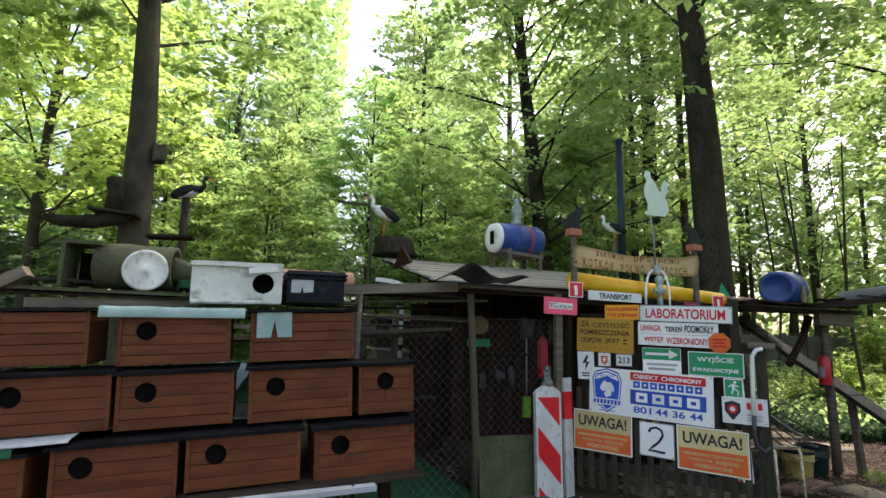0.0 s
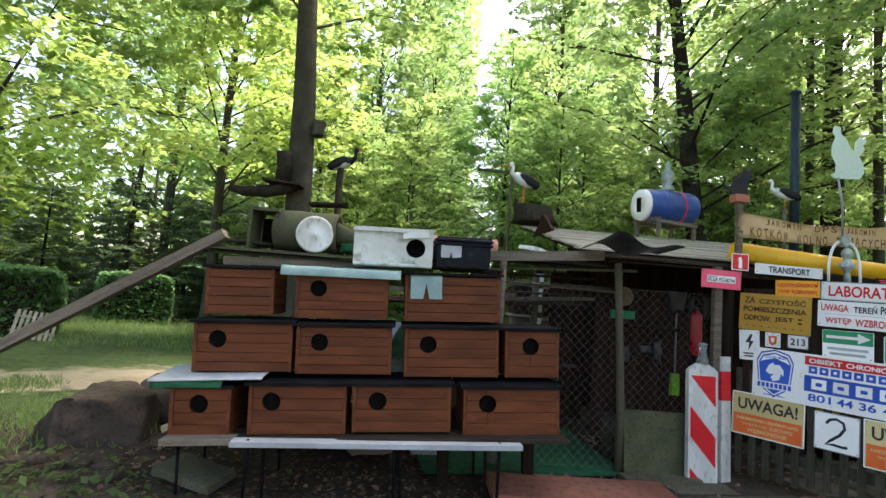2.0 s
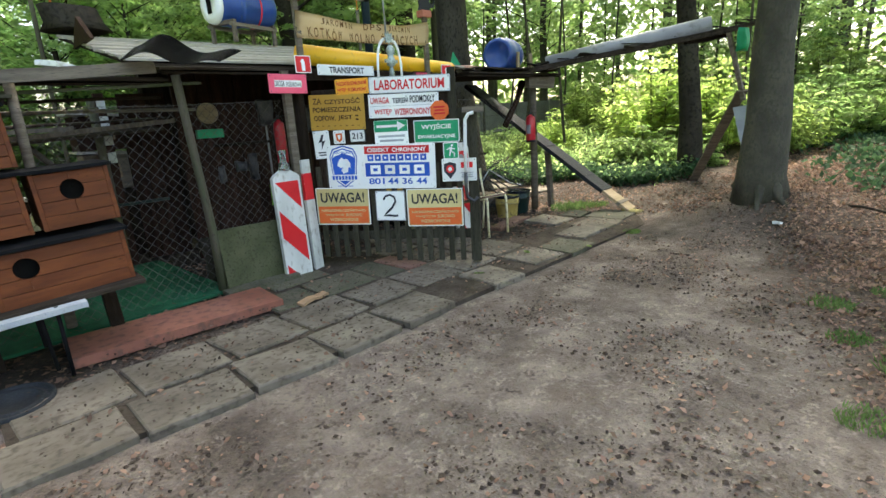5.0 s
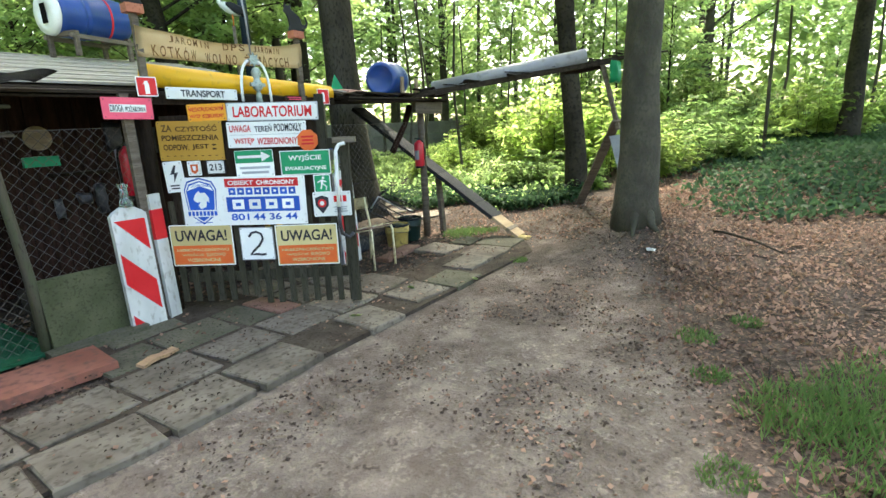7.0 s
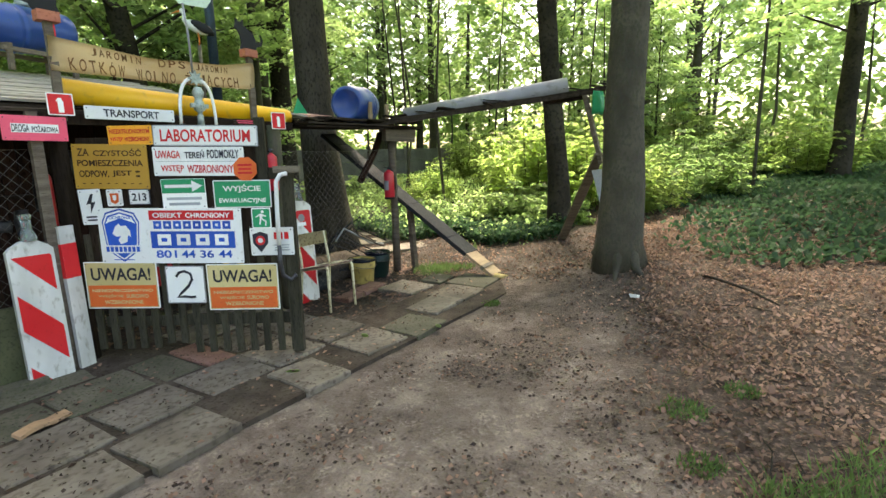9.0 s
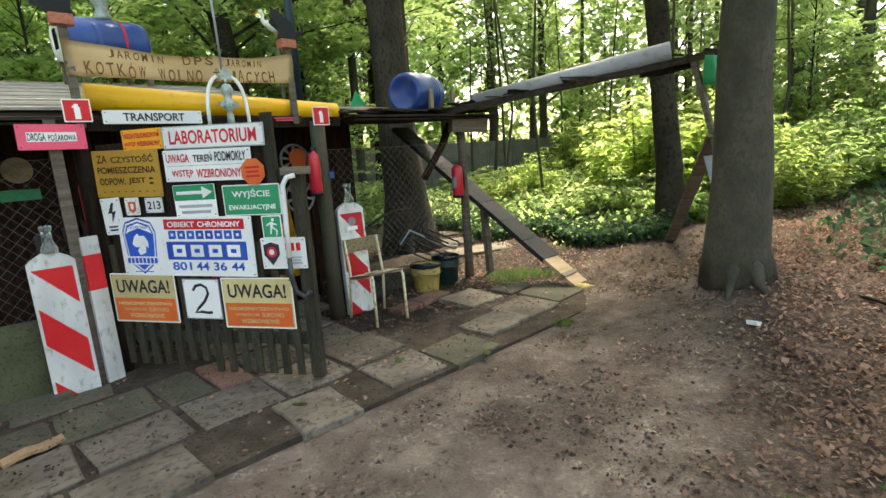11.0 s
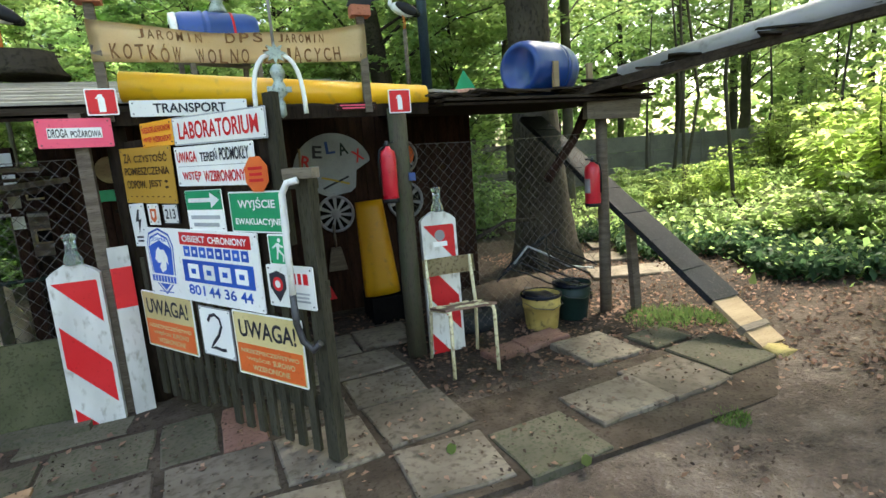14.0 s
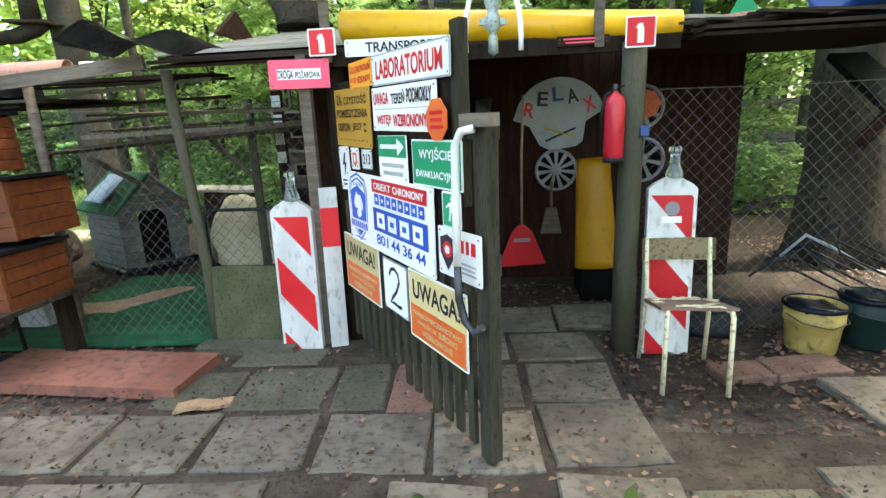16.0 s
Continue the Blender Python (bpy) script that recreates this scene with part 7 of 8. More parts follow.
def scatter(kinds, count, az0, az1, d0, d1, gap, smin, smax, keep=lambda x, y, az, d: True):
    made, tries = 0, 0
    while made < count and tries < 4000:
        tries += 1
        az, d = rng.uniform(az0, az1), math.sqrt(rng.uniform(d0 * d0, d1 * d1))
        x, y = d * math.sin(radians(az)), d * math.cos(radians(az))
        if not keep(x, y, az, d) or any((x - a) ** 2 + (y - b) ** 2 < gap * gap for a, b in done):
            continue
        done.append((x, y))
        s = rng.uniform(smin, smax)
        src = kinds[made % len(kinds)]
        old = src.scale[:]
        src.scale = (s, s, s)
        copy_thing(src, pose(x, y, ground_z(x, y) - 0.1, 0, 0, rng.uniform(0, 360)))
        src.scale = old
        made += 1


glade = lambda x, y, az, d: not (6.0 < az < 12.5)
scatter([high1, high2], 15, -48, 52, 19, 38, 3.2, 0.85, 1.15, lambda x, y, az, d: glade(x, y, az, d) and not (-46 < az < -19) and not (32 < az < 52 and d < 31) and (az > -12 or d > 27))
scatter([young1, young2], 14, -10, 62, 11, 19, 1.9, 0.7, 1.15, lambda x, y, az, d: not (7.0 < az < 11.0) and not (20 < az < 41 and d < 14) and not (40 < az < 58) and y > 9.5)
scatter([high2], 5, 52, 100, 24, 38, 4.0, 0.85, 1.1)
scatter([young2], 6, 62, 100, 17, 28, 2.6, 0.5, 0.9)
scatter([fir], 12, -52, -16, 19.5, 24, 1.6, 0.5, 0.72)
# unseen trees added behind the viewpoint to hold back skylight
scatter([high1, high2], 5, 130, 290, 11, 20, 3.5, 0.85, 1.1)

# far woods: one ring of leaf masses
n = 170000
az = np.radians(nr.uniform(-75, 115, n))
keep = ~((np.degrees(az) > 7.5) & (np.degrees(az) < 11)) & ~((np.degrees(az) > -46) & (np.degrees(az) < -18) & (nr.rand(n) < 0.35)) & ~((np.degrees(az) > 27) & (nr.rand(n) < 0.5))
az = az[keep]
n = len(az)
d = nr.uniform(38, 52, n)
zc = 34 * nr.rand(n) ** 1.15 * (0.75 + 0.35 * np.sin(az * 23) + 0.2 * np.sin(az * 61))
ang = nr.rand(n) * 6.283
uu = np.stack([np.cos(ang), np.sin(ang), nr.randn(n) * 0.5], 1) * nr.uniform(0.2, 0.42, n)[:, None]
vv = np.stack([-np.sin(ang), np.cos(ang), nr.randn(n) * 0.7], 1) * nr.uniform(0.14, 0.28, n)[:, None]
cc = np.stack([d * np.sin(az), d * np.cos(az), zc + 0.5], 1)
for sel, lm in (((az > -0.2) & (az < 0.75), "leaf"), (az >= 0.75, "leafbright"), (az <= -0.2, "leafyellow")):
    tagged(new("far_woods", quads("far_woods", cc[sel], uu[sel], vv[sel], lm)), "distant green woods closing the view", "woods", kind="stuff")
bm = bmesh.new()
for i in range(48):
    a, dd = radians(rng.uniform(-60, 105)), rng.uniform(24, 40)
    tube([(dd * math.sin(a), dd * math.cos(a), 0), (dd * math.sin(a) + rng.uniform(-0.5, 0.5), dd * math.cos(a), rng.uniform(6, 11))], [rng.uniform(0.1, 0.25), 0.07], 6, bm, caps=False)
for i in range(26):
    a, dd = radians(rng.uniform(50, 104)), rng.uniform(13, 25)
    px, py = dd * math.sin(a), dd * math.cos(a)
    tube([(px, py, 0), (px + rng.uniform(-0.3, 0.3), py + rng.uniform(-0.3, 0.3), 2.5), (px + rng.uniform(-0.6, 0.6), py, rng.uniform(5, 9))], [rng.uniform(0.03, 0.07), 0.035, 0.015], 5, bm, caps=False)
tagged(mesh_ob("far_trunks", bm, "bark"), "distant grey trunks in the wood", "trunks", kind="stuff")


# ---- shrubs, hedges, ground plants ----
def leaf_cloud(n, sx, sy, sz, size):
    """Leaves in the uneven skin of a clipped hedge."""
    p = nr.rand(n, 3) * 2 - 1
    ax = nr.randint(0, 3, n)
    sg = np.sign(nr.randn(n))
    p[np.arange(n), ax] = sg * (0.94 + 0.08 * nr.rand(n))
    p *= 1 - 0.10 * np.abs(p[:, ::-1]) ** 2
    p = p * np.array([sx, sy, sz]) + nr.randn(n, 3) * 0.03
    p[:, 2] = np.abs(p[:, 2] + sz)
    ang = nr.rand(n) * 6.283
    tilt = nr.randn(n) * 0.5
    u = np.stack([np.cos(ang) * np.cos(tilt), np.sin(ang) * np.cos(tilt), np.sin(tilt) + 0.2], 1)
    w = np.stack([-np.sin(ang), np.cos(ang), nr.randn(n) * 0.5], 1)
    s = size * (0.6 + 0.8 * nr.rand(n))[:, None]
    return p, u * s, w * s * 0.65


def shrub(x, y, sx, sz, n, size, leafmat, label, name="shrub", group="shrubs along the wood"):
    """Many slender stems, each with tiers of flat leaves."""
    t = thing(name, pose(x, y, ground_z(x, y) - 0.03), label, "shrub", group)
    C, U, V = [], [], []
    bm = bmesh.new()
    stems = 34
    for i in range(stems):
        a, r = nr.rand() * 6.283, sx * math.sqrt(nr.rand())
        top = np.array([r * math.cos(a) * 1.15, r * math.sin(a) * 1.15, sz * (0.35 + 0.75 * nr.rand()) * (1.1 - 0.45 * r / sx)])
        foot = np.array([r * math.cos(a) * 0.75, r * math.sin(a) * 0.75, 0.0])
        tube([foot, foot * 0.45 + top * 0.55 + np.array([0.05 * math.sin(i), 0.05 * math.cos(i), 0.0]), top], [0.008, 0.006, 0.002], 4, bm, caps=False)
        tiers = max(3, int(top[2] / 0.17))
        m = max(3, n // (stems * tiers))
        for k in range(tiers):
            f = 0.25 + 0.75 * (k + 0.6 * nr.rand()) / tiers
            c = foot + (top - foot) * f
            b = nr.rand(m) * 6.283
            rr = (0.05 + 0.24 * np.sqrt(nr.rand(m))) * (1.15 - 0.5 * f)
            C.append(c + np.stack([rr * np.cos(b), rr * np.sin(b), -0.25 * rr + nr.randn(m) * 0.02], 1))
            til = nr.randn(m) * 0.3 - 0.25
            s_ = size * (0.6 + 0.8 * nr.rand(m))[:, None]
            U.append(np.stack([np.cos(b) * np.cos(til), np.sin(b) * np.cos(til), np.sin(til)], 1) * s_)
            V.append(np.stack([-np.sin(b), np.cos(b), nr.randn(m) * 0.3], 1) * s_ * 0.66)
    ob = new("foliage", quads("foliage", np.concatenate(C), np.concatenate(U), np.concatenate(V), leafmat))
    ob.parent = t
    part("woody_stem", bm, "barkdark", t)
    return t


sh1 = shrub(13.2, 4.4, 1.1, 2.0, 5200, 0.055, "leafyellow", "tall airy yellow-green sapling thicket beside the path")
sh2 = shrub(13.5, 1.4, 1.4, 1.25, 5600, 0.05, "leafbright", "low spreading bright green shrub")
sh3 = shrub(4.2, 10.4, 1.3, 1.7, 5600, 0.05, "leaf", "green leafy shrub behind the shed")


def put_shrubs(kinds, spots):
    for i, (x, y, s) in enumerate(spots):
        src = kinds[i % len(kinds)]
        src.scale = (s, s, s)
        copy_thing(src, pose(x, y, ground_z(x, y) - 0.03, 0, 0, rng.uniform(0, 360)))
        src.scale = (1, 1, 1)


put_shrubs([sh1, sh2], [(11.6, 7.6, 0.5), (11.0, 4.0, 0.8), (12.6, 7.4, 0.6), (10.6, 5.2, 0.5), (12.6, 4.6, 1.15), (10.6, 3.4, 0.6), (14.6, 6.2, 0.9), (14.4, 3.6, 1.1), (12.4, 3.2, 1.0), (16.0, 1.6, 1.2), (15.6, -0.6, 0.9), (17.5, 3.2, 1.2),
                        (17.2, 5.8, 1.1), (18.6, 0.2, 1.2), (20, 2.4, 1.4), (12.4, 9.4, 0.55), (10.0, 10.0, 0.6), (18.5, -2.6, 1.0), (16.2, 8.6, 0.9), (21, 6.5, 1.4), (19.5, 10, 1.2), (13.8, 10.6, 0.8), (11.6, 1.9, 0.6), (10.6, 6.4, 0.4)])
put_shrubs([sh3], [(8.6, 9.6, 0.9), (0.6, 10.6, 0.9), (-1.0, 11.5, 1.0), (-3.2, 12.6, 0.9), (2.6, 10.0, 0.8), (6.0, 9.4, 0.8), (-1.9, 10.2, 0.7), (4.0, 13, 1.3), (8.5, 13.5, 1.4), (1.0, 15, 1.6), (-4.6, 19.5, 1.2), (-13.5, 21, 1.5)])


def ivy_hedge(x, y, sx, sy, sz, rz):
    t = thing("ivy_hedge", pose(x, y, ground_z(x, y) - 0.05, 0, 0, rz), "box-shaped hedge overgrown with ivy", "hedge", "ivy hedges on the lawn")
    C, U, V = leaf_cloud(9000, sx, sy, sz, 0.062)
    ob = new("ivy", quads("ivy", C, U, V, "ivy"))
    ob.parent = t
    part("core", rough_box((sx * 1.6, sy * 1.6, sz * 1.7), (0, 0, sz * 0.85), amount=0.08, cuts=3), "barkdark", t)
    return t


ivy_hedge(-8.8, 11.7, 1.15, 0.8, 0.74, 35)
ivy_hedge(-7.95, 15.9, 0.95, 0.8, 0.76, 30)


def blades(name, spots, n, h, spread, material, label, category):
    C, U, V = [], [], []
    for x, y, s in spots:
        a = nr.rand(n) * 6.283
        rr = spread * s * np.sqrt(nr.rand(n))
        px, py = x + rr * np.cos(a), y + rr * np.sin(a)
        pz = np.array([ground_z(float(i), float(j)) for i, j in zip(px, py)])
        hh = h * s * (0.5 + 0.7 * nr.rand(n))
        ln = nr.randn(n, 2) * 0.45
        u = np.stack([ln[:, 0] * hh, ln[:, 1] * hh, hh], 1) * 0.5
        b = nr.rand(n) * 6.283
        v = np.stack([np.cos(b), np.sin(b), 0 * b], 1) * (0.0035 + 0.003 * nr.rand(n))[:, None] * (1 + 2 * (h > 0.3))
        C.append(np.stack([px, py, pz], 1) + u)
        U.append(u)
        V.append(v)
    tagged(new(name, quads(name, np.concatenate(C), np.concatenate(U), np.concatenate(V), material)), label, category, kind="stuff")


tuft = [(rng.uniform(2.2, 4.6), rng.uniform(-1.6, -0.55), rng.uniform(0.6, 1.2)) for i in range(9)]
tuft += [(4.9, 0.0, 0.45), (3.35, -0.4, 0.4), (7.45, 3.6, 0.7), (7.35, 3.75, 0.75), (7.6, 3.4, 0.5), (6.3, 2.2, 0.3)]
verge = [(4.45, -1.0, 1.0), (4.1, -0.72, 0.8), (3.78, -0.82, 0.9), (4.95, -1.18, 0.8), (4.0, -1.15, 1.1), (4.6, -1.4, 1.1), (3.5, -0.95, 0.9), (5.2, -1.6, 1.0)]
blades("verge_grass", verge, 210, 0.1, 0.38, "grass", "rough green grass bordering the leaf litter", "grass")
tuft += [(4.36, -0.18, 0.35), (5.39, -0.28, 0.35), (7.2, 3.66, 0.8)]
blades("grass_tufts", tuft, 240, 0.12, 0.34, "grass", "fresh green grass tufts at the path edge", "grass")
lawn = [(rng.uniform(-14, -2.8), rng.uniform(11.0, 19), 2.2) for i in range(70)] + [(rng.uniform(-5.5, -2.6), rng.uniform(4.2, 7.0), 1.0) for i in range(26)]
blades("lawn_grass", lawn, 260, 0.085, 0.5, "lawn", "short green lawn grass", "grass")


def scatter_leaves(name, spots_fn, n, size, material, label, category, lift=0.012, flat=0.25, deep=0.01):
    pts = [spots_fn() for i in range(n)]
    C = np.array([(x, y, ground_z(x, y) + lift + deep * rng.random()) for x, y in pts])
    ang = nr.rand(n) * 6.283
    u = np.stack([np.cos(ang), np.sin(ang), nr.randn(n) * flat], 1)
    w = np.stack([-np.sin(ang), np.cos(ang), nr.randn(n) * flat], 1)
    s = size * (0.5 + nr.rand(n))[:, None]
    tagged(new(name, quads(name, C, u * s, w * s * 0.7, material)), label, category, kind="stuff")


def litter_spot():
    while True:
        x, y = rng.uniform(1.8, 12), rng.uniform(-6, 2.6)
        if y > 0.42 * x - 1.98 + 0.25 * noise.noise(Vector((x * 2.1, y * 2.1, 5))) + rng.gauss(0, 0.14):
            continue
        # heaped in drifts, with bare dark patches between
        if noise.noise(Vector((x * 1.6, y * 1.6, 8))) + 0.6 * noise.noise(Vector((x * 5, y * 5, 8))) > rng.uniform(-0.75, 0.25):
            return x, y


def path_spot():
    while True:
        x, y = rng.uniform(0.5, 9), rng.uniform(-1.2, 2.1)
        if noise.noise(Vector((x * 1.3, y * 1.3, 2))) + 0.5 * noise.noise(Vector((x * 4, y * 4, 2))) > rng.uniform(-0.25, 0.45):
            return x, y


def near_spot():
    while True:
        x, y = rng.uniform(-2.2, 7.4), rng.uniform(2.6, 5.6)
        if y > 3.2 or x > 5.5 or x < 0.8:
            return x, y


def ivy_spot():
    while True:
        x, y = rng.uniform(7.2, 17), rng.uniform(-6, 3.5)
        if y < 0.30 * x - 2.4 + rng.gauss(0, 0.4) and x > 8.2 + 0.35 * abs(y):
            return x, y


scatter_leaves("leaf_litter", litter_spot, 60000, 0.016, "deadleaf", "brown fallen beech leaves beside the path", "leaves", 0.008, 0.55)
scatter_leaves("path_leaves", path_spot, 2400, 0.015, "deadleaf", "scattered dry leaves on the trodden soil", "leaves", 0.008, 0.4)
scatter_leaves("bark_chips", path_spot, 6500, 0.008, "chip", "dark crumbs of bark and soil on the path", "debris", 0.004, 0.5)
scatter_leaves("shed_leaves", near_spot, 6500, 0.023, "deadleaf", "dry leaves gathered round the shed", "leaves")
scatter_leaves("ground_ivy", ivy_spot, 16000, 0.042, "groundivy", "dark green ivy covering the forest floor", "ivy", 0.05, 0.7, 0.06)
def under_spot():
    while True:
        x, y = rng.uniform(8.4, 22), rng.uniform(2.8, 12)
        if x > 9.1 + 0.25 * math.sin(3 * y) + rng.gauss(0, 0.2):
            return x, y


def edge_spot():
    y = rng.uniform(2.7, 8.0)
    return 9.0 + 0.25 * math.sin(3 * y) + abs(rng.gauss(0, 0.7)), y


weed = lambda: (rng.gauss(-2.9, 0.7), rng.gauss(3.4, 0.5))
scatter_leaves("weeds", weed, 800, 0.03, "grass", "low green weeds on the soil", "weeds", 0.03, 0.4)
scatter_leaves("undergrowth", under_spot, 26000, 0.036, "leafbright", "bright green low undergrowth in the wood", "undergrowth", 0.01, 0.6, 0.3)
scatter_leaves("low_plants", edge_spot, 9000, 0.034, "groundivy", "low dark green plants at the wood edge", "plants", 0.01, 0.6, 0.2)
scatter_leaves("slope_leaves", lambda: (rng.uniform(7.2, 9.8), rng.uniform(1.6, 7.5)), 5500, 0.018, "deadleaf", "brown leaves on the slope behind the ramp", "leaves", 0.008, 0.45)
scatter_leaves("fallen_leaves", litter_spot, 4200, 0.025, "deadleaf", "larger dry leaves on top of the litter", "leaves", 0.02, 0.45)


def clods(name, spot, n, lo, hi, material, label):
    """Small lumps: squashed, uneven octahedra in one mesh."""
    base = np.array([(1, 0, 0), (0, 1, 0), (-1, 0, 0), (0, -1, 0), (0, 0, 1), (0, 0, -1)], float)
    tri = ((0, 1, 4), (1, 2, 4), (2, 3, 4), (3, 0, 4), (1, 0, 5), (2, 1, 5), (3, 2, 5), (0, 3, 5))
    vs, fs = [], []
    for i in range(n):
        x, y = spot()
        a, s = rng.uniform(0, 6.28), rng.uniform(lo, hi)
        ca, sa = math.cos(a), math.sin(a)
        for bx, by, bz in base * nr.uniform(0.6, 1.25, (6, 1)):
            vs.append((x + s * (bx * ca - by * sa), y + s * (bx * sa + by * ca), ground_z(x, y) + 0.3 * s + 0.6 * s * bz))
        fs += [tuple(6 * i + k for k in t) for t in tri]
    me = bpy.data.meshes.new(name)
    me.from_pydata(vs, [], fs)
    me.materials.append(M[material])
    tagged(new(name, me), label, "debris", kind="stuff")


clods("soil_clods", path_spot, 1500, 0.006, 0.021, "chip", "dark clods of trodden soil on the path")
clods("pebbles", path_spot, 900, 0.005, 0.013, "deadleaf", "small pale pebbles and seeds on the path")
scatter_leaves("slab_crumbs", lambda: (rng.uniform(0.5, 7.2), rng.uniform(2.2, 3.8)), 2600, 0.009, "chip", "soil crumbs scattered on the paving", "debris", 0.055, 0.4)
scatter_leaves("slab_leaves", lambda: (rng.uniform(0.5, 7.2), rng.uniform(2.2, 4.2)), 480, 0.018, "deadleaf", "small dry leaves on the paving", "leaves", 0.06, 0.25)
zb = ground_z(7.4, 0.1) + 0.03
solo("fallen_branch", tube([(7.85, 0.55, zb), (7.5, 0.2, zb + 0.05), (7.2, -0.15, zb + 0.04), (6.9, -0.42, zb)], [0.02, 0.017, 0.013, 0.008], 8, wobble=0.3), "barkdark", pose(0, 0, 0), "thin dead branch lying on the leaf litter", "branch")
bm = bmesh.new()
for i in range(60):
    x, y = litter_spot()
    if x > 9.5:
        continue
    a = rng.uniform(0, 6.28)
    L_ = rng.uniform(0.12, 0.7)
    z = ground_z(x, y) + 0.015
    tube([(x, y, z), (x + 0.5 * L_ * math.cos(a), y + 0.5 * L_ * math.sin(a), z + 0.015), (x + L_ * math.cos(a + 0.2), y + L_ * math.sin(a + 0.2), z)], [0.006, 0.005, 0.003], 5, bm)
tagged(mesh_ob("twigs", bm, "barkdark"), "dead twigs among the fallen leaves", "twigs", kind="stuff")


# ---- paving ----
pv = thing("pavement", pose(0, 0, 0), "uneven grey concrete paving slabs with soil joints", "pavement", kind="structure")
shared = {}


def slab(cx, cy, w, d, rz, material, z=0.0):
    kind = (round(w * 8), round(d * 8), material)
    if kind not in shared:
        sb = bmesh.new()
        hw, hd = round(w * 8) / 16, round(d * 8) / 16
        ring = []
        for ax, ay, bx, by in ((-hw, -hd, hw, -hd), (hw, -hd, hw, hd), (hw, hd, -hw, hd), (-hw, hd, -hw, -hd)):
            for q in (0.012, 0.3, 0.62, 0.988):
                ring.append((ax + (bx - ax) * q + rng.uniform(-0.008, 0.008), ay + (by - ay) * q + rng.uniform(-0.008, 0.008)))
        low = [sb.verts.new((px, py, -0.03)) for px, py in ring]
        mid = [sb.verts.new((px, py, 0.018 + rng.uniform(-0.004, 0.003))) for px, py in ring]
        top = [sb.verts.new((px * (1 - 0.009 / hw), py * (1 - 0.009 / hd), 0.028 + rng.uniform(-0.003, 0.002))) for px, py in ring]
        for ra, rb in ((low, mid), (mid, top)):
            for q in range(len(ring)):
                sb.faces.new((ra[q - 1], ra[q], rb[q], rb[q - 1]))
        sb.faces.new(top)
        me = bpy.data.meshes.new("slab")
        sb.to_mesh(me)
        sb.free()
        me.materials.append(M[material])
        shared[kind] = me
    ob = new("slab", shared[kind])
    ob.parent = pv
    ob.matrix_local = pose(cx, cy, -0.012 + z, rng.uniform(-1.2, 1.2), rng.uniform(-1.2, 1.2), rz) @ Matrix.Diagonal((w / (round(w * 8) / 8), d / (round(d * 8) / 8), 1, 1))


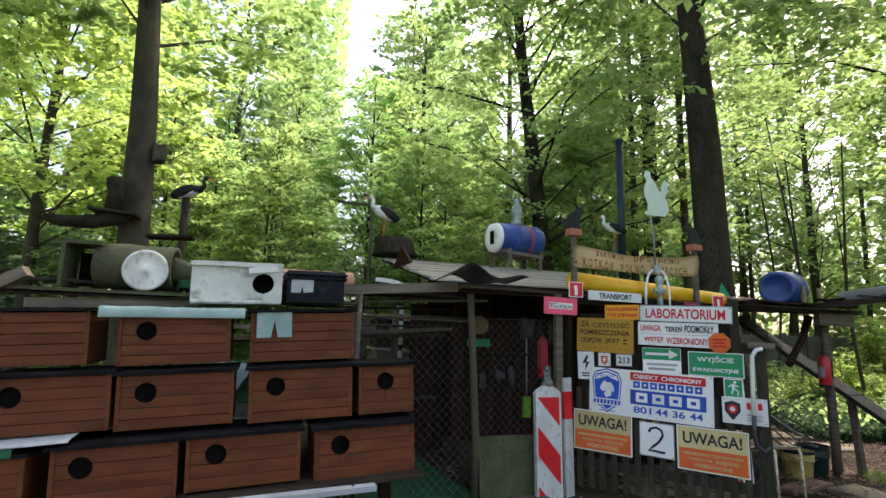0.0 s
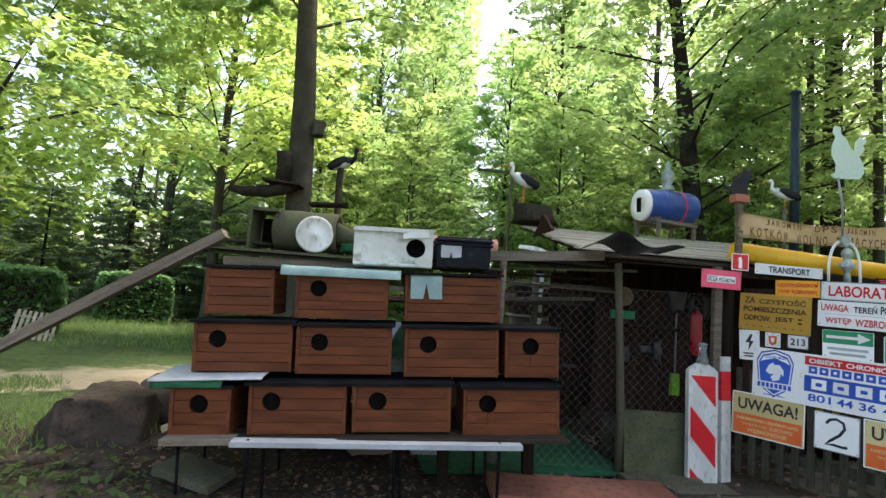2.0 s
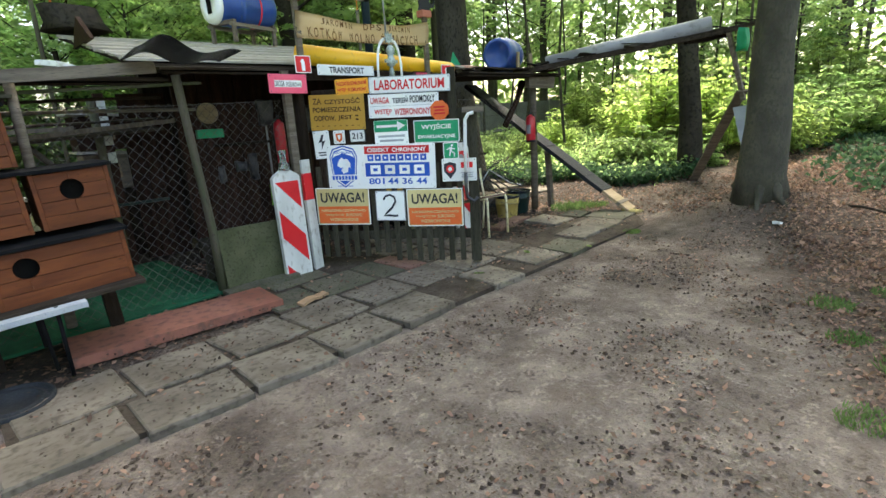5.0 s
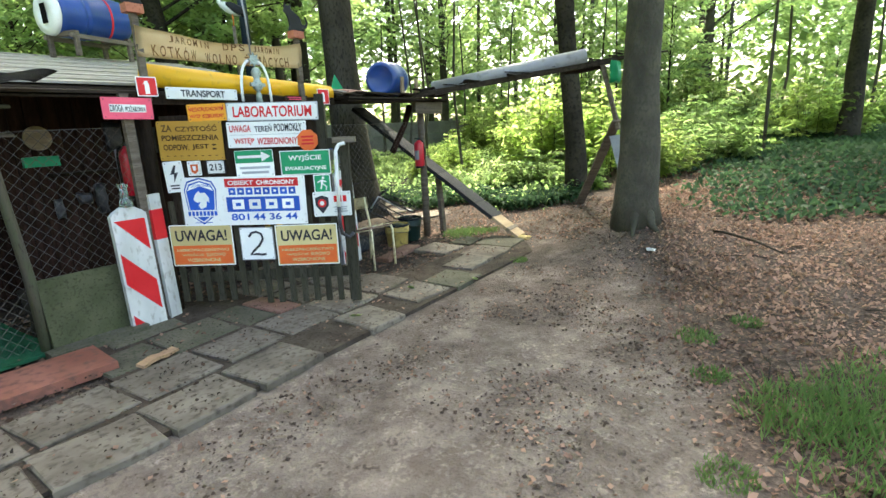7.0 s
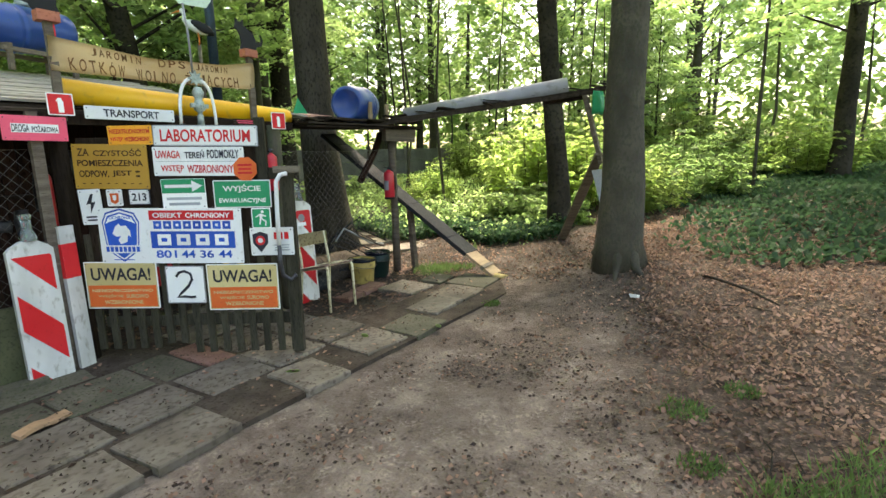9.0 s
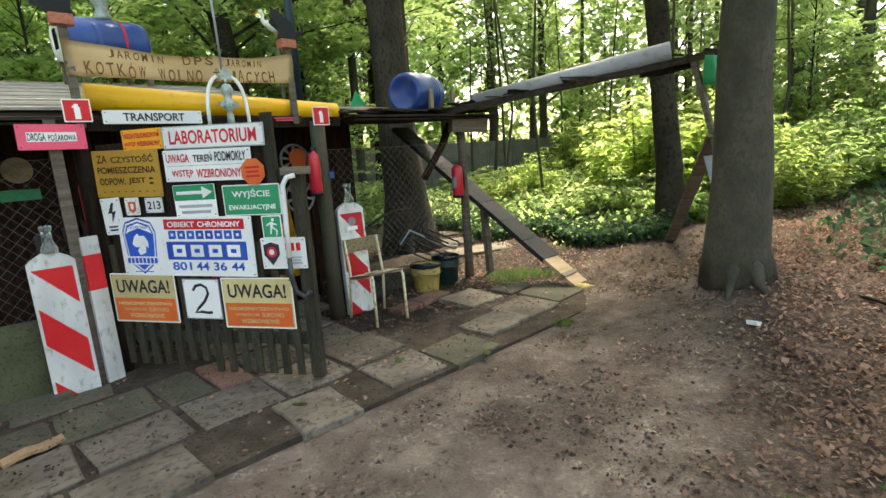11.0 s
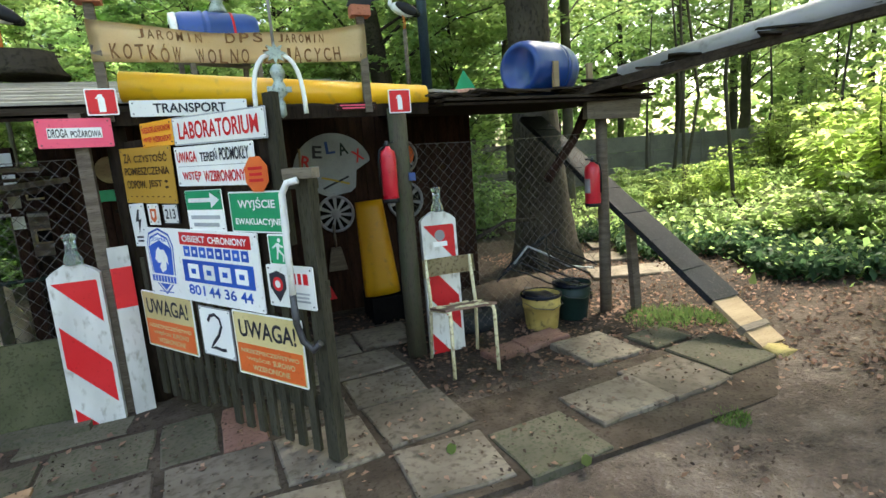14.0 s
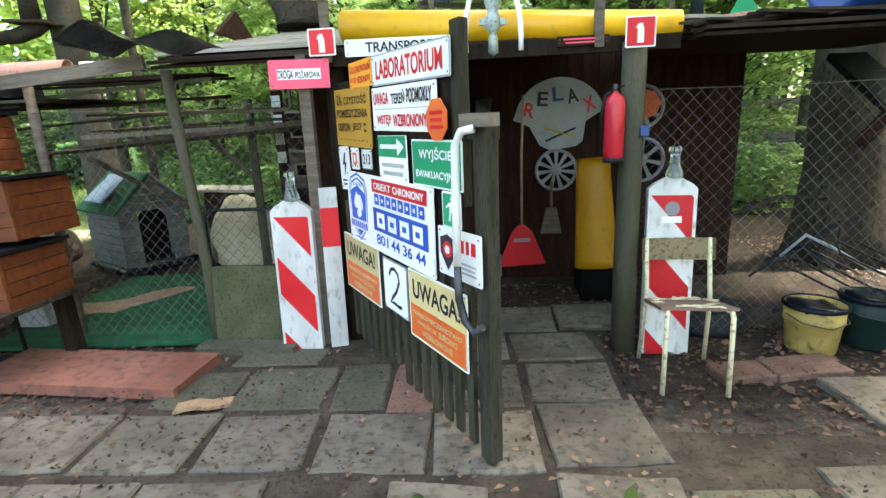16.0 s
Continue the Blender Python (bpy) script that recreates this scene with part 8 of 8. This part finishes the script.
# the outer row along the soil, then the rows towards the entrance
for cx, cy, w, d, rz, mt, z in (
        (0.62, 2.42, 0.55, 0.44, 2, "concrete", 0), (1.22, 2.38, 0.56, 0.44, -1, "concrete", 0), (1.80, 2.38, 0.54, 0.44, -2, "concrete", 0.004), (2.37, 2.40, 0.53, 0.44, 3, "concrete", 0.004), (2.95, 2.42, 0.54, 0.45, 6, "concrete", 0.01),
        (3.96, 2.44, 0.42, 0.46, -1, "concrete", 0.006), (4.72, 2.53, 0.5, 0.46, -2, "concrete", 0.004), (5.26, 2.47, 0.5, 0.46, 3, "concrete_moss", 0), (5.88, 2.66, 0.58, 0.40, 3, "concrete", 0.014), (6.42, 2.73, 0.52, 0.5, 5, "concrete", 0.008), (7.0, 2.85, 0.56, 0.54, 5, "concrete_moss", 0.008),
        (0.72, 2.92, 0.56, 0.5, 3, "concrete", 0), (1.3, 2.9, 0.54, 0.5, 2, "concrete", 0), (1.87, 2.92, 0.55, 0.5, 5, "concrete", 0.004), (2.45, 2.94, 0.54, 0.5, 3, "concrete", 0), (3.03, 2.96, 0.52, 0.46, 6, "concrete", 0.004), (3.61, 2.98, 0.54, 0.48, 2, "concrete", 0), (4.16, 3.01, 0.51, 0.5, 4, "concrete", 0), (4.72, 3.09, 0.53, 0.52, 5, "concrete", 0.006),
        (2.42, 3.48, 0.45, 0.42, 5, "concrete_moss", -0.008), (2.95, 3.50, 0.56, 0.48, 2, "concrete_moss", 0), (3.42, 3.52, 0.31, 0.53, 6, "concrete_moss", 0), (3.73, 3.53, 0.26, 0.58, 2, "redslab", 0.002), (4.13, 3.56, 0.46, 0.5, 3, "concrete", -0.002), (4.66, 3.60, 0.5, 0.45, 0, "concrete", 0), (6.33, 3.42, 0.5, 0.5, 4, "concrete", -0.004),
        (4.05, 4.1, 0.5, 0.45, 4, "concrete", -0.006), (4.62, 4.1, 0.56, 0.43, 6, "concrete", -0.004), (2.75, 3.93, 0.6, 0.26, 0, "concrete_moss", -0.008), (5.69, 3.76, 0.32, 0.2, 8, "redslab", -0.004), (6.08, 3.83, 0.44, 0.24, 8, "redslab", -0.004), (6.9, 3.36, 0.4, 0.32, 6, "concrete_moss", -0.012),
        (4.4, 4.62, 0.55, 0.5, 0, "concrete", -0.01), (4.95, 4.7, 0.5, 0.5, 0, "concrete", -0.01), (8.35, 5.15, 1.2, 0.5, -24, "concrete", 0.01), (8.9, 5.9, 1.6, 0.5, -24, "concrete", 0.01), (9.6, 6.6, 1.4, 0.5, -24, "concrete", 0.02)):
    slab(cx, cy, w, d, rz, mt, z)
for x0, x1, y0, y1 in ((0.4, 7.25, 2.24, 3.1), (2.2, 4.95, 3.1, 4.35)):
    part("joint_soil", rough_box((x1 - x0, y1 - y0, 0.05), ((x0 + x1) / 2, (y0 + y1) / 2, -0.026), amount=0.012, cuts=12), "soil", pv)
for cx, cy, rz in ((2.55, 3.28, 14),):
    solo("bark_piece", rough_box((0.3, 0.085, 0.02), amount=0.018, cuts=4), "card", pose(cx, cy, 0.02, 0, 0, rz), "torn tan bark piece on the paving edge", "bark piece")
for x, y in ((3.9, 2.55), (4.75, 2.62), (5.3, 2.2)):
    solo("fallen_leaf", plate([(-0.05, 0), (-0.02, -0.025), (0.03, -0.02), (0.06, 0.0), (0.03, 0.03), (-0.02, 0.025)], 0.002), "leafbright", pose(x, y, 0.028, 90, 0, rng.uniform(0, 180)), "large green leaf fallen on a slab", "leaf", "leaves on the slabs")
